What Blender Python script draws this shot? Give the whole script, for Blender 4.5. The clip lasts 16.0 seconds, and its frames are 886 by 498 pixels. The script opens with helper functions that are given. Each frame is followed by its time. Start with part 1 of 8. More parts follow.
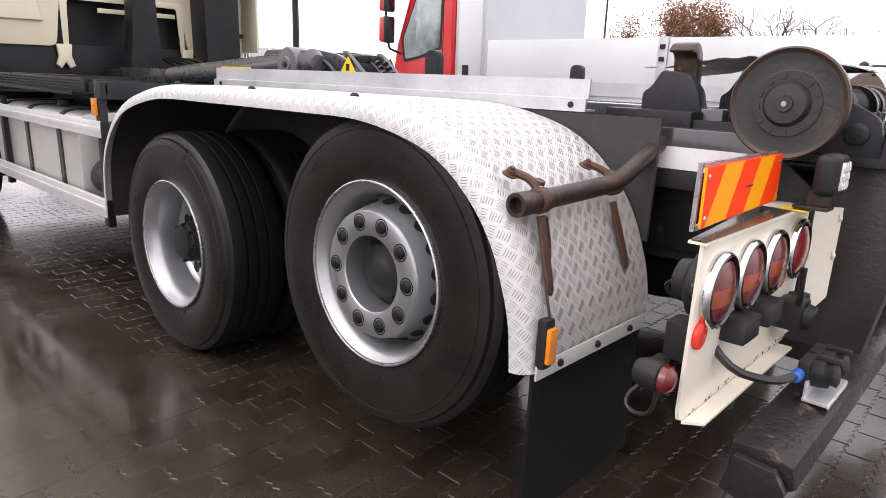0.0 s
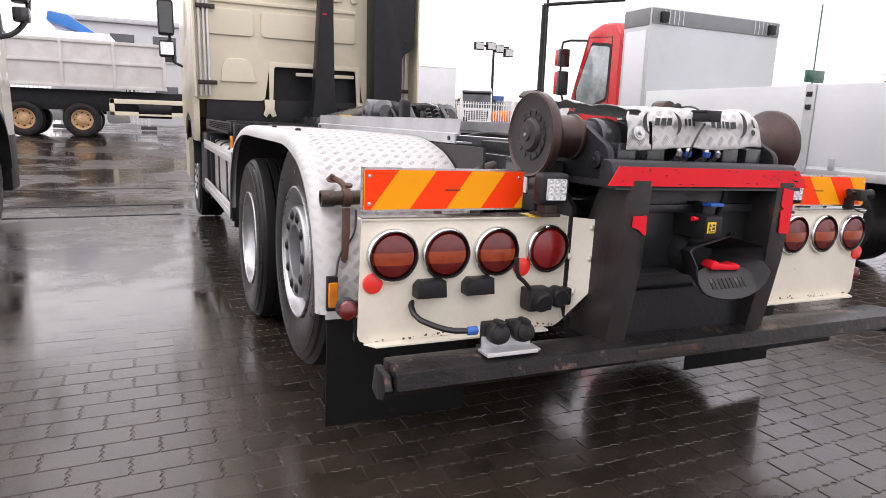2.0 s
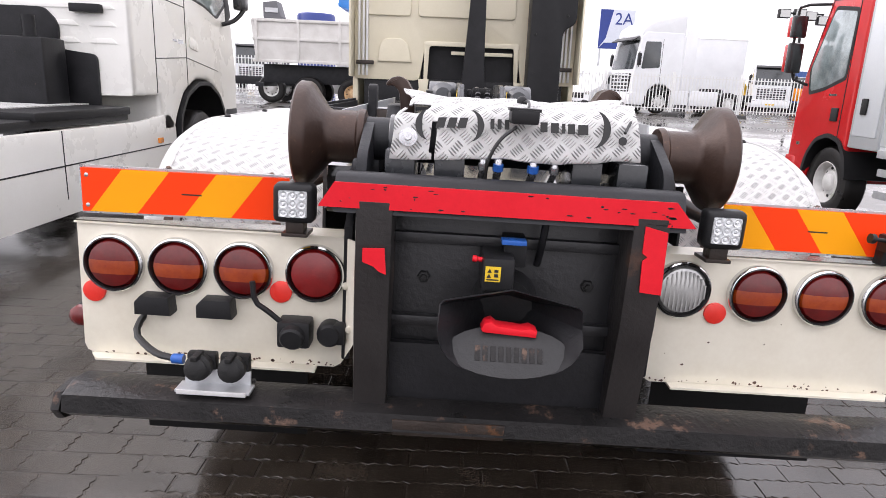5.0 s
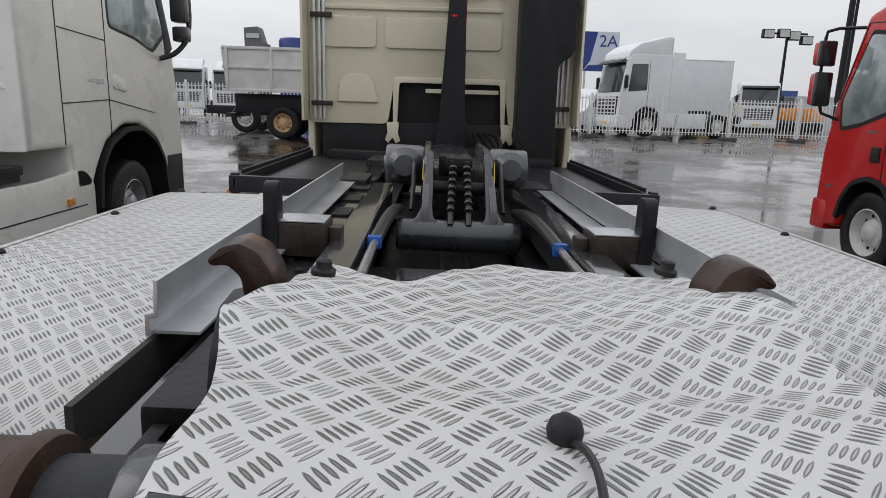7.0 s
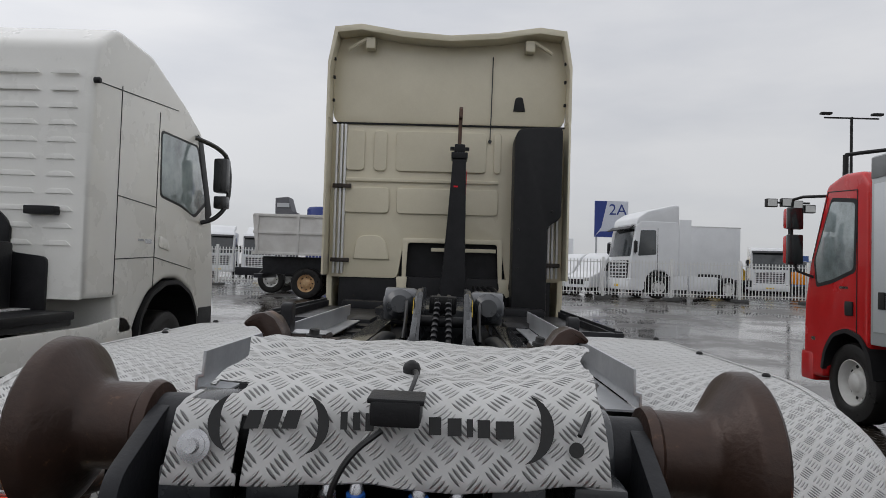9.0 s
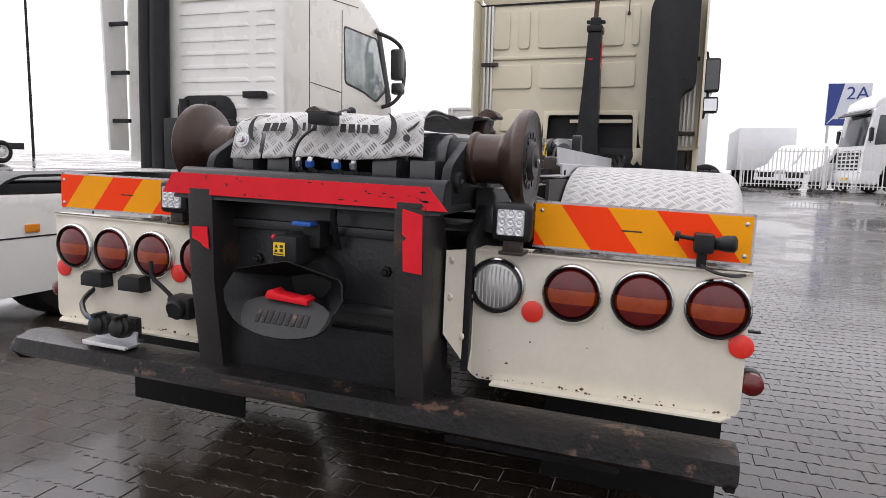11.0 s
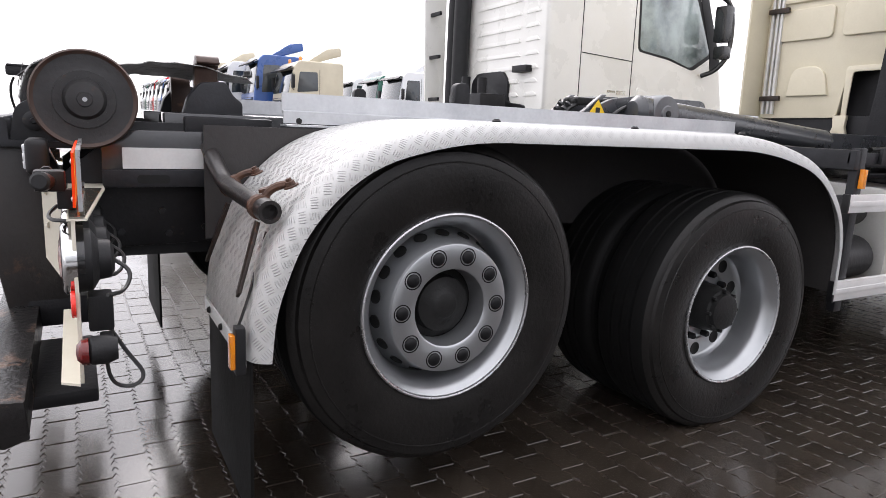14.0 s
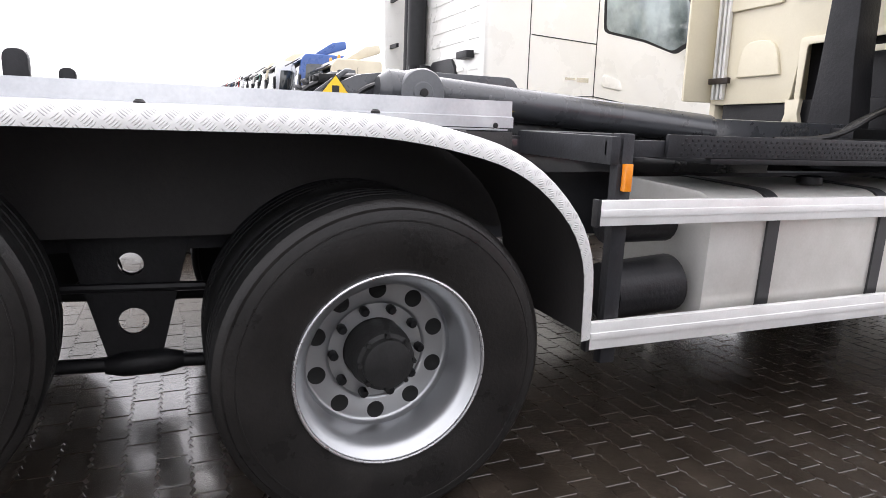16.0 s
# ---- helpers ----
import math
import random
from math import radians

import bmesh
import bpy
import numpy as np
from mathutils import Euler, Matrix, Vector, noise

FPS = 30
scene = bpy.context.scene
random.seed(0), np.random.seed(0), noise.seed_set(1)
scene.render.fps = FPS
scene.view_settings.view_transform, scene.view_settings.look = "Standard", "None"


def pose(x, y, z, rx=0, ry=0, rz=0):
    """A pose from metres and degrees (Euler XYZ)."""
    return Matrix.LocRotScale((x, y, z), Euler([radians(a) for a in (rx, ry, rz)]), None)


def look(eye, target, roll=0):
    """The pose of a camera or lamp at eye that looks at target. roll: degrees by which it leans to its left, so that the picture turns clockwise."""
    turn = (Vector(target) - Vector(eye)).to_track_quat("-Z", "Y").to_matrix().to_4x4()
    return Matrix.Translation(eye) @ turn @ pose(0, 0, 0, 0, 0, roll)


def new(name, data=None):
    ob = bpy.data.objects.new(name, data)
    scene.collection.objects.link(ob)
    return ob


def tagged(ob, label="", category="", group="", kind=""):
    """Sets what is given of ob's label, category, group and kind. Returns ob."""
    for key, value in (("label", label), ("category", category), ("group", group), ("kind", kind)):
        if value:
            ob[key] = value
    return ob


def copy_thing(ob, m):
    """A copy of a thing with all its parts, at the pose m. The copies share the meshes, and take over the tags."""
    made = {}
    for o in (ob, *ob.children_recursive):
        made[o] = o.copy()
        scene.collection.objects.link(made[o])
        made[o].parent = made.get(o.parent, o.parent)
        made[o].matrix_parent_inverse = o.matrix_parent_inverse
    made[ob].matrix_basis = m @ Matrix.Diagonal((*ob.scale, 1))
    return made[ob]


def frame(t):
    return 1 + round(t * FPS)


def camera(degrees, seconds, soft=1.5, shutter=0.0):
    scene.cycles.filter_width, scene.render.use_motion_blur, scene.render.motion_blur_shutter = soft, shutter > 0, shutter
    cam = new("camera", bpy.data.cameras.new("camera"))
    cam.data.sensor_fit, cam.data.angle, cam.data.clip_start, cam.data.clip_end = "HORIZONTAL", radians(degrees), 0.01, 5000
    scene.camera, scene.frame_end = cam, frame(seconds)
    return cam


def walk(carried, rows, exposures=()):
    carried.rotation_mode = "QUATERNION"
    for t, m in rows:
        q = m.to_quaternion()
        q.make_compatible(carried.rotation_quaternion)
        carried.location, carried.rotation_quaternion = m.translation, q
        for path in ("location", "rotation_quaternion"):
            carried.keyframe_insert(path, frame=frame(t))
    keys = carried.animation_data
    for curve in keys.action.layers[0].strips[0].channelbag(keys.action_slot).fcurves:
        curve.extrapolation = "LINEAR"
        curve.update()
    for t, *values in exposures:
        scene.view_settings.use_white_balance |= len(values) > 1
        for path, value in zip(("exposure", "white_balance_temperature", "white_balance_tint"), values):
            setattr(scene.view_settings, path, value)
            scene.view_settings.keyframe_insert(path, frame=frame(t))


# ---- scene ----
cam = camera(69.0, 16.0, soft=0.8)
PATH = [
    (0, (-2.462, -0.465, 1.32), (-1.039, 0.842, 0.802), 1.9),
    (0.5, (-2.405, -0.85, 1.32), (-1.073, 0.547, 0.796), 1.9),
    (1, (-2.287, -1.2, 1.334), (-1.107, 0.327, 0.807), 2.1),
    (1.5, (-2.03, -1.522, 1.322), (-1.022, 0.144, 0.868), 1.5),
    (2, (-1.781, -1.869, 1.318), (-0.956, -0.09, 0.926), 1.9),
    (2.5, (-1.469, -2.173, 1.362), (-0.81, -0.316, 1.019), 1.8),
    (3, (-1.056, -2.422, 1.38), (-0.647, -0.49, 1.066), 1.8),
    (3.2, (-0.901, -2.482, 1.383), (-0.564, -0.537, 1.065), 1.8),
    (5.3, (-0.082, -1.589, 1.455), (-0.089, 0.346, 0.953), 2.3),
    (5.5, (-0.04, -1.455, 1.496), (-0.047, 0.482, 0.995), 1.9),
    (6, (-0.026, -1.084, 1.541), (-0.037, 0.852, 1.04), 1.3),
    (6.5, (-0.087, -0.736, 1.617), (-0.044, 1.207, 1.143), 2.0),
    (7, (-0.064, -0.438, 1.638), (-0.02, 1.515, 1.208), 1.7),
    (7.5, (-0.014, -0.27, 1.654), (0.003, 1.695, 1.288), 2.0),
    (8, (0.016, -0.326, 1.648), (0.032, 1.671, 1.567), 1.9),
    (8.5, (0.068, -0.659, 1.591), (0.069, 1.34, 1.64), 1.6),
    (9, (0.108, -1.05, 1.558), (0.076, 0.949, 1.626), 1.8),
    (9.5, (0.272, -1.42, 1.459), (0.103, 0.574, 1.414), 1.8),
    (10, (0.384, -1.802, 1.334), (0.144, 0.175, 1.152), 2.5),
    (10.2, (0.445, -1.937, 1.298), (0.151, 0.03, 1.088), 2.4),
    (12.3, (2.165, -1.312, 1.216), (0.944, 0.246, 0.931), 1.0),
    (12.5, (2.279, -1.192, 1.221), (0.998, 0.316, 0.933), 1.2),
    (13, (2.472, -0.788, 1.14), (1.005, 0.536, 0.836), 1.5),
    (13.5, (2.664, -0.394, 1.107), (1.061, 0.759, 0.79), 1.9),
    (14, (2.879, 0.024, 1.194), (1.172, 1.005, 0.842), 2.2),
    (14.5, (2.991, 0.489, 1.207), (1.213, 1.328, 0.84), 1.6),
    (15, (3.05, 0.998, 1.189), (1.237, 1.76, 0.825), 1.3),
    (15.5, (3.037, 1.463, 1.217), (1.22, 2.217, 0.858), 1.7),
    (16, (2.944, 1.838, 1.194), (1.129, 2.597, 0.831), 1.8),
]
LEVEL = pose(0, 0, 0.0045, 0, 1.134, 0)  # the truck stands a little askew on its springs
walk(cam, [(t, look(eye, target, roll)) for t, eye, target, roll in PATH],
     exposures=[(0, 1.2, 6700, 20), (1.5, 1.22, 6700, 20), (3, 0.65, 6700, 20), (5.5, 1.3, 6500, 18), (6.5, 0.45, 6500, 16), (7, 0, 6400, 11), (7.5, 0.18, 6400, 11), (8, 0.32, 6400, 11), (8.5, -0.2, 6400, 11), (9, -0.3, 6400, 11), (9.5, -0.2, 6400, 11), (10.2, 0.36, 6600, 17), (12.3, 0.75, 6500, 16), (13, 0.8, 6500, 16), (13.5, 0.85, 6500, 16), (14, 1.12, 6500, 16), (15, 1.28, 6500, 16), (16, 1.6, 6500, 16)])

# ---- world and sun ----
world = bpy.data.worlds.new("overcast")
scene.world = world
world.use_nodes = True
wn, wl = world.node_tree.nodes, world.node_tree.links
wn.clear()
w_out = wn.new("ShaderNodeOutputWorld")
w_sky = wn.new("ShaderNodeTexSky")
w_sky.sky_type = "NISHITA"
w_sky.sun_disc = False
w_sky.sun_elevation, w_sky.sun_rotation = radians(38), radians(284)
w_a, w_b, w_mix = wn.new("ShaderNodeBackground"), wn.new("ShaderNodeBackground"), wn.new("ShaderNodeMixShader")
w_a.inputs[1].default_value = 0.1
w_b.inputs[1].default_value = 0.80
w_mix.inputs[0].default_value = 0.9
w_co, w_map, w_noise, w_ramp = wn.new("ShaderNodeTexCoord"), wn.new("ShaderNodeMapping"), wn.new("ShaderNodeTexNoise"), wn.new("ShaderNodeValToRGB")
w_map.inputs["Scale"].default_value = (1.0, 1.0, 3.4)
w_noise.inputs["Scale"].default_value, w_noise.inputs["Detail"].default_value, w_noise.inputs["Roughness"].default_value = 1.7, 7, 0.5
w_ramp.color_ramp.elements[0].position, w_ramp.color_ramp.elements[0].color = 0.36, (0.76, 0.78, 0.82, 1)
w_ramp.color_ramp.elements[1].position, w_ramp.color_ramp.elements[1].color = 0.64, (1.0, 1.0, 1.0, 1)
wl.new(w_co.outputs["Generated"], w_map.inputs[0])
wl.new(w_map.outputs[0], w_noise.inputs["Vector"])
wl.new(w_noise.outputs[0], w_ramp.inputs[0])
wl.new(w_ramp.outputs[0], w_b.inputs[0])
# the cloud is brighter round the hidden sun
w_dot, w_max, w_pow, w_gain = wn.new("ShaderNodeVectorMath"), wn.new("ShaderNodeMath"), wn.new("ShaderNodeMath"), wn.new("ShaderNodeMath")
w_dot.operation, w_max.operation, w_pow.operation, w_gain.operation = "DOT_PRODUCT", "MAXIMUM", "POWER", "MULTIPLY_ADD"
w_dot.inputs[1].default_value = (-0.86, 0.26, 0.44)
w_max.inputs[1].default_value, w_pow.inputs[1].default_value = 0.0, 2.5
w_gain.inputs[1].default_value, w_gain.inputs[2].default_value = 0.34, 1.0
wl.new(w_co.outputs["Generated"], w_dot.inputs[0])
wl.new(w_dot.outputs["Value"], w_max.inputs[0])
wl.new(w_max.outputs[0], w_pow.inputs[0])
wl.new(w_pow.outputs[0], w_gain.inputs[0])
# an overcast sky grows brighter towards the zenith
w_sep, w_up, w_all = wn.new("ShaderNodeSeparateXYZ"), wn.new("ShaderNodeMath"), wn.new("ShaderNodeMath")
w_up.operation, w_all.operation, w_up.use_clamp = "MULTIPLY_ADD", "MULTIPLY", False
w_up.inputs[1].default_value, w_up.inputs[2].default_value = 0.62, 0.74
wl.new(w_co.outputs["Generated"], w_sep.inputs[0])
wl.new(w_sep.outputs[2], w_up.inputs[0])
wl.new(w_gain.outputs[0], w_all.inputs[0])
wl.new(w_up.outputs[0], w_all.inputs[1])
wl.new(w_all.outputs[0], w_b.inputs[1])
wl.new(w_sky.outputs[0], w_a.inputs[0])
wl.new(w_a.outputs[0], w_mix.inputs[1])
wl.new(w_b.outputs[0], w_mix.inputs[2])
wl.new(w_mix.outputs[0], w_out.inputs[0])
sun = new("sun", bpy.data.lights.new("sun", "SUN"))
sun.data.energy, sun.data.angle, sun.data.color = 0.28, radians(28), (1.0, 0.97, 0.93)
sun.matrix_world = look((-40, 10, 32), (0, 0, 0))


# ---- materials ----
def shader(name):
    m = bpy.data.materials.new(name)
    m.use_nodes = True
    return m, m.node_tree.nodes, m.node_tree.links, m.node_tree.nodes["Principled BSDF"]


def math_node(N, L, op, a, b=None):
    n = N.new("ShaderNodeMath")
    n.operation = op
    for i, v in enumerate((a, b)):
        if v is None:
            continue
        if isinstance(v, (int, float)):
            n.inputs[i].default_value = v
        else:
            L.new(v, n.inputs[i])
    return n.outputs[0]


def surf(name, col, col2=None, rough=0.5, metal=0.0, scale=6.0, grain=90.0, bump=0.1, spread=0.5, coat=0.0, spots=None, rspread=0.12, random_tone=0.0, trans=0.0):
    """A painted, metal or rubber surface: two tones mixed in stains and in grain, uneven gloss, fine relief; spots: a third colour in sharp patches."""
    m, N, L, B = shader(name)
    co = N.new("ShaderNodeTexCoord").outputs["Object"]

    def tex(sc, detail, rgh):
        n = N.new("ShaderNodeTexNoise")
        n.inputs["Scale"].default_value, n.inputs["Detail"].default_value, n.inputs["Roughness"].default_value = sc, detail, rgh
        L.new(co, n.inputs["Vector"])
        return n.outputs[0]

    big, fine = tex(scale, 6, 0.62), tex(grain, 3, 0.6)
    col2 = col2 or tuple(c * 0.7 for c in col)
    ramp = N.new("ShaderNodeValToRGB")
    ramp.color_ramp.elements[0].position, ramp.color_ramp.elements[0].color = 0.5 - spread * 0.4, (*col2, 1)
    ramp.color_ramp.elements[1].position, ramp.color_ramp.elements[1].color = 0.5 + spread * 0.4, (*col, 1)
    L.new(math_node(N, L, "ADD", math_node(N, L, "MULTIPLY", big, 0.78), math_node(N, L, "MULTIPLY", fine, 0.22)), ramp.inputs[0])
    out = ramp.outputs[0]
    if spots:
        scol, lo, sc = spots
        r2 = N.new("ShaderNodeValToRGB")
        r2.color_ramp.elements[0].position, r2.color_ramp.elements[1].position = lo, lo + 0.06
        L.new(tex(sc, 8, 0.7), r2.inputs[0])
        mx = N.new("ShaderNodeMixRGB")
        L.new(r2.outputs[0], mx.inputs[0])
        L.new(out, mx.inputs[1])
        mx.inputs[2].default_value = (*scol, 1)
        out = mx.outputs[0]
    if random_tone:
        info = N.new("ShaderNodeObjectInfo").outputs["Random"]
        geo = N.new("ShaderNodeNewGeometry").outputs["Random Per Island"]
        hsv = N.new("ShaderNodeHueSaturation")
        L.new(math_node(N, L, "ADD", math_node(N, L, "MULTIPLY", math_node(N, L, "FRACT", math_node(N, L, "ADD", info, geo)), 2 * random_tone), 1 - random_tone), hsv.inputs["Value"])
        L.new(out, hsv.inputs["Color"])
        out = hsv.outputs[0]
    L.new(out, B.inputs["Base Color"])
    L.new(math_node(N, L, "ADD", math_node(N, L, "MULTIPLY", big, 2 * rspread), rough - rspread), B.inputs["Roughness"])
    B.inputs["Metallic"].default_value = metal
    B.inputs["Coat Weight"].default_value = coat
    B.inputs["Coat Roughness"].default_value = 0.08
    if trans:
        B.inputs["Transmission Weight"].default_value = trans
    if bump:
        bn = N.new("ShaderNodeBump")
        bn.inputs["Strength"].default_value, bn.inputs["Distance"].default_value = bump, 0.004
        L.new(math_node(N, L, "ADD", fine, math_node(N, L, "MULTIPLY", big, 0.6)), bn.inputs["Height"])
        L.new(bn.outputs[0], B.inputs["Normal"])
    return m


def checker_plate(name, force=1.0):
    """Aluminium five-bar tread plate on the sheet's own UV map (metres): groups of raised bars that alternate in direction."""
    m, N, L, B = shader(name)
    uv = N.new("ShaderNodeUVMap")
    uv.uv_map = "plate"
    sep = N.new("ShaderNodeSeparateXYZ")
    L.new(uv.outputs[0], sep.inputs[0])
    u, v = sep.outputs[0], sep.outputs[1]
    cell = 0.037
    p = math_node(N, L, "DIVIDE", math_node(N, L, "ADD", u, v), 1.41421 * cell)
    q = math_node(N, L, "DIVIDE", math_node(N, L, "SUBTRACT", u, v), 1.41421 * cell)
    fp, fq = math_node(N, L, "FRACT", p), math_node(N, L, "FRACT", q)
    odd = math_node(N, L, "MODULO", math_node(N, L, "ABSOLUTE", math_node(N, L, "ADD", math_node(N, L, "FLOOR", p), math_node(N, L, "FLOOR", q))), 2.0)

    def mixv(a, b):
        n = N.new("ShaderNodeMix")
        L.new(odd, n.inputs[0])
        L.new(a, n.inputs[2])
        L.new(b, n.inputs[3])
        return n.outputs[0]

    along, across = mixv(fp, fq), mixv(fq, fp)
    # distance from a bar's axis and from its ends
    stripe = math_node(N, L, "ABSOLUTE", math_node(N, L, "SUBTRACT", math_node(N, L, "FRACT", math_node(N, L, "MULTIPLY", across, 5.0)), 0.5))
    ends = math_node(N, L, "ABSOLUTE", math_node(N, L, "SUBTRACT", along, 0.5))
    taper = math_node(N, L, "MULTIPLY", ends, 1.16)
    h = math_node(N, L, "SUBTRACT", math_node(N, L, "SUBTRACT", 0.31, math_node(N, L, "MULTIPLY", math_node(N, L, "POWER", taper, 3.0), 5.0)), stripe)
    bar = math_node(N, L, "MINIMUM", math_node(N, L, "MAXIMUM", math_node(N, L, "MULTIPLY", h, 5.0), 0.0), 1.0)
    co = N.new("ShaderNodeTexCoord").outputs["Object"]
    ns = []
    for sc, de in ((2.3, 7), (55, 4), (9, 6)):
        n = N.new("ShaderNodeTexNoise")
        n.inputs["Scale"].default_value, n.inputs["Detail"].default_value, n.inputs["Roughness"].default_value = sc, de, 0.65
        L.new(co, n.inputs["Vector"])
        ns.append(n.outputs[0])
    ramp = N.new("ShaderNodeValToRGB")
    ramp.color_ramp.elements[0].position, ramp.color_ramp.elements[0].color = 0.3, (0.48, 0.475, 0.46, 1)
    ramp.color_ramp.elements[1].position, ramp.color_ramp.elements[1].color = 0.62, (0.61, 0.61, 0.60, 1)
    L.new(math_node(N, L, "ADD", math_node(N, L, "MULTIPLY", ns[0], 0.6), math_node(N, L, "MULTIPLY", ns[2], 0.4)), ramp.inputs[0])
    # bars darken by direction: each group's different reflection is put into the base colour
    mx = N.new("ShaderNodeMixRGB")
    mx.blend_type = "MULTIPLY"
    L.new(math_node(N, L, "ADD", math_node(N, L, "MULTIPLY", math_node(N, L, "MULTIPLY", bar, math_node(N, L, "ADD", math_node(N, L, "MULTIPLY", odd, 0.74), 0.18)), force), math_node(N, L, "MULTIPLY", ns[2], 0.16)), mx.inputs[0])
    L.new(ramp.outputs[0], mx.inputs[1])
    mx.inputs[2].default_value = (0.36, 0.36, 0.36, 1)
    L.new(mx.outputs[0], B.inputs["Base Color"])
    # the oxidised plate is dull, the bars are rubbed bright
    L.new(math_node(N, L, "ADD", 0.12, math_node(N, L, "MULTIPLY", bar, 0.78 * force)), B.inputs["Metallic"])
    L.new(math_node(N, L, "ADD", math_node(N, L, "MULTIPLY", ns[2], 0.3), math_node(N, L, "SUBTRACT", 0.46, math_node(N, L, "MULTIPLY", bar, 0.27))), B.inputs["Roughness"])
    bn = N.new("ShaderNodeBump")
    bn.inputs["Strength"].default_value, bn.inputs["Distance"].default_value = 1.0, 0.0044 * force
    L.new(math_node(N, L, "ADD", bar, math_node(N, L, "MULTIPLY", ns[1], 0.12)), bn.inputs["Height"])
    L.new(bn.outputs[0], B.inputs["Normal"])
    return m


def hazard(name, slope):
    """Reflective board in red-orange and yellow slanting bands."""
    m, N, L, B = shader(name)
    uv = N.new("ShaderNodeUVMap")
    uv.uv_map = "plate"
    sep = N.new("ShaderNodeSeparateXYZ")
    L.new(uv.outputs[0], sep.inputs[0])
    d = math_node(N, L, "ADD", sep.outputs[0], math_node(N, L, "MULTIPLY", sep.outputs[1], slope))
    st = math_node(N, L, "GREATER_THAN", math_node(N, L, "FRACT", math_node(N, L, "DIVIDE", d, 0.262)), 0.5)
    mx = N.new("ShaderNodeMixRGB")
    L.new(st, mx.inputs[0])
    mx.inputs[1].default_value, mx.inputs[2].default_value = (1.0, 0.055, 0.003, 1), (0.96, 0.37, 0.003, 1)
    no = N.new("ShaderNodeTexNoise")
    no.inputs["Scale"].default_value, no.inputs["Detail"].default_value = 14, 6
    L.new(N.new("ShaderNodeTexCoord").outputs["Object"], no.inputs["Vector"])
    dm = N.new("ShaderNodeMixRGB")
    dm.blend_type = "MULTIPLY"
    L.new(math_node(N, L, "MULTIPLY", no.outputs[0], 0.1), dm.inputs[0])
    L.new(mx.outputs[0], dm.inputs[1])
    dm.inputs[2].default_value = (0.6, 0.55, 0.5, 1)
    L.new(dm.outputs[0], B.inputs["Base Color"])
    B.inputs["Roughness"].default_value = 0.45
    B.inputs["Specular IOR Level"].default_value = 0.2
    return m


def glass(name, tint=(0.9, 0.95, 0.95), rough=0.02):
    m, N, L, B = shader(name)
    B.inputs["Base Color"].default_value = (*tint, 1)
    B.inputs["Roughness"].default_value = rough
    B.inputs["Transmission Weight"].default_value = 1.0
    B.inputs["IOR"].default_value = 1.3
    return m


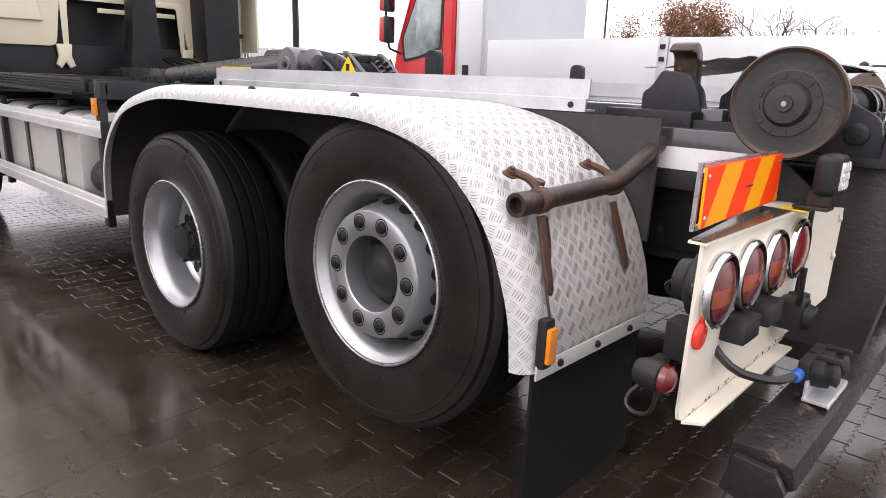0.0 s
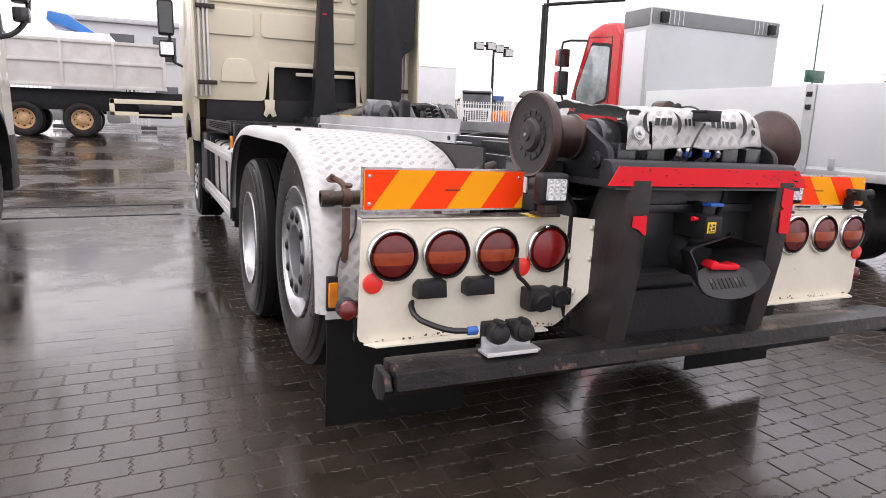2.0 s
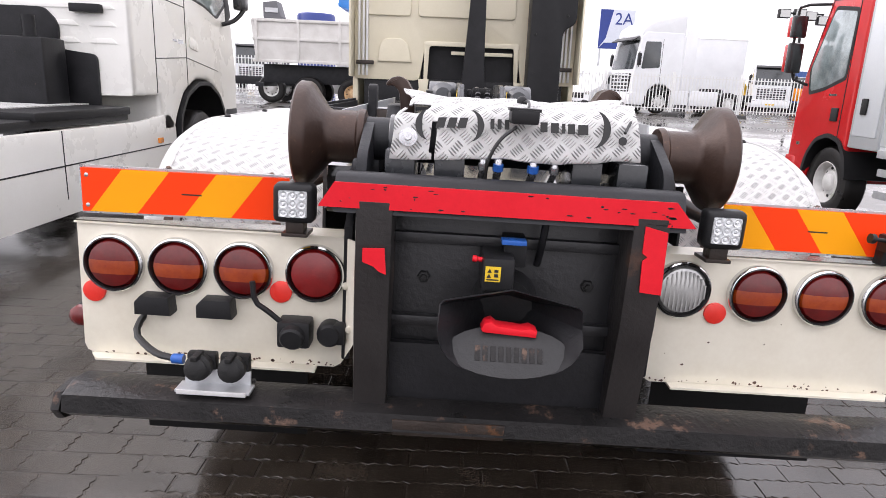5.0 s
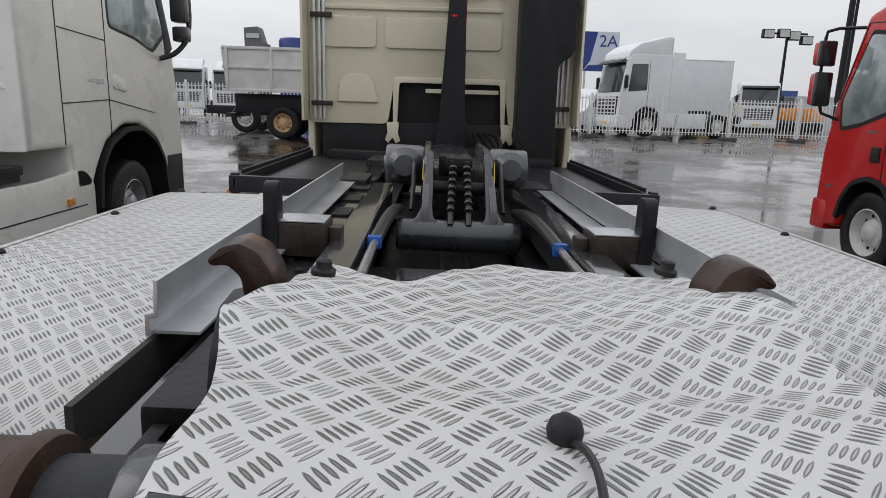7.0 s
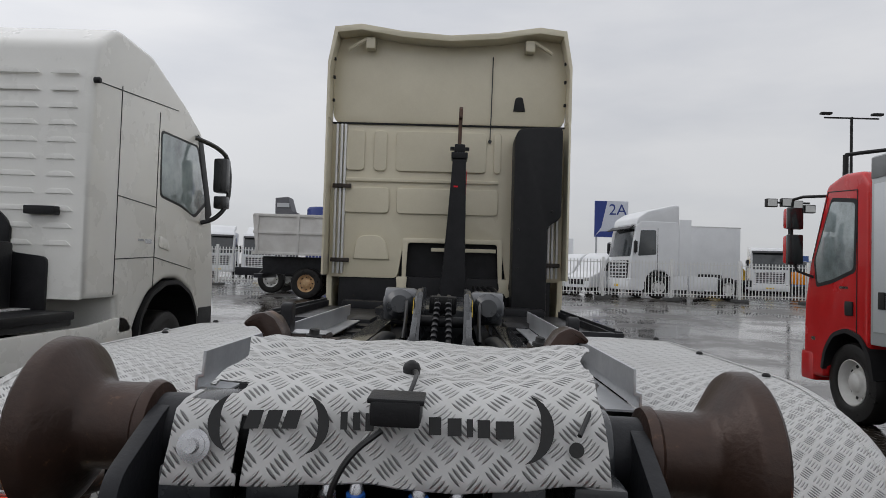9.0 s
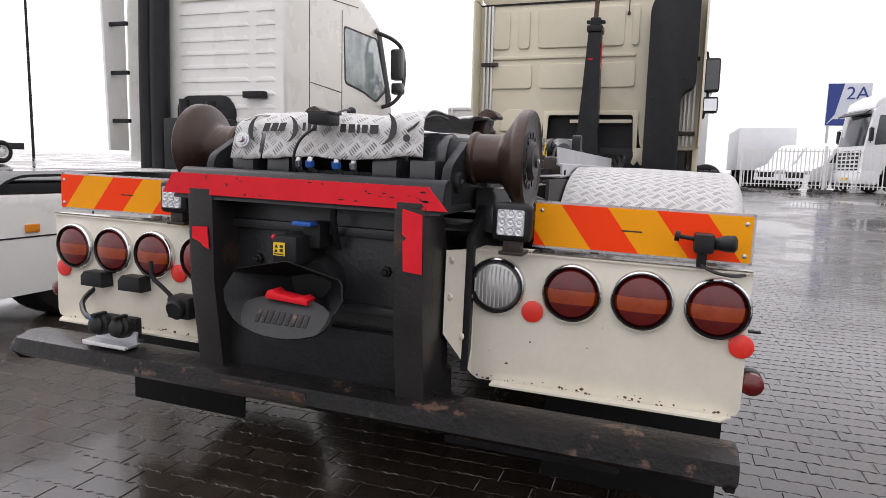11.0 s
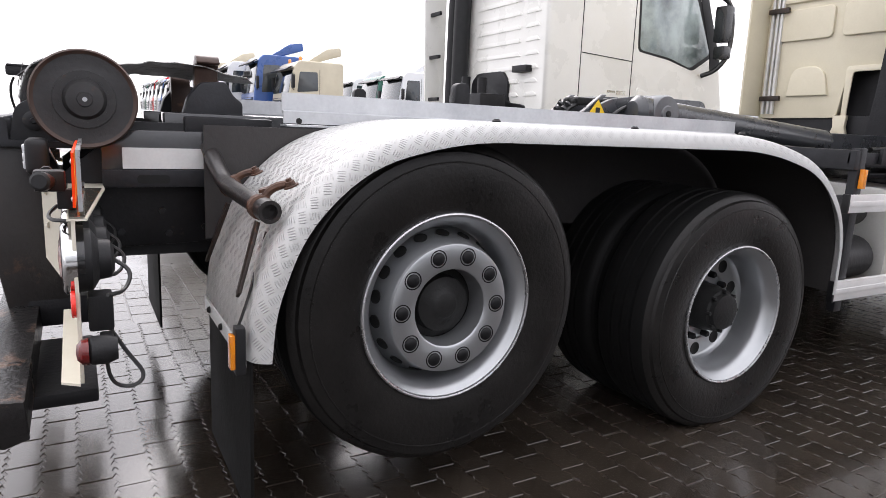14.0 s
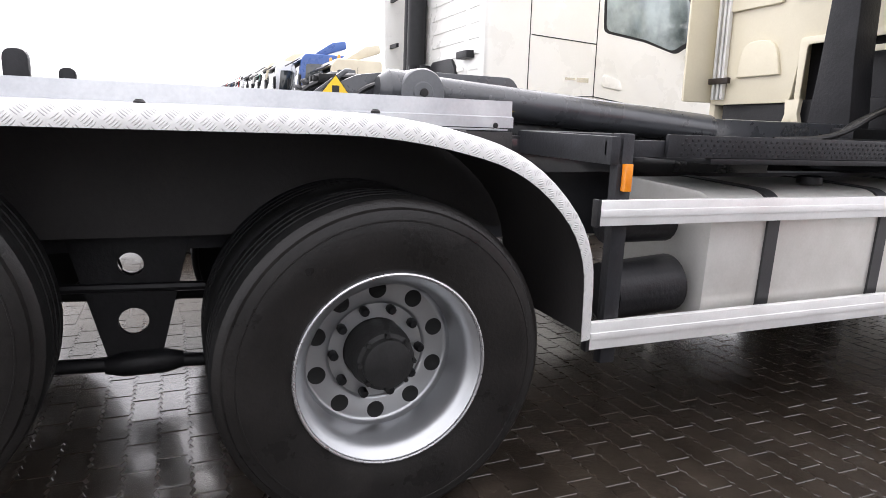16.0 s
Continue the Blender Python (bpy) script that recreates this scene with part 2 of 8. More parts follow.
M = {
    "tread": checker_plate("tread_plate"),
    "tread_worn": checker_plate("worn_tread_plate", 0.42),
    "galv": surf("galvanised_steel", (0.62, 0.63, 0.64), (0.42, 0.43, 0.45), 0.38, 0.6, 5, 70, 0.05),
    "alu": surf("aluminium_profile", (0.80, 0.80, 0.79), (0.62, 0.62, 0.61), 0.36, 0.35, 4, 120, 0.04),
    "tank": surf("aluminium_tank", (0.72, 0.71, 0.68), (0.55, 0.54, 0.50), 0.38, 0.5, 3, 90, 0.05),
    "chassis": surf("chassis_paint", (0.027, 0.028, 0.032), (0.012, 0.012, 0.013), 0.42, 0.0, 7, 80, 0.25, spots=((0.050, 0.038, 0.030), 0.67, 12)),
    "grime": surf("grimy_steel", (0.019, 0.019, 0.021), (0.007, 0.007, 0.008), 0.40, 0.0, 6, 60, 0.4, spots=((0.045, 0.032, 0.025), 0.66, 14)),
    "armgrey": surf("grey_arm_paint", (0.046, 0.049, 0.055), (0.022, 0.024, 0.026), 0.28, 0.0, 6, 90, 0.15, coat=0.4, spots=((0.13, 0.12, 0.11), 0.68, 18), rspread=0.2),
    # lighter copy of the arm paint, the sky's reflection put into its colour
    "armlit": surf("sky_lit_arm_paint", (0.115, 0.12, 0.128), (0.07, 0.073, 0.078), 0.30, 0.0, 6, 90, 0.1, coat=0.4, spots=((0.03, 0.03, 0.03), 0.68, 16)),
    "worn": surf("worn_cast_steel", (0.032, 0.032, 0.033), (0.016, 0.016, 0.016), 0.6, 0.0, 12, 90, 0.35),
    "bumper": surf("worn_bumper_steel", (0.023, 0.021, 0.021), (0.009, 0.009, 0.009), 0.30, 0.1, 5, 50, 0.7, spots=((0.12, 0.075, 0.055), 0.57, 9)),
    "rustbar": surf("rusty_tube", (0.055, 0.040, 0.032), (0.020, 0.016, 0.014), 0.42, 0.3, 12, 70, 0.5, spots=((0.12, 0.055, 0.025), 0.60, 16)),
    "roller": surf("rusty_roller_steel", (0.062, 0.034, 0.024), (0.026, 0.016, 0.013), 0.36, 0.35, 5, 60, 0.3, spots=((0.14, 0.075, 0.045), 0.60, 10)),
    "rollerface": surf("roller_face", (0.042, 0.041, 0.042), (0.022, 0.021, 0.021), 0.42, 0.4, 7, 60, 0.35, spots=((0.12, 0.06, 0.04), 0.64, 7)),
    "bracket": surf("rusty_bracket", (0.12, 0.058, 0.034), (0.045, 0.026, 0.02), 0.6, 0.2, 16, 90, 0.5),
    "tyre": surf("tyre_rubber", (0.0185, 0.0170, 0.0160), (0.0070, 0.0066, 0.0064), 0.32, 0.0, 5, 70, 0.45, spots=((0.045, 0.040, 0.036), 0.68, 7), rspread=0.2),
    # wet tread rubber darkened for shade between the wheels; also the bitumen seams
    "tread_rubber": surf("shaded_rubber_and_bitumen", (0.007, 0.007, 0.007), (0.004, 0.004, 0.004), 0.65, 0.0, 8, 60, 0.3),
    "rim": surf("silver_rim_paint", (0.42, 0.43, 0.44), (0.36, 0.37, 0.38), 0.30, 0.78, 2.5, 60, 0.01, 0.9, spots=((0.20, 0.19, 0.18), 0.76, 9), rspread=0.02),
    "rimwhite": surf("white_rim_paint", (0.75, 0.75, 0.73), (0.55, 0.54, 0.52), 0.4, 0.0, 6, 80, 0.08),
    "wetsteel": surf("wet_steel_shelf", (0.34, 0.32, 0.27), (0.10, 0.085, 0.06), 0.14, 0.75, 9, 90, 0.06),
    "hub": surf("dark_hub", (0.026, 0.026, 0.026), (0.012, 0.012, 0.012), 0.5, 0.1, 14, 80, 0.4),
    "nut": surf("black_nut_cap", (0.009, 0.009, 0.010), None, 0.5),
    "cream": surf("cream_paint", (0.74, 0.68, 0.52), (0.64, 0.58, 0.43), 0.33, 0.0, 1.6, 60, 0.04, coat=0.35),
    "creamdirty": surf("cream_panel_paint", (0.78, 0.74, 0.63), (0.66, 0.61, 0.50), 0.36, 0.0, 4, 60, 0.06, coat=0.3, spots=((0.10, 0.075, 0.05), 0.73, 19)),
    "black": surf("black_plastic", (0.020, 0.020, 0.021), (0.012, 0.012, 0.013), 0.45, 0.0, 10, 120, 0.2),
    "blackgloss": surf("black_gloss", (0.012, 0.012, 0.013), None, 0.2, coat=0.5),
    "chrome": surf("chrome_ring", (0.78, 0.78, 0.78), (0.6, 0.6, 0.6), 0.14, 1.0, 10, 80, 0.03),
    "red_lens": surf("red_lens", (0.15, 0.006, 0.005), (0.085, 0.004, 0.004), 0.12, 0.0, 20, 300, 0.14, coat=0.35),
    "brake_lens": surf("bright_red_lens", (0.26, 0.010, 0.010), (0.16, 0.006, 0.006), 0.12, 0.0, 20, 300, 0.14, coat=0.35),
    "amber_lens": surf("amber_lens", (0.36, 0.058, 0.006), (0.22, 0.020, 0.005), 0.14, 0.0, 20, 300, 0.14, coat=0.35),
    "amber": surf("amber_marker", (0.80, 0.28, 0.015), (0.62, 0.18, 0.01), 0.2, 0.0, 20, 300, 0.1, coat=0.5),
    "clear_lens": surf("clear_lens", (0.55, 0.55, 0.53), (0.40, 0.40, 0.39), 0.14, 0.5, 20, 300, 0.1, coat=0.6),
    "reflector": surf("red_reflector", (0.85, 0.045, 0.03), (0.72, 0.03, 0.02), 0.25, 0.0, 20, 300, 0.1, coat=0.5),
    "tape": surf("red_tape", (0.80, 0.018, 0.030), (0.66, 0.012, 0.022), 0.40, 0.0, 6, 60, 0.15, spots=((0.05, 0.04, 0.04), 0.69, 11)),
    "led": surf("led_lens", (0.78, 0.80, 0.81), (0.60, 0.62, 0.63), 0.2, 0.2, 60, 300, 0.4, coat=0.5),
    "yellow": surf("yellow_sticker", (0.85, 0.58, 0.03), (0.75, 0.48, 0.02), 0.4),
    "blue": surf("blue_plastic", (0.02, 0.12, 0.45), (0.015, 0.08, 0.32), 0.35),
    "steel": surf("bright_steel", (0.60, 0.60, 0.61), (0.42, 0.42, 0.43), 0.28, 0.9, 12, 90, 0.1),
    "stencil": surf("black_stencil_paint", (0.018, 0.018, 0.018), (0.010, 0.010, 0.010), 0.5),
    "white": surf("white_truck_paint", (0.84, 0.83, 0.79), (0.76, 0.75, 0.70), 0.28, 0.0, 1.2, 50, 0.03, coat=0.4),
    "purewhite": surf("clean_white_paint", (0.80, 0.81, 0.82), (0.70, 0.71, 0.72), 0.35, 0.0, 1.0, 50, 0.03, coat=0.2),
    "dumpwhite": surf("dusty_white_paint", (0.70, 0.69, 0.66), (0.52, 0.50, 0.47), 0.5, 0.0, 2, 40, 0.1),
    "beige": surf("beige_cab_paint", (0.62, 0.56, 0.42), (0.52, 0.46, 0.34), 0.35, 0.0, 1.5, 50, 0.05, coat=0.3),
    "redpaint": surf("red_cab_paint", (0.62, 0.016, 0.018), (0.50, 0.010, 0.012), 0.25, 0.0, 1.5, 50, 0.03, coat=0.6),
    "bluepaint": surf("blue_cab_paint", (0.03, 0.10, 0.34), (0.02, 0.07, 0.25), 0.3, 0.0, 1.5, 50, 0.03, coat=0.4),
    "green": surf("green_cab_paint", (0.02, 0.13, 0.09), (0.015, 0.09, 0.06), 0.3, coat=0.3),
    "greybox": surf("grey_body_panel", (0.50, 0.52, 0.53), (0.42, 0.44, 0.45), 0.4, 0.3, 1.2, 60, 0.05),
    "greyboard": surf("pale_dropside", (0.66, 0.69, 0.71), (0.56, 0.59, 0.61), 0.38, 0.25, 1.0, 60, 0.05),
    "fence": surf("white_fence_paint", (0.80, 0.80, 0.78), (0.66, 0.66, 0.64), 0.5),
    "concrete": surf("dark_concrete", (0.10, 0.10, 0.095), (0.05, 0.05, 0.05), 0.7, 0, 4, 50, 0.5),
    "window": surf("dark_window_glass", (0.035, 0.042, 0.046), (0.02, 0.025, 0.028), 0.08, 0.0, 3, 200, 0.0, coat=1.0),
    "glass": glass("clear_glass", (0.80, 0.90, 0.90)),
    "mirror": surf("mirror_glass", (0.75, 0.77, 0.78), None, 0.04, 1.0, 3, 200, 0.0),
    "signblue": surf("sign_blue", (0.02, 0.045, 0.24), (0.015, 0.035, 0.19), 0.45),
    "signwhite": surf("sign_white", (0.62, 0.64, 0.70), (0.54, 0.56, 0.62), 0.45),
    "facade": surf("white_facade", (0.62, 0.63, 0.64), (0.54, 0.55, 0.56), 0.6, 0.0, 0.5, 20, 0.1),
    "darkfacade": surf("grey_brick_facade", (0.16, 0.16, 0.17), (0.11, 0.11, 0.12), 0.7, 0.0, 0.8, 20, 0.2),
    "bark": surf("bark", (0.08, 0.06, 0.045), (0.04, 0.03, 0.024), 0.9, 0, 8, 60, 0.6),
    "leaf": surf("autumn_leaf", (0.26, 0.125, 0.055), (0.16, 0.08, 0.04), 0.8, random_tone=0.35),
    # near-black colour standing for the shade inside openings that are not cut
    "void": surf("painted_hole_shade", (0.004, 0.004, 0.004), None, 0.8, 0.0, 10, 80, 0.0),
    "bandgrey": surf("dark_grey_band", (0.20, 0.21, 0.215), (0.15, 0.16, 0.165), 0.45),
    "skyblue": surf("sky_blue_paint", (0.02, 0.20, 0.58), (0.015, 0.15, 0.46), 0.35, coat=0.3),
    "rimrust": surf("rusty_rim", (0.62, 0.45, 0.25), (0.34, 0.17, 0.07), 0.5, 0.0, 9, 60, 0.1),
    # sky brightness seen in the glass is put into its base colour
    "brightwindow": surf("sky_toned_window_glass", (0.42, 0.50, 0.51), (0.09, 0.115, 0.12), 0.06, 0.0, 1.4, 200, 0.0, coat=1.0, spread=0.3),
    "flap": surf("wet_rubber_flap", (0.006, 0.006, 0.006), (0.003, 0.003, 0.003), 0.7, 0.0, 6, 40, 0.4, spots=((0.020, 0.018, 0.017), 0.62, 8)),
    "frame": surf("rust_stained_frame", (0.028, 0.025, 0.024), (0.014, 0.012, 0.012), 0.36, 0.0, 5, 60, 0.4, spots=((0.060, 0.034, 0.024), 0.585, 6), rspread=0.18),
    "scraped": surf("scraped_dark_wall", (0.020, 0.020, 0.022), (0.009, 0.009, 0.010), 0.36, 0.0, 6, 60, 0.4, spots=((0.085, 0.082, 0.065), 0.70, 13), rspread=0.18),
    # dirt of the undersides, with the shade of the arch in the same colour
    "dusty": surf("dirty_shaded_underside", (0.038, 0.035, 0.034), (0.020, 0.018, 0.018), 0.7, 0.0, 4, 60, 0.4),
    "wetframe": surf("wet_frame_paint", (0.046, 0.047, 0.050), (0.022, 0.023, 0.025), 0.16, 0.0, 3.5, 70, 0.05, coat=0.7, spots=((0.10, 0.085, 0.07), 0.70, 14), rspread=0.13),
    "hose": surf("black_hose", (0.016, 0.016, 0.016), None, 0.35),
    "straps": surf("tank_strap", (0.03, 0.03, 0.032), None, 0.4),
}
for dull in ("chassis", "grime", "flap", "tread_rubber", "nut", "black", "bumper", "hub", "tyre"):
    M[dull].node_tree.nodes["Principled BSDF"].inputs["Specular IOR Level"].default_value = 0.24
for flat in ("tape", "redpaint", "reflector"):
    M[flat].node_tree.nodes["Principled BSDF"].inputs["Specular IOR Level"].default_value = 0.25
M["hazL"], M["hazR"] = hazard("hazard_band_rising", -0.75), hazard("hazard_band_falling", 0.75)


def paving(name, pieces):
    """Wet, dirty concrete pavers. pieces: the real stones; otherwise the far yard, whose joints are relief alone."""
    m, N, L, B = shader(name)
    geo = N.new("ShaderNodeNewGeometry")
    pos = geo.outputs["Position"]

    def tex(sc, de, rg=0.6):
        n = N.new("ShaderNodeTexNoise")
        n.inputs["Scale"].default_value, n.inputs["Detail"].default_value, n.inputs["Roughness"].default_value = sc, de, rg
        L.new(pos, n.inputs["Vector"])
        return n.outputs[0]

    wet, grain, stain, lumps = tex(0.55, 6), tex(110, 3), tex(4.5, 6), tex(26, 4, 0.7)
    ramp = N.new("ShaderNodeValToRGB")
    ramp.color_ramp.elements[0].position, ramp.color_ramp.elements[0].color = 0.3, (0.013, 0.0100, 0.0076, 1)
    ramp.color_ramp.elements[1].position, ramp.color_ramp.elements[1].color = 0.75, (0.054, 0.0425, 0.0325, 1)
    tone = math_node(N, L, "ADD", math_node(N, L, "MULTIPLY", stain, 0.6), math_node(N, L, "MULTIPLY", grain, 0.4))
    if pieces:
        rnd = math_node(N, L, "FRACT", math_node(N, L, "ADD", geo.outputs["Random Per Island"], N.new("ShaderNodeObjectInfo").outputs["Random"]))
        tone = math_node(N, L, "ADD", tone, math_node(N, L, "MULTIPLY", math_node(N, L, "SUBTRACT", rnd, 0.5), 0.12))
    L.new(tone, ramp.inputs[0])
    L.new(ramp.outputs[0], B.inputs["Base Color"])
    r2 = N.new("ShaderNodeMapRange")
    r2.inputs[1].default_value, r2.inputs[2].default_value, r2.inputs[3].default_value, r2.inputs[4].default_value = *((0.36, 0.66, 0.10, 0.30) if pieces else (0.44, 0.57, 0.06, 0.40)),
    L.new(wet, r2.inputs[0])
    L.new(r2.outputs[0], B.inputs["Roughness"])
    B.inputs["IOR"].default_value = 1.45
    # the film of rain water
    B.inputs["Coat Weight"].default_value, B.inputs["Coat Roughness"].default_value, B.inputs["Coat IOR"].default_value = 0.32 if pieces else 0.35, 0.09, 1.45
    bn = N.new("ShaderNodeBump")
    bn.inputs["Strength"].default_value, bn.inputs["Distance"].default_value = 0.5 if pieces else 0.35, 0.0026
    hgt = math_node(N, L, "MULTIPLY", math_node(N, L, "ADD", math_node(N, L, "MULTIPLY", grain, 0.5), math_node(N, L, "ADD", math_node(N, L, "MULTIPLY", lumps, 1.1 if pieces else 0.3), math_node(N, L, "MULTIPLY", stain, 1.0 if pieces else 0.15))), math_node(N, L, "ADD", wet, 0.0))
    if not pieces:
        br = N.new("ShaderNodeTexBrick")
        br.inputs["Scale"].default_value = 5.0
        br.inputs["Mortar Size"].default_value, br.inputs["Color1"].default_value, br.inputs["Color2"].default_value, br.inputs["Mortar"].default_value = 0.012, (1, 1, 1, 1), (0.8, 0.8, 0.8, 1), (0, 0, 0, 1)
        L.new(pos, br.inputs["Vector"])
        hgt = math_node(N, L, "ADD", hgt, math_node(N, L, "MULTIPLY", br.outputs[0], 0.25))
    L.new(hgt, bn.inputs["Height"])
    L.new(bn.outputs[0], B.inputs["Normal"])
    return m


M["stone"], M["yard"] = paving("wet_paver", True), paving("wet_yard", False)


# ---- mesh helpers ----
def box(bm, x0, x1, y0, y1, z0, z1, bevel=0.0, m=None, seg=2):
    vs = [bm.verts.new((x, y, z)) for z in (z0, z1) for y in (y0, y1) for x in (x0, x1)]
    fs = [bm.faces.new([vs[i] for i in f]) for f in ((0, 2, 3, 1), (4, 5, 7, 6), (0, 1, 5, 4), (2, 6, 7, 3), (0, 4, 6, 2), (1, 3, 7, 5))]
    if m is not None:
        bmesh.ops.transform(bm, matrix=m, verts=vs)
    if bevel:
        es = list({e for f in fs for e in f.edges})
        bmesh.ops.bevel(bm, geom=es, offset=bevel, segments=seg, affect="EDGES", profile=0.6)
    return vs


def prism(bm, pts, axis, a, b, bevel=0.0, seg=2):
    """A polygon given in the two other axes, pulled out along axis from a to b."""
    def place(p, h):
        return {"x": (h, p[0], p[1]), "y": (p[0], h, p[1]), "z": (p[0], p[1], h)}[axis]
    lo, hi = [bm.verts.new(place(p, a)) for p in pts], [bm.verts.new(place(p, b)) for p in pts]
    n = len(pts)
    fs = [bm.faces.new(lo), bm.faces.new(hi[::-1])] + [bm.faces.new((lo[i], hi[i], hi[(i + 1) % n], lo[(i + 1) % n])) for i in range(n)]
    bmesh.ops.recalc_face_normals(bm, faces=fs)
    if bevel:
        bmesh.ops.bevel(bm, geom=list(fs[0].edges) + list(fs[1].edges), offset=bevel, segments=seg, affect="EDGES", profile=0.6)
    return lo + hi


def frame_of(d):
    d = Vector(d).normalized()
    a = Vector((0, 0, 1)) if abs(d.z) < 0.9 else Vector((1, 0, 0))
    u = d.cross(a).normalized()
    return d, u, d.cross(u)


def lathe(bm, origin, axis, prof, seg=32, start=True, end=True):
    """A turned shape: prof is a list of (distance along axis, radius)."""
    d, u, w = frame_of(axis)
    o = Vector(origin)
    rings = [[bm.verts.new(o + d * h + (u * math.cos(6.2832 * i / seg) + w * math.sin(6.2832 * i / seg)) * max(r, 1e-4)) for i in range(seg)] for h, r in prof]
    fs = [bm.faces.new((a[i], a[(i + 1) % seg], b[(i + 1) % seg], b[i])) for a, b in zip(rings, rings[1:]) for i in range(seg)]
    if start:
        fs.append(bm.faces.new(rings[0][::-1]))
    if end:
        fs.append(bm.faces.new(rings[-1]))
    bmesh.ops.recalc_face_normals(bm, faces=fs)
    return fs


def rod(bm, p, q, r, r2=None, seg=14):
    p, q = Vector(p), Vector(q)
    lathe(bm, p, q - p, [(0, r), ((q - p).length, r if r2 is None else r2)], seg)


def pipe(bm, pts, r, seg=10, smooth=0):
    """A round bar or hose along points; smooth: rounds of corner cutting."""
    pts = [Vector(p) for p in pts]
    for _ in range(smooth):
        cut = [pts[0]]
        for a, b in zip(pts, pts[1:]):
            cut += [a.lerp(b, 0.25), a.lerp(b, 0.75)]
        pts = cut + [pts[-1]]
    rings, u = [], None
    for i, p in enumerate(pts):
        d = (pts[min(i + 1, len(pts) - 1)] - pts[max(i - 1, 0)]).normalized()
        u = frame_of(d)[1] if u is None else (u - d * u.dot(d)).normalized()
        w = d.cross(u)
        rings.append([bm.verts.new(p + (u * math.cos(6.2832 * k / seg) + w * math.sin(6.2832 * k / seg)) * r) for k in range(seg)])
    for a, b in zip(rings, rings[1:]):
        for k in range(seg):
            bm.faces.new((a[k], a[(k + 1) % seg], b[(k + 1) % seg], b[k]))
    bm.faces.new(rings[0][::-1])
    bm.faces.new(rings[-1])


def sheet(bm, path, x0, x1, thick, nx=2, sag=None):
    """A bent plate: a path of (y, z), from x0 to x1, with thickness to its inside, UVs in metres."""
    uvl = bm.loops.layers.uv.get("plate") or bm.loops.layers.uv.new("plate")
    run, norms = [0.0], []
    for a, b in zip(path, path[1:]):
        run.append(run[-1] + math.dist(a, b))
    for i in range(len(path)):
        a, b = path[max(i - 1, 0)], path[min(i + 1, len(path) - 1)]
        t = Vector((b[0] - a[0], b[1] - a[1])).normalized()
        norms.append((t.y, -t.x))
    def row(off):
        g = []
        for i, (y, z) in enumerate(path):
            line = []
            for k in range(nx):
                f = k / (nx - 1)
                dz = sag(f, run[i]) if sag else 0
                line.append(bm.verts.new((x0 + (x1 - x0) * f, y + norms[i][0] * off, z + norms[i][1] * off + dz)))
            g.append(line)
        return g
    top, bot = row(0), row(thick)
    fs = []
    def quad(vs, uvs):
        f = bm.faces.new(vs)
        for lp, c in zip(f.loops, uvs):
            lp[uvl].uv = c
        fs.append(f)
    for i in range(len(path) - 1):
        for k in range(nx - 1):
            c = [(x0 + (x1 - x0) * kk / (nx - 1), run[ii]) for ii, kk in ((i, k), (i, k + 1), (i + 1, k + 1), (i + 1, k))]
            quad([top[i][k], top[i][k + 1], top[i + 1][k + 1], top[i + 1][k]], c)
            quad([bot[i][k], bot[i + 1][k], bot[i + 1][k + 1], bot[i][k + 1]], [c[0], c[3], c[2], c[1]])
        for k in (0, nx - 1):
            quad([top[i][k], top[i + 1][k], bot[i + 1][k], bot[i][k]], [(0, run[i]), (0, run[i + 1]), (0.002, run[i + 1]), (0.002, run[i])])
    for i in (0, len(path) - 1):
        for k in range(nx - 1):
            quad([top[i][k], top[i][k + 1], bot[i][k + 1], bot[i][k]], [(0, 0)] * 4)
    bmesh.ops.recalc_face_normals(bm, faces=fs)
    return fs


def rounded(path, r, n=5):
    """A polyline with its corners rounded to radius r."""
    out = [path[0]]
    for a, b, c in zip(path, path[1:], path[2:]):
        a, b, c = Vector(a), Vector(b), Vector(c)
        k = min(r, (a - b).length * 0.49, (c - b).length * 0.49)
        p, q = b + (a - b).normalized() * k, b + (c - b).normalized() * k
        out += [tuple((1 - t) ** 2 * p + 2 * t * (1 - t) * b + t * t * q) for t in [i / n for i in range(n + 1)]]
    return out + [path[-1]]


def loop(path, r, n=4):
    """A closed outline with every corner rounded."""
    path = path[:-1] if path[0] == path[-1] else path
    k, out = len(path), []
    for i in range(k):
        out += rounded([path[i - 1], path[i], path[(i + 1) % k]], r, n)[1:-1]
    return out


def make(name, bm, material, parent=None, label="", smooth=40):
    """One mesh object from a bmesh, under a thing or a part, shaded smooth below that angle."""
    me = bpy.data.meshes.new(name)
    bm.normal_update()
    lim = radians(smooth)
    for f in bm.faces:
        f.smooth = smooth > 0
    for e in bm.edges:
        if len(e.link_faces) == 2 and e.calc_face_angle(0) > lim:
            e.smooth = False
    bm.to_mesh(me)
    bm.free()
    for mm in material if isinstance(material, (list, tuple)) else [material]:
        me.materials.append(mm)
    ob = new(name, me)
    if parent:
        ob.parent = parent
    if label:
        tagged(ob, label)
    return ob


def part(name, fill, material, parent=None, label="", smooth=40):
    bm = bmesh.new()
    fill(bm)
    return make(name, bm, material, parent, label, smooth)


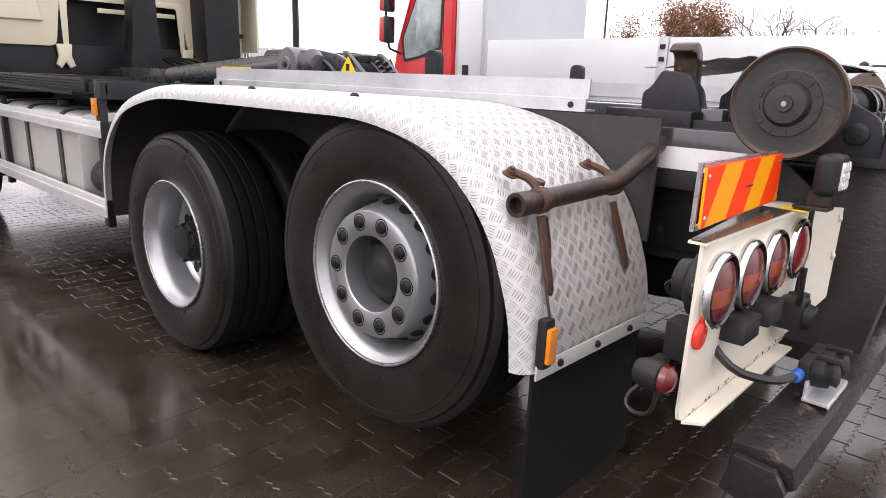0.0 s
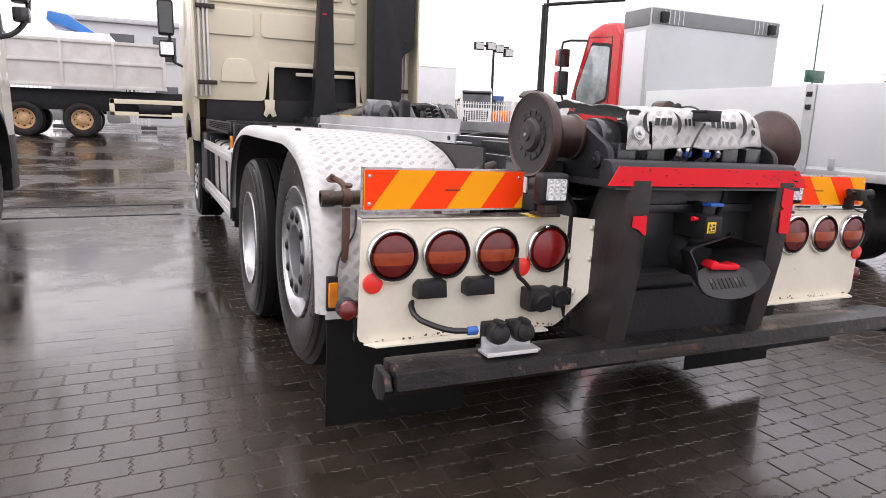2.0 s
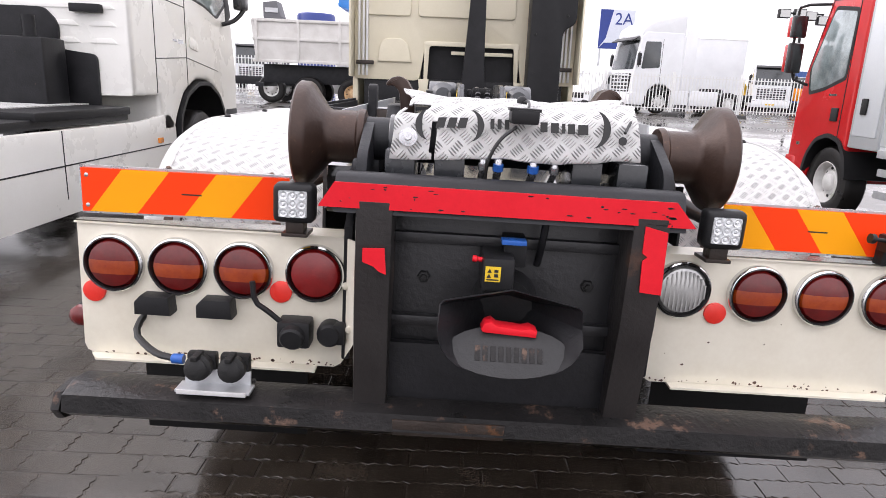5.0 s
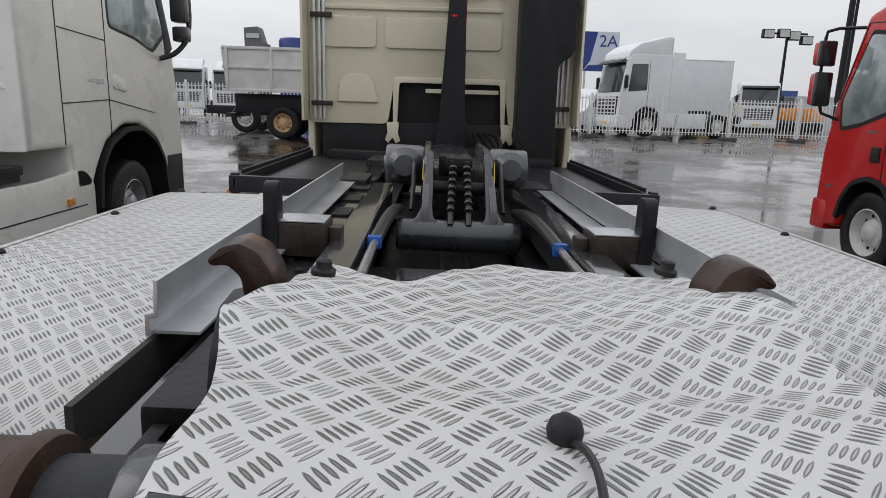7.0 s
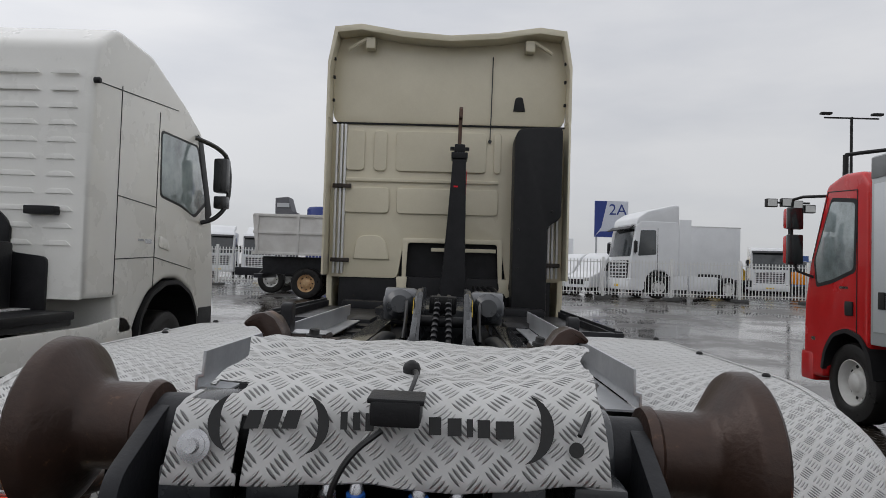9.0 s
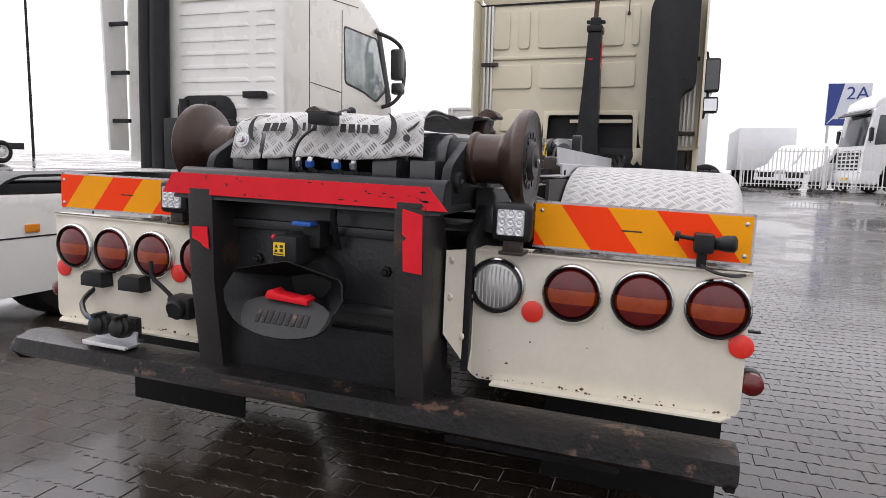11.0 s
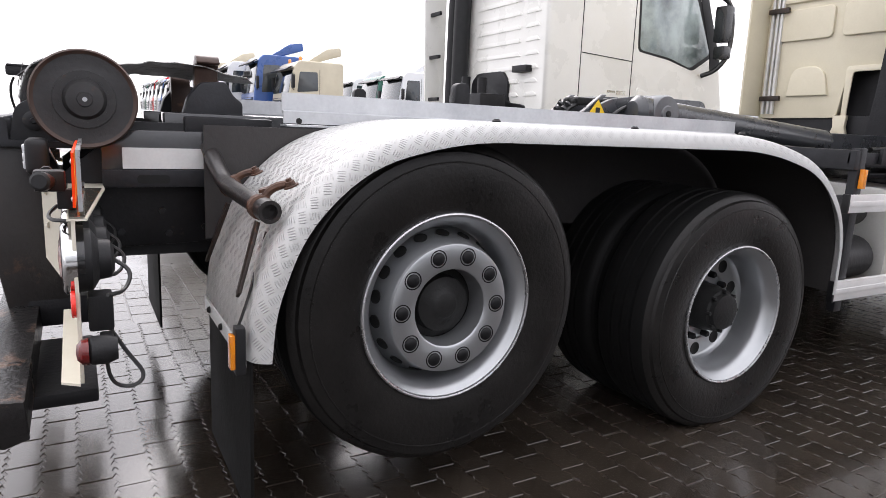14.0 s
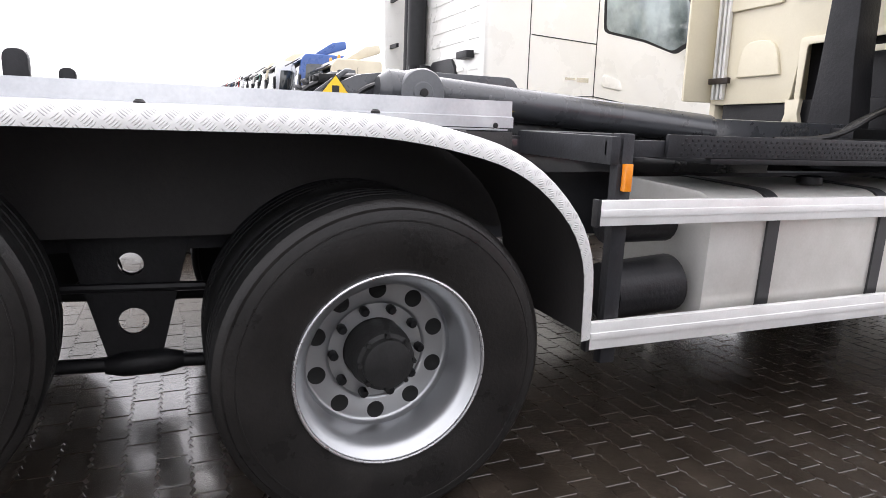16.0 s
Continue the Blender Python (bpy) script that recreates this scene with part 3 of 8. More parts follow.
def text_mesh(name, body, size, m, material, parent=None, label="", depth=0.0008, squeeze=1.0):
    cu = bpy.data.curves.new(name, "FONT")
    cu.body, cu.size, cu.extrude, cu.align_x, cu.align_y = body, size, depth, "CENTER", "CENTER"
    tmp = bpy.data.objects.new(name, cu)
    scene.collection.objects.link(tmp)
    me = bpy.data.meshes.new_from_object(tmp.evaluated_get(bpy.context.evaluated_depsgraph_get()))
    bpy.data.objects.remove(tmp)
    me.transform(m @ Matrix.Diagonal((squeeze, 1, 1, 1)))
    me.materials.clear()
    me.materials.append(material)
    ob = new(name, me)
    if parent:
        ob.parent = parent
    if label:
        tagged(ob, label)
    return ob


def thing(name, label, category, group="", m=None):
    e = new(name)
    e.empty_display_size = 0.2
    if m is not None:
        e.matrix_world = m
    return tagged(e, label, category, group)


# ---- the yard ----
def smoothstep(a, b, v):
    k = min(max((v - a) / (b - a), 0), 1)
    return k * k * (3 - 2 * k)


def height(x, y):
    """The yard lies flat round the trucks and rises gently towards its edges."""
    d = math.hypot(x * 0.9, y - 2)
    return 0.42 * smoothstep(9, 22, d) + (0.019 * min(-x - 7, 60) * smoothstep(7, 12, -x) if x < -7 else 0)


def build_ground():
    def axis(lo, hi, far):
        near = [lo + i for i in range(int(hi - lo) + 1)]
        out, step = [], 1.0
        a = hi
        while a < far:
            step *= 1.25
            a += step
            out.append(a)
        left, step, a = [], 1.0, lo
        while a > -far:
            step *= 1.25
            a -= step
            left.append(a)
        return left[::-1] + near + out
    xs, ys = axis(-40, 30, 1500), axis(-14, 40, 1500)
    bm = bmesh.new()
    g = [[bm.verts.new((x, y, height(x, y) - 0.003)) for x in xs] for y in ys]
    for j in range(len(ys) - 1):
        for i in range(len(xs) - 1):
            bm.faces.new((g[j][i], g[j][i + 1], g[j + 1][i + 1], g[j + 1][i]))
    ob = make("ground", bm, M["yard"])
    return tagged(ob, "wet dark concrete block paving of a lorry yard", "ground", kind="structure")


ground = build_ground()


# ---- the hooklift truck ----
truck = thing("hooklift_truck", "cream three-axle hooklift truck with tread plate mudguards, rear axle lifted", "truck", m=LEVEL)


def mirror_x(p):
    return (-p[0], *p[1:])


def wheel(parent, c, side, deep, tyre_w, r=0.515, rim_mat="rim", twin=False):
    """One wheel, its outside facing side (-1 left, 1 right). deep: how far the disc lies behind the rim's lip."""
    o, ax = Vector(c), Vector((side, 0, 0))

    def rim(bm):
        # barrel, flange, then the disc with hand holes
        R = 0.298
        lathe(bm, o, ax, [(-0.16, 0.262), (-0.12, 0.262), (-0.05, 0.258), (-0.02, 0.268), (-0.004, 0.284), (0.004, R), (0.010, R - 0.002), (0.009, R - 0.010), (-0.004, 0.276), (-0.018, 0.262), (-0.05, 0.249), (-0.14, 0.246), (-0.2, 0.244)], 64, False, False)
    rm = part("wheel", rim, M[rim_mat], parent, "silver painted steel wheel" if rim_mat == "rim" else "pale wheel")

    def disc(bm):
        d, u, w = frame_of(ax)
        if deep < 0.1:
            prof = [(-0.105, 0.245), (-0.100, 0.238), (-0.060, 0.225), (-0.020, 0.214), (0.004, 0.208), (0.008, 0.2065), (0.010, 0.2045), (0.013, 0.2035), (0.015, 0.200), (0.015, 0.130), (0.010, 0.124), (-0.05, 0.120), (-0.07, 0.118)]
        else:
            prof = [(-0.142, 0.247), (-0.156, 0.240), (-0.164, 0.233), (-0.165, 0.228), (-0.165, 0.168), (-0.170, 0.160), (-0.174, 0.156), (-0.174, 0.108), (-0.20, 0.106)]
        lathe(bm, o, ax, prof, 60, False, False)
    part("rim_lip", lambda bm: lathe(bm, o, ax, [(0.004, 0.290), (0.0095, 0.2885), (0.0145, 0.2905), (0.0165, 0.2945), (0.0145, 0.2985), (0.009, 0.3005), (0.004, 0.300)], 64, False, False), M["steel"], rm, "rubbed bright rim lip")
    dc = part("wheel_disc", disc, M[rim_mat], rm)

    d, u, w = frame_of(ax)
    if deep < 0.1:
        spots = (18, 0.2272, -0.060, 0.0215, 1.25, 0.5)
    else:
        spots = (10, 0.204, -0.1652, 0.0290, 0.0, 0.5)
    for i in range(spots[0]):
        a = 6.2832 * (i + spots[5]) / spots[0]
        rad_dir = u * math.cos(a) + w * math.sin(a)
        nrm = (d * math.cos(spots[4]) + rad_dir * math.sin(spots[4])).normalized()
        p = o + d * spots[2] + rad_dir * spots[1]
        # near-black caps on the solid disc, coloured like the shade in open holes
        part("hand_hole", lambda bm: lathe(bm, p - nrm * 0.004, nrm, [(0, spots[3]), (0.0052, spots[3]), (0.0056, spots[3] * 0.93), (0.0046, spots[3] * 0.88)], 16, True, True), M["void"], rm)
    nb, nh = (0.168, 0.0155) if deep < 0.1 else (0.143, -0.170)
    d, u, w = frame_of(ax)
    for i in range(10):
        a = 6.2832 * i / 10
        p = o + d * nh + (u * math.cos(a) + w * math.sin(a)) * nb
        if deep < 0.1:
            part("wheel_nut", lambda bm: lathe(bm, p - d * 0.012, ax, [(0, 0.0285), (0.0122, 0.0285), (0.0124, 0.025), (0.008, 0.0235), (0.008, 0.0215), (0.014, 0.0205), (0.019, 0.016), (0.021, 0.005)], 22), M["nut"], rm, "black capped nut in its bore")
        else:
            part("wheel_nut", lambda bm: lathe(bm, p, ax, [(0, 0.0155), (0.026, 0.0148), (0.032, 0.010)], 8), M["nut"], rm)

    def hub(bm):
        if deep < 0.1:
            lathe(bm, o, ax, [(-0.10, 0.122), (-0.075, 0.118), (-0.07, 0.095), (-0.035, 0.088), (-0.028, 0.050), (-0.022, 0.042), (-0.018, 0.036)], 40)
        else:
            lathe(bm, o, ax, [(-0.2, 0.104), (-0.115, 0.104), (-0.10, 0.098), (-0.06, 0.092), (-0.055, 0.080), (-0.035, 0.076), (-0.03, 0.060)], 30)
    part("hub", hub, M["hub"], rm, "dark greasy hub")
    if deep >= 0.1:
        for i in range(8):
            a = 6.2832 * i / 8
            p = o + d * -0.062 + (u * math.cos(a) + w * math.sin(a)) * 0.086
            part("hub_bolt", lambda bm: rod(bm, p, p + d * 0.02, 0.009, 0.008, 6), M["hub"], rm)

    def tyre_prof(off):
        hw = tyre_w / 2
        mid = -hw + 0.002 + off
        pts = [(mid + hw - 0.012, 0.292), (mid + hw + 0.002, 0.300), (mid + hw + 0.012, 0.33), (mid + hw + 0.020, 0.40), (mid + hw + 0.016, 0.45), (mid + hw + 0.006, 0.482), (mid + hw - 0.006, 0.488), (mid + hw - 0.010, 0.498), (mid + hw - 0.022, r - 0.005), (mid + hw - 0.04, r)]
        n = 4
        for g in range(n):
            c0 = mid + hw - 0.04 - (2 * hw - 0.08) * (g + 0.78) / (n)
            c1 = mid + hw - 0.04 - (2 * hw - 0.08) * (g + 0.92) / (n)
            if g < n - 1:
                pts += [(c0 + 0.004, r + 0.002), (c0, r - 0.011), (c1, r - 0.011), (c1 - 0.004, r + 0.002)]
        return pts + [(mid - (p[0] - mid), p[1]) for p in pts[:10][::-1]]
    def tyre(bm):
        lathe(bm, o, ax, tyre_prof(0)[:9], 72, False, False)
    ty = part("tyre", tyre, M["tyre"], rm, "worn wet black tyre")
    # tread and inner tyre take a darker rubber colour for the arch's shade
    part("tread", lambda bm: lathe(bm, o, ax, tyre_prof(0)[8:], 72, False, False), M["tread_rubber"], ty, "wet grooved tread, coloured darker for shade")
    # moulded rings on the sidewall
    for rr, hh in ((0.322, 0.0085), (0.452, 0.0165)):
        part("sidewall_ring", lambda bm: lathe(bm, o, ax, [(hh - 0.002, rr - 0.004), (hh + 0.0025, rr - 0.0015), (hh + 0.0025, rr + 0.0015), (hh - 0.002, rr + 0.004)], 60, False, False), M["tyre"], ty)
    if twin:
        part("inner_tyre", lambda bm: lathe(bm, o, ax, tyre_prof(-0.33), 60, False, False), M["tread_rubber"], rm)
    return rm


for sd in (-1, 1):
    wheel(truck, (sd * 1.185, 1.018, 0.680), sd, 0.0, 0.30)
    wheel(truck, (sd * 1.19, 2.415, 0.505 if sd > 0 else 0.497), sd, 0.2, 0.29, twin=True)
    wheel(truck, (sd * 1.19, 6.95, 0.50), sd, 0.0, 0.29)

# mudguards
ROLL = [(-0.012, -0.0022), (0.0, -0.0020), (0.014, 0.0), (0.028, 0.006), (0.040, 0.015), (0.048, 0.028), (0.052, 0.043), (0.053, 0.058), (0.049, 0.058), (0.047, 0.042), (0.043, 0.030), (0.034, 0.019)]
GUARD = rounded([(3.10, 0.52), (3.09, 0.86), (2.84, 1.12), (2.42, 1.222), (0.98, 1.222), (0.66, 1.14), (0.46, 0.95), (0.375, 0.72), (0.362, 0.575)], 0.24, 6)
for sd in (-1, 1):
    xi, xo = sd * 0.60, sd * 1.196
    dents = (lambda f, s: 0.006 * math.sin(s * 5.1 + f * 4) * math.sin(f * 3.14)) if sd < 0 else (lambda f, s: 0.005 * math.sin(s * 4.3 + 1 + f * 5) * math.sin(f * 3.14))
    mg = part("mudguard", lambda bm: sheet(bm, GUARD[::-1], xi, xo, 0.004, 9, dents), M["tread"], truck, "bright aluminium tread plate mudguard")

    if sd > 0:
        mg.matrix_basis = Matrix.Translation((0, 3.1, 0.030)) @ Matrix.Diagonal((1, 0.989, 1, 1)) @ Matrix.Translation((0, -3.1, 0))

    def lip(bm):
        uvl = bm.loops.layers.uv.new("plate")
        along = [xo]
        for p, q in zip(ROLL, ROLL[1:]):
            along.append(along[-1] + sd * math.dist(p, q))
        run = 0
        prev = None
        for i, (y, z) in enumerate(GUARD):
            a, b = GUARD[max(i - 1, 0)], GUARD[min(i + 1, len(GUARD) - 1)]
            t = Vector((b[0] - a[0], b[1] - a[1])).normalized()
            n = Vector((-t.y, t.x))
            ring = [bm.verts.new((xo + sd * dx, y + n.x * dd, z + n.y * dd)) for dx, dd in ROLL]
            if prev:
                run2 = run + math.dist(a, (y, z))
                for k in range(len(ROLL) - 1):
                    f = bm.faces.new((prev[k], prev[k + 1], ring[k + 1], ring[k]))
                    for lp, c in zip(f.loops, ((along[k], run), (along[k + 1], run), (along[k + 1], run2), (along[k], run2))):
                        lp[uvl].uv = c
                run = run2
            prev = ring
        bmesh.ops.recalc_face_normals(bm, faces=list(bm.faces))
    part("rolled_edge", lip, M["tread_worn"], mg, "rubbed rolled edge")
    # sheet added beneath the guard: dirt, and a dark colour to shade the arch
    liner = []
    for i, (y, z) in enumerate(GUARD):
        a, b = GUARD[max(i - 1, 0)], GUARD[min(i + 1, len(GUARD) - 1)]
        t = Vector((b[0] - a[0], b[1] - a[1])).normalized()
        liner.append((y - t.y * 0.012, z + t.x * 0.012))
    part("guard_liner", lambda bm: sheet(bm, liner[::-1], xi, sd * 1.200, 0.003, 2), M["dusty"], mg, "dark sheet added for the dirty, shaded underside")
    # bolts along the top edge and the bottom rail of the rear plate
    for y in (1.15, 1.75, 2.35, 2.62):
        zz = 1.222 if y < 2.45 else 1.172
        part("bolt", lambda bm: lathe(bm, (sd * 1.16, y, zz), (0, 0, 1), [(0, 0.014), (0.006, 0.014), (0.012, 0.008)], 10), M["hub"], mg)
    part("bottom_rail", lambda bm: box(bm, min(sd * 0.64, sd * 1.225), max(sd * 0.64, sd * 1.225), 0.352, 0.358, 0.560, 0.605, 0.002), M["alu"], mg)
    for k in range(3):
        part("rail_bolt", lambda bm: lathe(bm, (sd * (0.74 + 0.19 * k), 0.352, 0.583), (0, -1, 0), [(0, 0.011), (0.005, 0.011), (0.010, 0.006)], 8), M["hub"], mg)
    part("mud_flap", lambda bm: box(bm, min(sd * 0.63, sd * 1.215), max(sd * 0.63, sd * 1.215), 0.368 + 0.03 * (sd > 0), 0.378 + 0.03 * (sd > 0), 0.13, 0.60, 0.002), M["flap"], truck, "black rubber mud flap")
    # carrying tube with its clamps
    ox, oy, oz = (0.01, -0.033, 0.008) if sd < 0 else (0.0, -0.033, 0.014)
    part("support_tube", lambda bm: pipe(bm, [(sd * (x + ox), y + oy, z + oz * (1 if x > 0.65 else 0.3)) for x, y, z in ((1.19, 0.485, 0.985), (0.86, 0.475, 1.000), (0.76, 0.47, 1.008), (0.70, 0.465, 1.03), (0.60, 0.46, 1.088), (0.52, 0.46, 1.122), (0.42, 0.46, 1.132))], 0.027, 14, 2), M["rustbar" if sd < 0 else "frame"], truck, "dark rusty support tube")
    part("tube_mouth", lambda bm: lathe(bm, (sd * (1.165 + ox), 0.4855 + oy, 0.9865 + oz), (sd, 0.03, -0.04), [(0, 0.031), (0.05, 0.031), (0.05, 0.021), (0.02, 0.02)], 16), M["rustbar" if sd < 0 else "frame"], truck)
    for x, low in ((1.12, 1.14), (0.75, 0.738)) if sd < 0 else ((1.135, 1.17), (0.76, 0.722)):
        br = part("clamp", lambda bm: (lathe(bm, (sd * x - 0.016, 0.482, 0.990 if x > 1 else 1.004), (1, 0, 0), [(0, 0.031), (0.002, 0.034), (0.030, 0.034), (0.032, 0.031)], 14),
                                       pipe(bm, [(sd * x, 0.49, 1.010), (sd * (x + 0.004), 0.505, 1.036), (sd * (x + 0.016), 0.530, 1.050), (sd * (x + 0.034), 0.556, 1.056)], 0.0115, 8, 2)), M["bracket"], truck, "rusty steel clamp")
        br.matrix_basis = Matrix.Translation((sd * ox, oy, oz * 0.8))
        part("strap", lambda bm: prism(bm, [(sd * x - 0.015, 0.965), (sd * x + 0.015, 0.965), (sd * (x + low) / 2 + 0.016, 0.87), (sd * low + 0.013, 0.775), (sd * low, 0.760), (sd * low - 0.013, 0.772), (sd * (x + low) / 2 - 0.014, 0.87)], "y", 0.408, 0.418, 0.003) and bmesh.ops.transform(bm, matrix=Matrix.Translation((0, 0.405, 0.78)) @ Matrix.Rotation(radians(-18), 4, "X") @ Matrix.Translation((0, -0.40, -0.78)), verts=list(bm.verts)), M["bracket" if sd < 0 else "rustbar"], br)
        part("clamp_bolt", lambda bm: lathe(bm, (sd * (x + 0.036), 0.556, 1.048), (0, -0.45, 1), [(0, 0.021), (0.004, 0.021), (0.005, 0.014), (0.016, 0.013), (0.017, 0.008), (0.024, 0.008)], 10), M["bracket"], br)
        part("clamp_bolt", lambda bm: lathe(bm, (sd * (x - 0.012), 0.498, 1.030), (0, -0.3, 1), [(0, 0.017), (0.010, 0.016)], 8), M["bracket"], br)
    # amber side marker hung on its wire
    mk = part("side_marker", lambda bm: box(bm, sd * 1.205 - 0.020, sd * 1.205 + 0.020, 0.335, 0.362, 0.595, 0.725, 0.006), M["black"], truck, "black lamp housing with amber lens")
    if sd > 0:
        mk.matrix_basis = Matrix.Translation((0.01, 0.024, -0.022))
    part("amber_lens", lambda bm: box(bm, sd * 1.205 - 0.017, sd * 1.205 + 0.017, 0.322, 0.336, 0.612, 0.705, 0.005), M["amber"], mk, "amber lens")
    part("wire", lambda bm: pipe(bm, [(sd * 1.19, 0.35, 0.72), (sd * 1.17, 0.385, 0.80), (sd * 1.10, 0.42, 0.86), (sd * 1.09, 0.45, 0.95)], 0.004, 6, 2), M["hose"], mk)
    # red and white outline lamp on a rubber arm
    ol = part("outline_lamp", lambda bm: (lathe(bm, (sd * 1.235, 0.03, 0.69), (0, 1, 0), [(0, 0.028), (0.006, 0.034), (0.04, 0.034), (0.06, 0.026)], 18), box(bm, sd * 1.19 - 0.045, sd * 1.19 + 0.045, 0.055, 0.085, 0.672, 0.708, 0.008)), M["black"], truck, "outline lamp on a rubber arm")
    part("lens", lambda bm: lathe(bm, (sd * 1.238, 0.03, 0.69), (0, -1, 0), [(0, 0.032), (0.014, 0.030), (0.024, 0.018), (0.026, 0.004)], 18), M["red_lens"], ol)

# galvanised edge rails on both sides of the frame
for sd in (-1, 1):
    zs = [(sd * 0.592, 1.205), (sd * 0.592, 1.246), (sd * 0.576, 1.250), (sd * 0.574, 1.310), (sd * 0.566, 1.310), (sd * 0.568, 1.242), (sd * 0.584, 1.238), (sd * 0.584, 1.205)]
    zs = [(x, z + 0.012 * (sd > 0)) for x, z in zs]
    rl = part("edge_rail", lambda bm: prism(bm, zs, "y", 0.665, 3.10, 0.001), M["galv"], truck, "galvanised folded steel edge rail with a stepped side")
    part("rail_foot", lambda bm: box(bm, min(sd * 0.50, sd * 0.584), max(sd * 0.50, sd * 0.584), 0.68, 3.08, 1.206, 1.212), M["galv"], rl)
    for y in (0.72, 3.02):
        part("rail_bolt", lambda bm: lathe(bm, (sd * 0.592, y, 1.226), (sd, 0, 0), [(0, 0.011), (0.006, 0.010)], 8), M["hub"], rl)

def pierced(bm, outer, holes_, x, t):
    """A plate in the y-z plane with round holes through it."""
    def ring(pts):
        vs = [bm.verts.new((x, *p)) for p in pts]
        return [bm.edges.new((vs[i], vs[(i + 1) % len(vs)])) for i in range(len(vs))]
    es = ring(outer)
    for y, z, r in holes_:
        es += ring([(y + r * math.cos(6.2832 * i / 24), z + r * math.sin(6.2832 * i / 24)) for i in range(24)])
    bmesh.ops.triangle_fill(bm, use_beauty=True, edges=es)
    ret = bmesh.ops.extrude_face_region(bm, geom=list(bm.faces))
    bmesh.ops.translate(bm, verts=[g for g in ret["geom"] if isinstance(g, bmesh.types.BMVert)], vec=(t, 0, 0))
    bmesh.ops.recalc_face_normals(bm, faces=list(bm.faces))


# chassis beams
for sd in (-1, 1):
    part("chassis_beam", lambda bm: prism(bm, [(sd * 0.30, 0.74), (sd * 0.42, 0.74), (sd * 0.42, 1.03), (sd * 0.30, 1.03), (sd * 0.30, 1.02), (sd * 0.41, 1.02), (sd * 0.41, 0.75), (sd * 0.30, 0.75)], "y", 0.12, 8.0), M["chassis"], truck, "dark chassis beam")
    part("sub_frame", lambda bm: box(bm, sd * 0.47 - 0.055, sd * 0.47 + 0.055, 0.10, 4.6, 1.035, 1.175, 0.006), M["wetframe"], truck, "wet grey hooklift side frame")
    part("tilt_frame_beam", lambda bm: box(bm, sd * 0.3575 - 0.047 + 0.0275, sd * 0.3575 + 0.047 + 0.0275, 0.30, 2.9, 1.10, 1.235, 0.006), M["wetframe"], truck, "wet grey tilting frame beam")
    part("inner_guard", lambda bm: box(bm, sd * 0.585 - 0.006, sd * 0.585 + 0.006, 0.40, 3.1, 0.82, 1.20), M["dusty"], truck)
    part("rear_side_plate", lambda bm: prism(bm, [(-0.02, 0.62), (0.05, 0.775), (0.42, 0.785), (0.66, 0.82), (0.66, 1.20), (0.20, 1.20), (-0.02, 1.02)], "x", sd * 0.44 - 0.012, sd * 0.44 + 0.012, 0.003), M["grime"], truck, "dark grimy side plate")
    for y, z in ((0.15, 0.83), (0.28, 0.90), (0.42, 0.84), (0.3, 0.82), (0.5, 1.0), (0.2, 1.05)):
        part("plate_bolt", lambda bm: lathe(bm, (sd * 0.452, y, z), (sd, 0, 0), [(0, 0.013), (0.010, 0.012)], 6), M["chassis"], truck)
    part("slotted_plate", lambda bm: box(bm, sd * 0.530 - 0.004, sd * 0.530 + 0.004, 0.10, 0.63, 0.990, 1.046, 0.002), M["chassis"], truck, "dark slotted frame plate")
    # slab on the uncut plate, its near-black colour the shade in the slot
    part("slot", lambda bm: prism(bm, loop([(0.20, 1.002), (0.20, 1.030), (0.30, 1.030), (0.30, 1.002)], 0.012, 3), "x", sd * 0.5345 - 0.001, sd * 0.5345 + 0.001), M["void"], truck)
    part("white_strip", lambda bm: box(bm, sd * 0.528 - 0.003, sd * 0.528 + 0.003, 0.16, 0.62, 1.050, 1.118), M["alu"], truck, "pale reflective strip")
    hy = 1.68 if sd > 0 else 1.70
    part("axle_spring_hanger", lambda bm: pierced(bm, [(hy - 0.20, 0.80), (hy + 0.20, 0.80), (hy + 0.09, 0.36), (hy - 0.09, 0.36)], ((hy, 0.70, 0.042), (hy, 0.49, 0.050)) if sd > 0 else ((1.70, 0.70, 0.042), (1.63, 0.52, 0.062)), sd * 0.45 - 0.012, 0.024), M["grime"], truck, "triangular spring hanger with round holes")
    part("radius_rod", lambda bm: (pipe(bm, [(sd * 0.47, 1.1, 0.36), (sd * 0.47, 1.56, 0.34), (sd * 0.47, 1.70, 0.33), (sd * 0.47, 1.85, 0.33), (sd * 0.47, 2.3, 0.30)], 0.026, 10), lathe(bm, (sd * 0.47, 1.58, 0.335), (0, 1, 0), [(0, 0.03), (0.06, 0.045), (0.2, 0.045), (0.26, 0.03)], 12)), M["grime"], truck)
    part("upper_rod", lambda bm: pipe(bm, [(sd * 0.46, 1.2, 0.63), (sd * 0.46, 2.2, 0.60)], 0.018, 8), M["grime"], truck)
for y in (1.018, 2.415):
    part("axle_tube", lambda bm: rod(bm, (-1.0, y, 0.68 if y < 1.5 else 0.50), (1.0, y, 0.68 if y < 1.5 else 0.50), 0.075, None, 20), M["grime"], truck, "dark axle tube")
part("differential", lambda bm: lathe(bm, (0, 2.52, 0.52), (0, -1, 0), [(0, 0.08), (0.04, 0.16), (0.12, 0.19), (0.22, 0.17), (0.28, 0.08)], 24), M["grime"], truck)
for y in (0.55, 1.55, 3.3, 4.4):
    part("cross_member", lambda bm: box(bm, -0.41, 0.41, y, y + 0.14, 0.80, 0.98, 0.01), M["chassis"], truck)
part("frame_floor", lambda bm: box(bm, -0.30, 0.30, 0.35, 4.6, 0.93, 0.94), M["grime"], truck, "dark floor between the beams")
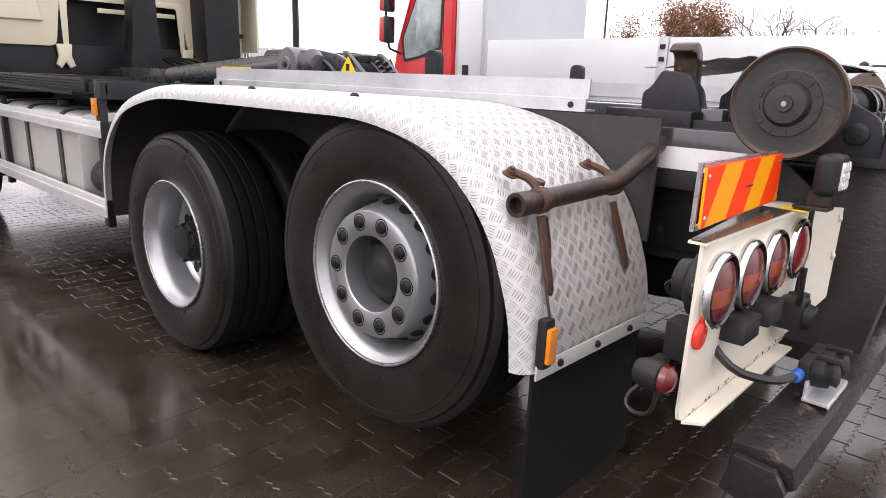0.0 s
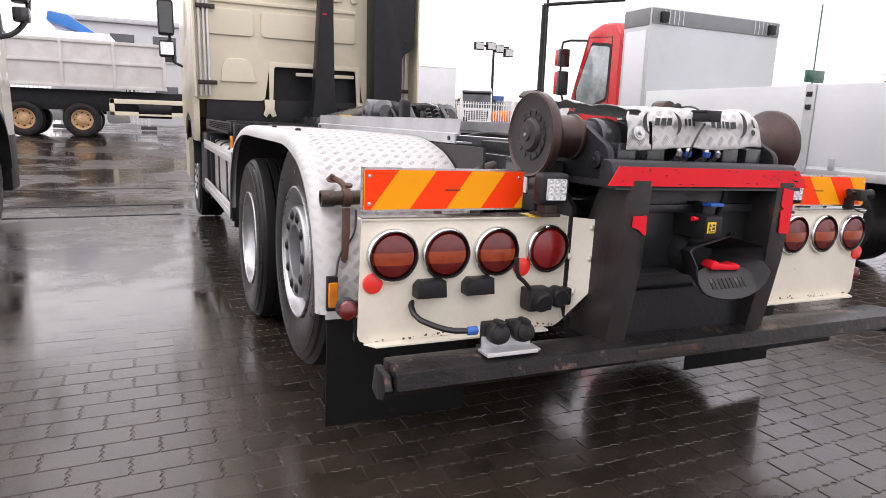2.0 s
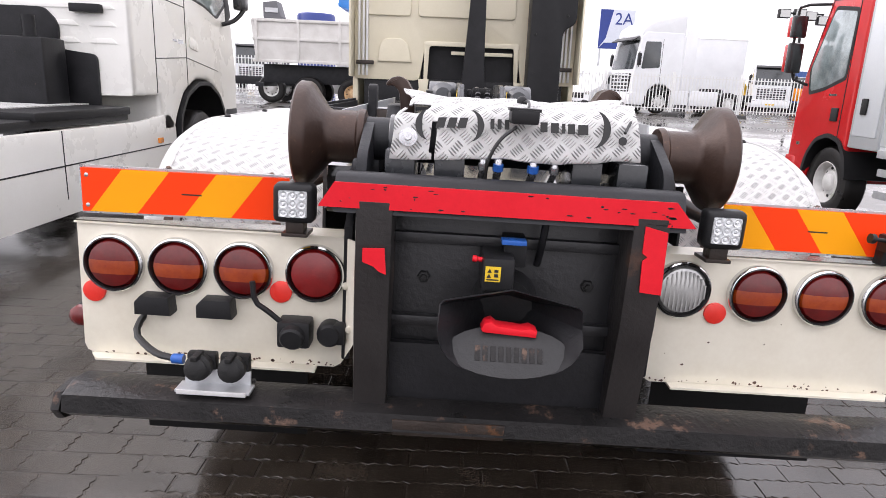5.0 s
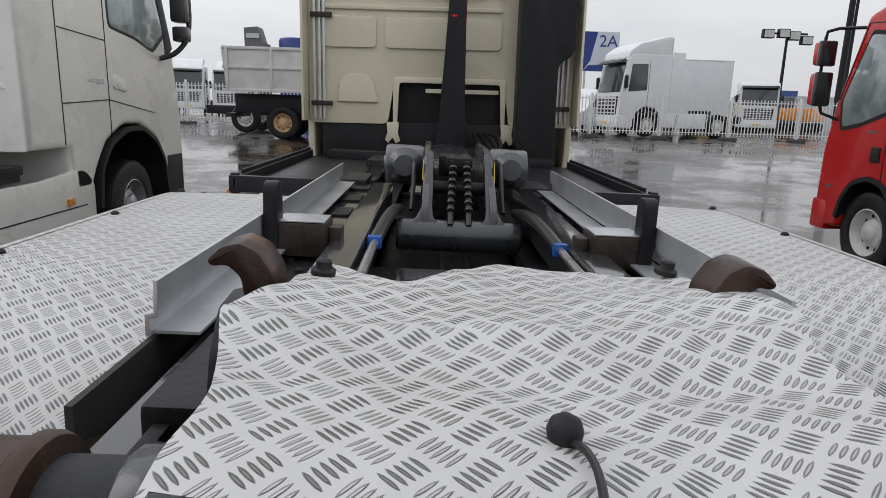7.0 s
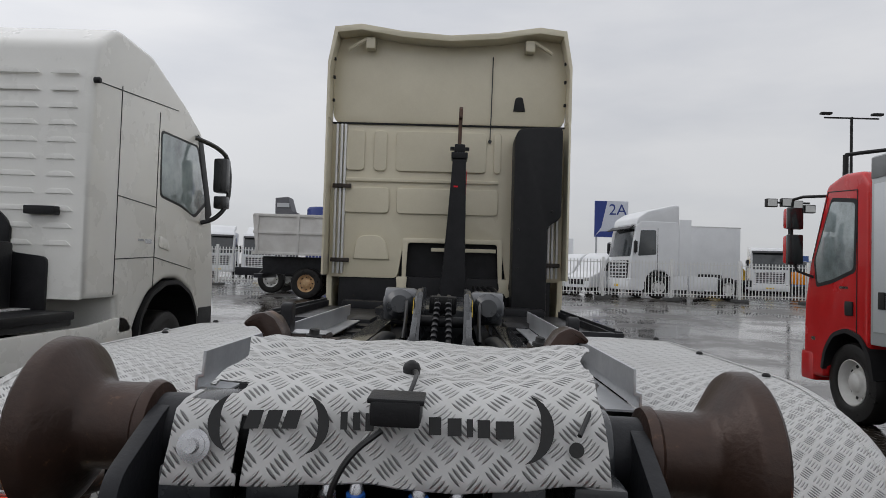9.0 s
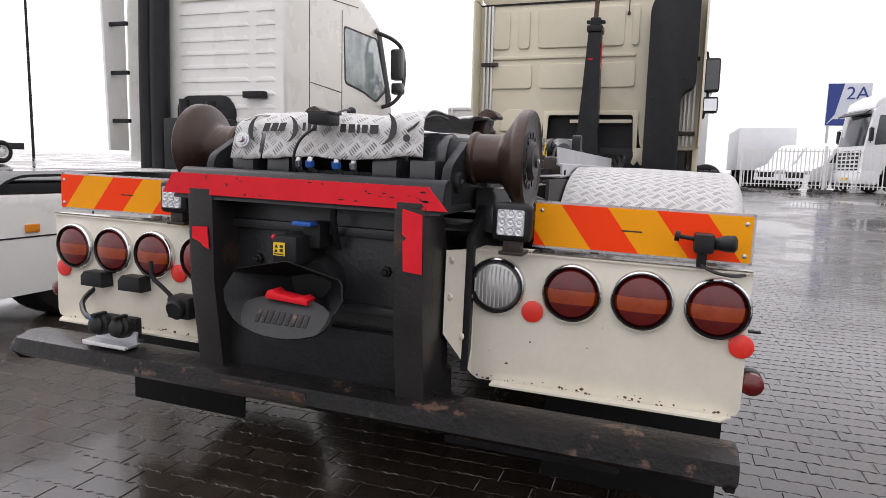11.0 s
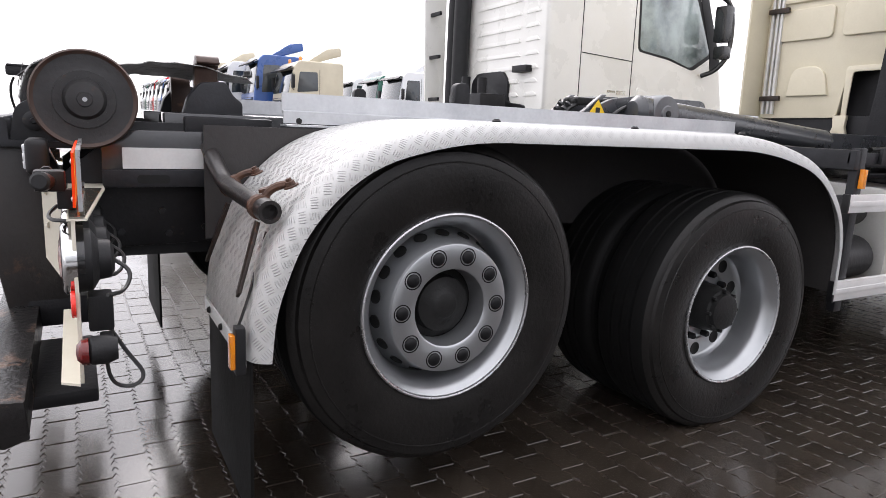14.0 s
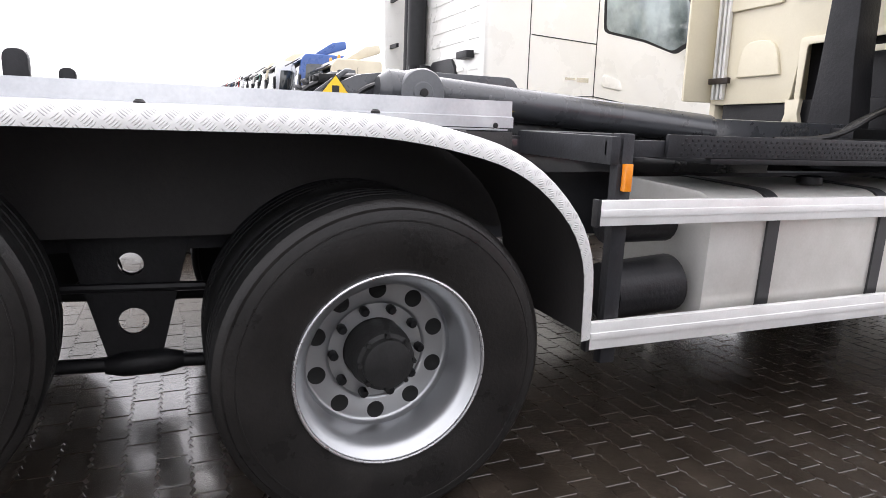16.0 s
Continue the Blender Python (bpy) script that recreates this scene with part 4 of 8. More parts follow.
part("deck_plate", lambda bm: box(bm, -0.27, 0.31, 0.35, 1.56, 1.115, 1.125, 0.002), M["wetframe"], truck, "wet grey deck plate")
for x in (-0.03, 0.02, 0.07):
    part("supply_pipe", lambda bm: pipe(bm, [(x, 1.5, 1.09), (x, 1.75, 1.02), (x, 2.3, 1.0)], 0.009, 8, 1), M["hose"], truck, "thin hydraulic supply pipe")

# rear: light panels, hazard boards, lamps
def lamp(parent, x, z, lens, label):
    rg = part("rear_lamp", lambda bm: lathe(bm, (x, 0.0, z), (0, -1, 0), [(-0.02, 0.0775), (0.012, 0.080), (0.0245, 0.0795), (0.0275, 0.0770), (0.022, 0.0735), (0.01, 0.0735)], 44), M["blackgloss"], parent, label)
    part("chrome_ring", lambda bm: lathe(bm, (x, 0.0, z), (0, -1, 0), [(-0.004, 0.0855), (0.010, 0.0865), (0.019, 0.0858), (0.0235, 0.0832), (0.0255, 0.0802), (0.022, 0.0790), (0.010, 0.0790)], 44, False, False), M["chrome"], rg, "thin chrome ring")
    if lens == "mixed":
        def half(bm, lo, hi):
            lathe(bm, (x, 0.0, z), (0, -1, 0), [(0.010, 0.0745), (0.024, 0.066), (0.032, 0.042), (0.035, 0.004)], 44, False)
            for cut, up in ((lo, 1), (hi, -1)):
                if abs(cut) < 0.5:
                    bmesh.ops.bisect_plane(bm, geom=list(bm.verts) + list(bm.edges) + list(bm.faces), plane_co=(x, 0, z + cut), plane_no=(0, 0, -up), clear_outer=True)
        part("red_lens", lambda bm: half(bm, 0.012, 1), M["red_lens"], rg)
        part("amber_lens", lambda bm: half(bm, -0.028, 0.012), M["amber_lens"], rg)
        part("lower_lens", lambda bm: half(bm, -1, -0.028), M["red_lens"], rg)
    else:
        part("lens", lambda bm: lathe(bm, (x, 0.0, z), (0, -1, 0), [(0.010, 0.0745), (0.024, 0.066), (0.032, 0.042), (0.035, 0.004)], 44, False), M[lens], rg)
        if lens == "clear_lens":
            for i in range(11):
                dx = -0.062 + i * 0.0124
                hh = math.sqrt(max(0.066 ** 2 - dx * dx, 0))
                part("lens_rib", lambda bm: box(bm, x + dx - 0.002, x + dx + 0.002, -0.0345 + 0.3 * abs(dx) ** 1.5, -0.028 + 0.3 * abs(dx) ** 1.5, z - hh * 0.9, z + hh * 0.9), M["clear_lens"], rg)
    return rg


def lamp_back(parent, x, z):
    bk = part("lamp_back", lambda bm: lathe(bm, (x, 0.004, z), (0, 1, 0), [(0, 0.078), (0.03, 0.074), (0.045, 0.05), (0.07, 0.046), (0.078, 0.03)], 24), M["black"], parent, "black lamp back")
    part("wire", lambda bm: pipe(bm, [(x, 0.078, z), (x + 0.02, 0.12, z - 0.03), (x + 0.06, 0.10, z - 0.07), (x + 0.12, 0.06, z - 0.06)], 0.005, 6, 2), M["hose"], bk)


PANELS = {}
for sd in (-1, 1):
    xo, xi = sd * 1.215, sd * 0.455
    z0, z1 = 0.585, 0.985
    cut = [(xo, z0 + 0.03), (xo - sd * 0.004, z1), (xi, z1), (xi, z0 + 0.012), (xi + sd * 0.02, z0), (xo - sd * 0.03, z0), (xo - sd * 0.008, z0 + 0.010)]
    pn = part("light_panel", lambda bm: prism(bm, cut, "y", -0.004, 0.004, 0.001), M["creamdirty"], truck, "cream painted steel light panel, scratched")
    PANELS[sd] = pn
    if sd > 0:
        pn.matrix_basis = Matrix.Translation((0, 0.014, 0.008))
    def wing(bm):
        # the inner end is bent towards the back of the truck
        for dy in (0.0, 0.006):
            bm.faces.new([bm.verts.new(p) for p in ((xi, -0.004 + dy, z1), (sd * 0.386, -0.088 + dy, z1), (sd * 0.386, -0.088 + dy, z0 + 0.15), (xi, -0.004 + dy, z0 + 0.012))])
        bm.verts.ensure_lookup_table()
        v = bm.verts
        for k in range(4):
            bm.faces.new((v[k], v[(k + 1) % 4], v[4 + (k + 1) % 4], v[4 + k]))
        bmesh.ops.recalc_face_normals(bm, faces=list(bm.faces))
    part("panel_wing", wing, M["creamdirty"], pn, "bent inner wing of the panel", 0)
    part("panel_flange", lambda bm: prism(bm, [(xo, -0.012), (xo, 0.028), (sd * 0.61, 0.088), (xi, 0.088), (xi, -0.012)], "z", z1 - 0.003, z1 + 0.002), M["creamdirty"], pn)
    part("bottom_lip", lambda bm: prism(bm, [(xo - sd * 0.02, -0.005), (xi + sd * 0.07, -0.005), (xi + sd * 0.07, -0.045), (xo - sd * 0.05, -0.045)], "z", z0 - 0.003, z0 + 0.003), M["creamdirty"], pn)
    part("reflective_shelf", lambda bm: prism(bm, [(xo - sd * 0.004, -0.008), (xo - sd * 0.004, 0.024), (sd * 0.62, 0.080), (sd * 0.62, -0.008)], "z", z1 + 0.003, z1 + 0.006), M["wetsteel"], pn, "wet steel shelf under the board")
    # hazard board
    hb = part("hazard_board", lambda bm: sheet(bm, [(-0.006, 1.012), (-0.004, 1.135)], min(sd * 0.62, sd * 1.2), max(sd * 0.62, sd * 1.2), -0.006, 2), M["hazL" if sd < 0 else "hazR"], truck, "red and yellow striped reflective board")
    hb.matrix_basis = Matrix.Translation((sd * 1.2, 0.024 + 0.004 * (sd > 0), 0.006 * (sd > 0))) @ Matrix.Rotation(radians(2.6 if sd < 0 else -1.2), 4, "Z") @ Matrix.Translation((-sd * 1.2, 0, 0))
    part("board_rim", lambda bm: (box(bm, min(sd * 0.615, sd * 1.205), max(sd * 0.615, sd * 1.205), -0.001, 0.008, 1.004, 1.014), box(bm, min(sd * 0.615, sd * 1.205), max(sd * 0.615, sd * 1.205), -0.001, 0.008, 1.133, 1.142),
                                  box(bm, sd * 1.203 - 0.004, sd * 1.203 + 0.004, -0.001, 0.008, 1.004, 1.142)), M["steel"], hb)
    part("dark_mark", lambda bm: box(bm, sd * 0.895 - 0.028, sd * 0.895 + 0.028, -0.0115, -0.0105, 1.071, 1.075), M["stencil"], hb)
    part("rivet", lambda bm: lathe(bm, (sd * 1.185, -0.006, 1.115), (0, -1, 0), [(0, 0.007), (0.005, 0.006), (0.007, 0.002)], 10), M["steel"], hb)
    part("rivet", lambda bm: lathe(bm, (sd * 0.640, -0.006, 1.115), (0, -1, 0), [(0, 0.007), (0.005, 0.006), (0.007, 0.002)], 10), M["steel"], hb)
    part("rivet", lambda bm: lathe(bm, (sd * 1.185, -0.008, 1.03), (0, -1, 0), [(0, 0.007), (0.005, 0.006), (0.007, 0.002)], 10), M["steel"], hb)
for x in (-1.109, -0.925, -0.738):
    lamp(PANELS[-1], x, 0.870, "mixed", "round red and amber rear lamp")
lamp(PANELS[-1], -0.533, 0.874, "brake_lens", "round red brake lamp")
lamp(PANELS[1], 0.524, 0.882, "clear_lens", "round clear reversing lamp")
for x in (0.745, 0.938, 1.132):
    lamp(PANELS[1], x, 0.882, "mixed", "round red and amber rear lamp")
for sd, xs in ((-1, (-1.109, -0.925, -0.738, -0.533)), (1, (0.524, 0.745, 0.938, 1.132))):
    for x in xs:
        lamp_back(PANELS[sd], x, 0.876)
    jb = part("junction_box", lambda bm: box(bm, sd * 1.12 - 0.035, sd * 1.12 + 0.035, 0.02, 0.075, 0.70, 0.79, 0.008), M["black"], PANELS[sd], "black cable box")
    part("hanging_wire", lambda bm: pipe(bm, [(sd * 1.13, 0.06, 0.71), (sd * 1.16, 0.10, 0.64), (sd * 1.18, 0.14, 0.585), (sd * 1.19, 0.11, 0.56), (sd * 1.20, 0.06, 0.58), (sd * 1.21, 0.05, 0.66)], 0.005, 6, 2), M["hose"], jb)
for sd, x, z in ((-1, -1.172, 0.782), (-1, -0.632, 0.812), (1, 0.634, 0.815), (1, 1.2, 0.787)):
    part("reflector", lambda bm: lathe(bm, (x, -0.004, z), (0, -1, 0), [(0, 0.032), (0.008, 0.032), (0.010, 0.028)], 28), M["reflector"], PANELS[sd], "round red reflector")
for x in (-0.985, -0.81):
    part("plate_lamp", lambda bm: prism(bm, [(x - 0.052, 0.735), (x - 0.052, 0.772), (x - 0.036, 0.790), (x + 0.045, 0.790), (x + 0.050, 0.735)], "y", -0.06, -0.004, 0.005), M["black"], PANELS[-1], "black number plate lamp housing")
def chips(bm, sd, seed):
    """Flakes where the paint has come off along the lower edge and the corners."""
    rnd = random.Random(seed)
    for _ in range(46):
        x = sd * rnd.uniform(0.45, 1.19)
        z = 0.588 + abs(rnd.gauss(0, 0.006)) if rnd.random() < 0.8 else rnd.uniform(0.60, 0.97)
        r = rnd.uniform(0.0015, 0.006)
        vs = [bm.verts.new((x + r * rnd.uniform(0.5, 1.4) * math.cos(k * 1.2566), -0.0046, z + r * rnd.uniform(0.4, 1.2) * math.sin(k * 1.2566))) for k in range(5)]
        bm.faces.new(vs)
    ret = bmesh.ops.extrude_face_region(bm, geom=list(bm.faces))
    bmesh.ops.translate(bm, verts=[g for g in ret["geom"] if isinstance(g, bmesh.types.BMVert)], vec=(0, 0.0012, 0))


for sd in (-1, 1):
    tagged(part("paint_chip", lambda bm: chips(bm, sd, 20 + sd), M["bracket"], PANELS[sd], "rusty chips in the paint"), kind="stuff")
# loose socket with lever, second socket
sk = part("trailer_socket", lambda bm: (box(bm, -0.630, -0.535, -0.075, -0.004, 0.665, 0.745, 0.012), lathe(bm, (-0.583, -0.07, 0.705), (0, -1, -0.25), [(0, 0.036), (0.02, 0.036), (0.026, 0.030)], 18)), M["black"], PANELS[-1], "black trailer socket with hinged lid")
part("lever", lambda bm: pipe(bm, [(-0.62, -0.06, 0.74), (-0.655, -0.07, 0.775), (-0.69, -0.075, 0.80), (-0.695, -0.075, 0.86)], 0.008, 8, 1), M["black"], sk)
part("trailer_socket", lambda bm: (lathe(bm, (-0.485, -0.004, 0.700), (0, -1, 0), [(0, 0.038), (0.03, 0.038), (0.045, 0.034), (0.05, 0.028)], 18), box(bm, -0.475, -0.44, -0.05, -0.01, 0.672, 0.735, 0.008)), M["black"], PANELS[-1], "round black socket")
# bolts of the inner panel edges
for sd in (-1, 1):
    for x, z in ((0.40, 0.955), (0.445, 0.845), (0.40, 0.845), (0.43, 0.72)):
        part("panel_bolt", lambda bm: lathe(bm, (sd * x, -0.006 - max(0.455 - x, 0) * 1.2, z), (-sd * 0.7 * (x < 0.45), -1, 0), [(0, 0.012), (0.007, 0.011), (0.010, 0.006)], 8), M["creamdirty"], PANELS[sd])

# work lamps
for sd in (-1, 1):
    cx, cz = sd * 0.578, 1.09
    wk = part("work_lamp", lambda bm: box(bm, cx - 0.056, cx + 0.056, -0.10, -0.04, cz - 0.054, cz + 0.054, 0.020, None, 3), M["black"], truck, "square black work lamp")
    part("lens", lambda bm: box(bm, cx - 0.038, cx + 0.038, -0.103, -0.098, cz - 0.036, cz + 0.036, 0.006), M["led"], wk, "clear lamp lens")
    for i in range(3):
        for j in range(3):
            part("reflector_cup", lambda bm: lathe(bm, (cx + (i - 1) * 0.0245, -0.102, cz + (j - 1) * 0.0235), (0, -1, 0), [(0, 0.0118), (0.004, 0.0112), (0.0015, 0.006), (0.004, 0.003)], 12), M["led"], wk)
    part("foot", lambda bm: (box(bm, cx - 0.025, cx + 0.025, -0.08, -0.03, cz - 0.085, cz - 0.045, 0.004), box(bm, cx - 0.035, cx + 0.035, -0.085, 0.0, cz - 0.094, cz - 0.084, 0.002)), M["rustbar"], wk)
dv = part("clamped_lamp", lambda bm: (box(bm, 1.055, 1.105, -0.075, -0.01, 1.035, 1.085, 0.008), box(bm, 1.068, 1.092, -0.03, 0.01, 0.992, 1.04, 0.004)), M["black"], truck, "small black lamp clamped on the shelf")
dv.matrix_basis = Matrix.Translation((0, 0.014, 0.008))
part("head", lambda bm: lathe(bm, (1.105, -0.045, 1.06), (1, -0.3, 0.1), [(0, 0.016), (0.015, 0.018), (0.03, 0.022), (0.05, 0.022), (0.055, 0.016)], 16), M["black"], dv)
part("thumb_screw", lambda bm: lathe(bm, (1.055, -0.05, 1.07), (-1, 0, 0.1), [(0, 0.006), (0.035, 0.006), (0.036, 0.014), (0.048, 0.014)], 10), M["black"], dv)
part("lead", lambda bm: pipe(bm, [(1.08, -0.03, 1.0), (1.11, -0.05, 0.985), (1.16, -0.045, 0.978), (1.19, -0.01, 0.98)], 0.0045, 6, 2), M["hose"], dv)
part("yellow_tag", lambda bm: box(bm, -0.62, -0.56, -0.04, 0.03, 0.9885, 0.9925), M["yellow"], truck, "yellow sticker on the panel edge")

# rear frame: uprights, red-taped beam, coupling
def upright(sd):
    cx = -0.347 if sd < 0 else 0.333
    return part("upright", lambda bm: prism(bm, [(-0.245, 1.135), (-0.225, 1.15), (-0.10, 1.15), (-0.02, 0.95), (0.02, 0.56), (-0.19, 0.56), (-0.235, 0.85)], "x", cx - 0.046, cx + 0.046, 0.012), M["frame"], truck, "dark worn steel upright of the rear frame")


for sd in (-1, 1):
    up = upright(sd)
    if sd < 0:
        part("red_tape", lambda bm: prism(bm, [(-0.372, 1.020), (-0.318, 1.022), (-0.312, 0.955), (-0.33, 0.962), (-0.345, 0.975), (-0.372, 0.985)], "y", -0.2475, -0.2435), M["tape"], up, "torn red tape")
    else:
        part("red_tape", lambda bm: prism(bm, [(0.315, 1.118), (0.372, 1.105), (0.376, 0.945), (0.322, 0.950), (0.318, 1.03), (0.33, 1.04), (0.316, 1.05)], "y", -0.2475, -0.2435), M["tape"], up, "torn red tape")
part("rear_beam", lambda bm: prism(bm, [(-0.24, 1.105), (-0.206, 1.188), (-0.19, 1.198), (-0.160, 1.198), (-0.150, 1.185), (-0.148, 1.13), (0.05, 1.125), (0.06, 1.105)], "x", -0.45, 0.42, 0.008), M["chassis"], truck, "dark rear cross beam")
part("beam_tape", lambda bm: prism(bm, [(-0.485, 1.118), (0.440, 1.118), (0.385, 1.180), (-0.445, 1.180)], "y", -0.244, -0.240), M["tape"], truck, "scratched red tape along the beam")


def scrapes(bm):
    """Spots where the tape has been rubbed through."""
    rnd = random.Random(5)
    for _ in range(34):
        x = rnd.uniform(-0.45, 0.40) if rnd.random() < 0.6 else rnd.uniform(0.28, 0.40)
        z, w, h = rnd.uniform(1.121, 1.176), rnd.uniform(0.002, 0.012), rnd.uniform(0.001, 0.0035)
        bm.faces.new([bm.verts.new((x + w * rnd.uniform(0.5, 1.1) * math.cos(k * 1.0472), -0.2448, z + h * rnd.uniform(0.5, 1.2) * math.sin(k * 1.0472))) for k in range(6)])
    ret = bmesh.ops.extrude_face_region(bm, geom=list(bm.faces))
    bmesh.ops.translate(bm, verts=[g for g in ret["geom"] if isinstance(g, bmesh.types.BMVert)], vec=(0, 0.0008, 0))


tagged(part("tape_scrape", scrapes, M["bumper"], truck, "dark scrapes in the tape"), kind="stuff")
part("back_wall", lambda bm: box(bm, -0.33, 0.33, -0.12, -0.10, 0.50, 1.11, 0.004), M["scraped"], truck, "dark grimy rear wall")
for z in (1.03, 0.80, 0.70):
    part("wall_rib", lambda bm: box(bm, -0.31, 0.31, -0.145, -0.118, z - 0.015, z + 0.015, 0.006), M["scraped"], truck)
part("bottom_gusset", lambda bm: prism(bm, [(-0.385, 0.50), (0.37, 0.50), (0.36, 0.74), (-0.375, 0.74)], "y", -0.155, -0.13, 0.003), M["grime"], truck)


def funnel(bm):
    n, rings = 28, []
    for k, (s, y) in enumerate(((0.35, -0.15), (0.58, -0.20), (0.88, -0.275), (1.0, -0.31), (0.985, -0.315), (0.86, -0.285), (0.52, -0.21), (0.3, -0.16))):
        ring = []
        for i in range(n):
            a = 6.2832 * i / n
            c, q = math.cos(a), math.sin(a)
            x = 0.178 * math.copysign(abs(c) ** 0.72, c)
            # roof-shaped upper edge, round lower lip
            z = 0.092 - 0.22 * abs(x) if q > 0.25 else (-0.118 * abs(q) ** 0.9 if q < 0 else 0.05 * q / 0.25)
            ring.append(bm.verts.new((x * s, y - (0.04 if z < 0 else 0.0) * s, 0.865 + z * s)))
        rings.append(ring)
    for a, b in zip(rings, rings[1:]):
        for i in range(n):
            bm.faces.new((a[i], a[(i + 1) % n], b[(i + 1) % n], b[i]))
    bm.faces.new(rings[0])
    bm.faces.new(rings[-1])
    bmesh.ops.recalc_face_normals(bm, faces=list(bm.faces))


cp = part("coupling_funnel", funnel, M["grime"], truck, "dark steel coupling funnel")
part("red_jaw", lambda bm: prism(bm, [(-0.070, 0.850), (-0.062, 0.866), (-0.046, 0.872), (-0.032, 0.862), (0.030, 0.855), (0.050, 0.860), (0.068, 0.852), (0.066, 0.836), (-0.064, 0.843)], "y", -0.312, -0.262, 0.005), M["tape"], cp, "red painted jaw")
TRAY = Matrix.Translation((0, -0.322, 0.800)) @ Matrix.Rotation(radians(52), 4, "X")
part("tray", lambda bm: (prism(bm, [(0.152 * math.cos(k * 0.2618), 0.066 * math.sin(k * 0.2618)) for k in range(24)], "z", -0.004, 0.004, 0.002), bmesh.ops.transform(bm, matrix=TRAY, verts=list(bm.verts))), M["worn"], cp, "worn grey lower lip of the funnel")
for i in range(9):
    part("cast_bar", lambda bm: (box(bm, -0.082 + 0.019 * i, -0.069 + 0.019 * i, -0.026, 0.012, 0.004, 0.0062, 0.001), bmesh.ops.transform(bm, matrix=TRAY, verts=list(bm.verts))), M["bumper"], cp, "plain cast bar")
part("coupling_body", lambda bm: (lathe(bm, (0, -0.10, 0.87), (0, -1, 0), [(0, 0.09), (0.05, 0.085), (0.08, 0.07)], 24), box(bm, -0.075, 0.005, -0.27, -0.11, 0.935, 1.02, 0.012), box(bm, -0.02, 0.04, -0.20, -0.11, 0.98, 1.055, 0.008)), M["black"], truck, "black coupling body")
st = part("warning_sticker", lambda bm: box(bm, -0.068, -0.030, -0.2735, -0.2715, 0.962, 1.000), M["yellow"], truck, "yellow warning sticker")
part("sticker_print", lambda bm: (prism(bm, [(-0.063, 0.985), (-0.052, 0.985), (-0.0575, 0.995)], "y", -0.2748, -0.2736), prism(bm, [(-0.064, 0.972), (-0.053, 0.972), (-0.0585, 0.982)], "y", -0.2748, -0.2736), box(bm, -0.046, -0.036, -0.2748, -0.2736, 0.974, 0.982), box(bm, -0.064, -0.034, -0.2748, -0.2736, 0.9655, 0.9685), box(bm, -0.046, -0.036, -0.2748, -0.2736, 0.986, 0.993)), M["stencil"], st)
part("handle_lever", lambda bm: pipe(bm, [(0.075, -0.15, 0.98), (0.078, -0.19, 1.05), (0.082, -0.20, 1.12), (0.083, -0.205, 1.13)], 0.010, 10, 1), M["grime"], truck, "black coupling lever")
part("blue_tag", lambda bm: box(bm, -0.030, 0.032, -0.24, -0.20, 1.048, 1.060, 0.002), M["blue"], truck, "blue plastic tag")
part("red_knob", lambda bm: lathe(bm, (-0.075, -0.23, 1.005), (-1, 0, 0.1), [(0, 0.006), (0.012, 0.006), (0.014, 0.009), (0.024, 0.008)], 10), M["tape"], truck)
for x, z in ((-0.22, 0.92), (0.22, 0.92), (-0.22, 0.72), (0.22, 0.72)):
    part("wall_bolt", lambda bm: lathe(bm, (x, -0.12, z), (0, -1, 0), [(0, 0.018), (0.012, 0.016), (0.013, 0.010), (0.022, 0.009)], 6), M["hub"], truck)

# rear bumper beam
bp = part("bumper", lambda bm: prism(bm, [(-0.205, 0.492), (-0.235, 0.515), (-0.225, 0.562), (-0.17, 0.580), (-0.105, 0.574), (-0.10, 0.492)], "x", -1.165, 1.20, 0.010), M["bumper"], truck, "scraped black steel underrun bumper")
for sd in (-1, 1):
    part("bumper_end", lambda bm: prism(bm, [(-0.20, 0.478), (-0.225, 0.515), (-0.20, 0.556), (-0.12, 0.560), (-0.10, 0.478), (-0.15, 0.462)], "x", sd * 1.185 - 0.012, sd * 1.185 + 0.012, 0.004), M["bumper"], bp, "bent torn bumper end")
    part("bumper_arm", lambda bm: box(bm, sd * 0.33 - 0.05, sd * 0.33 + 0.05, -0.14, 0.06, 0.50, 0.60, 0.01), M["grime"], bp)
part("rust_patch", lambda bm: box(bm, -0.28, 0.02, -0.2335, -0.2265, 0.505, 0.55, 0.003), M["rustbar"], bp)
part("lower_step", lambda bm: box(bm, 0.42, 0.92, -0.12, 0.05, 0.43, 0.47, 0.008), M["grime"], truck)
# air couplings under the left panel
ac = part("air_coupling_bracket", lambda bm: (box(bm, -0.80, -0.60, -0.10, -0.045, 0.498, 0.506, 0.001), box(bm, -0.79, -0.61, -0.052, -0.044, 0.50, 0.545, 0.001)), M["galv"], truck, "pale bracket with two air couplings")
for x in (-0.745, -0.655):
    part("air_coupling", lambda bm: (lathe(bm, (x, -0.03, 0.552), (0, -1, 0.2), [(0, 0.03), (0.03, 0.036), (0.05, 0.036), (0.056, 0.024), (0.07, 0.022)], 18), box(bm, x - 0.040, x + 0.040, -0.05, -0.02, 0.52, 0.59, 0.008)), M["hub"], ac, "dirty metal air coupling")
part("blue_cap", lambda bm: lathe(bm, (-0.80, -0.03, 0.562), (-1, 0, 0), [(0, 0.014), (0.03, 0.014), (0.034, 0.010)], 12), M["blue"], ac, "blue plastic cap")
part("air_hose", lambda bm: pipe(bm, [(-0.82, -0.03, 0.562), (-0.9, 0.0, 0.56), (-1.0, 0.08, 0.60), (-0.9, 0.2, 0.70)], 0.010, 8, 2), M["hose"], ac)
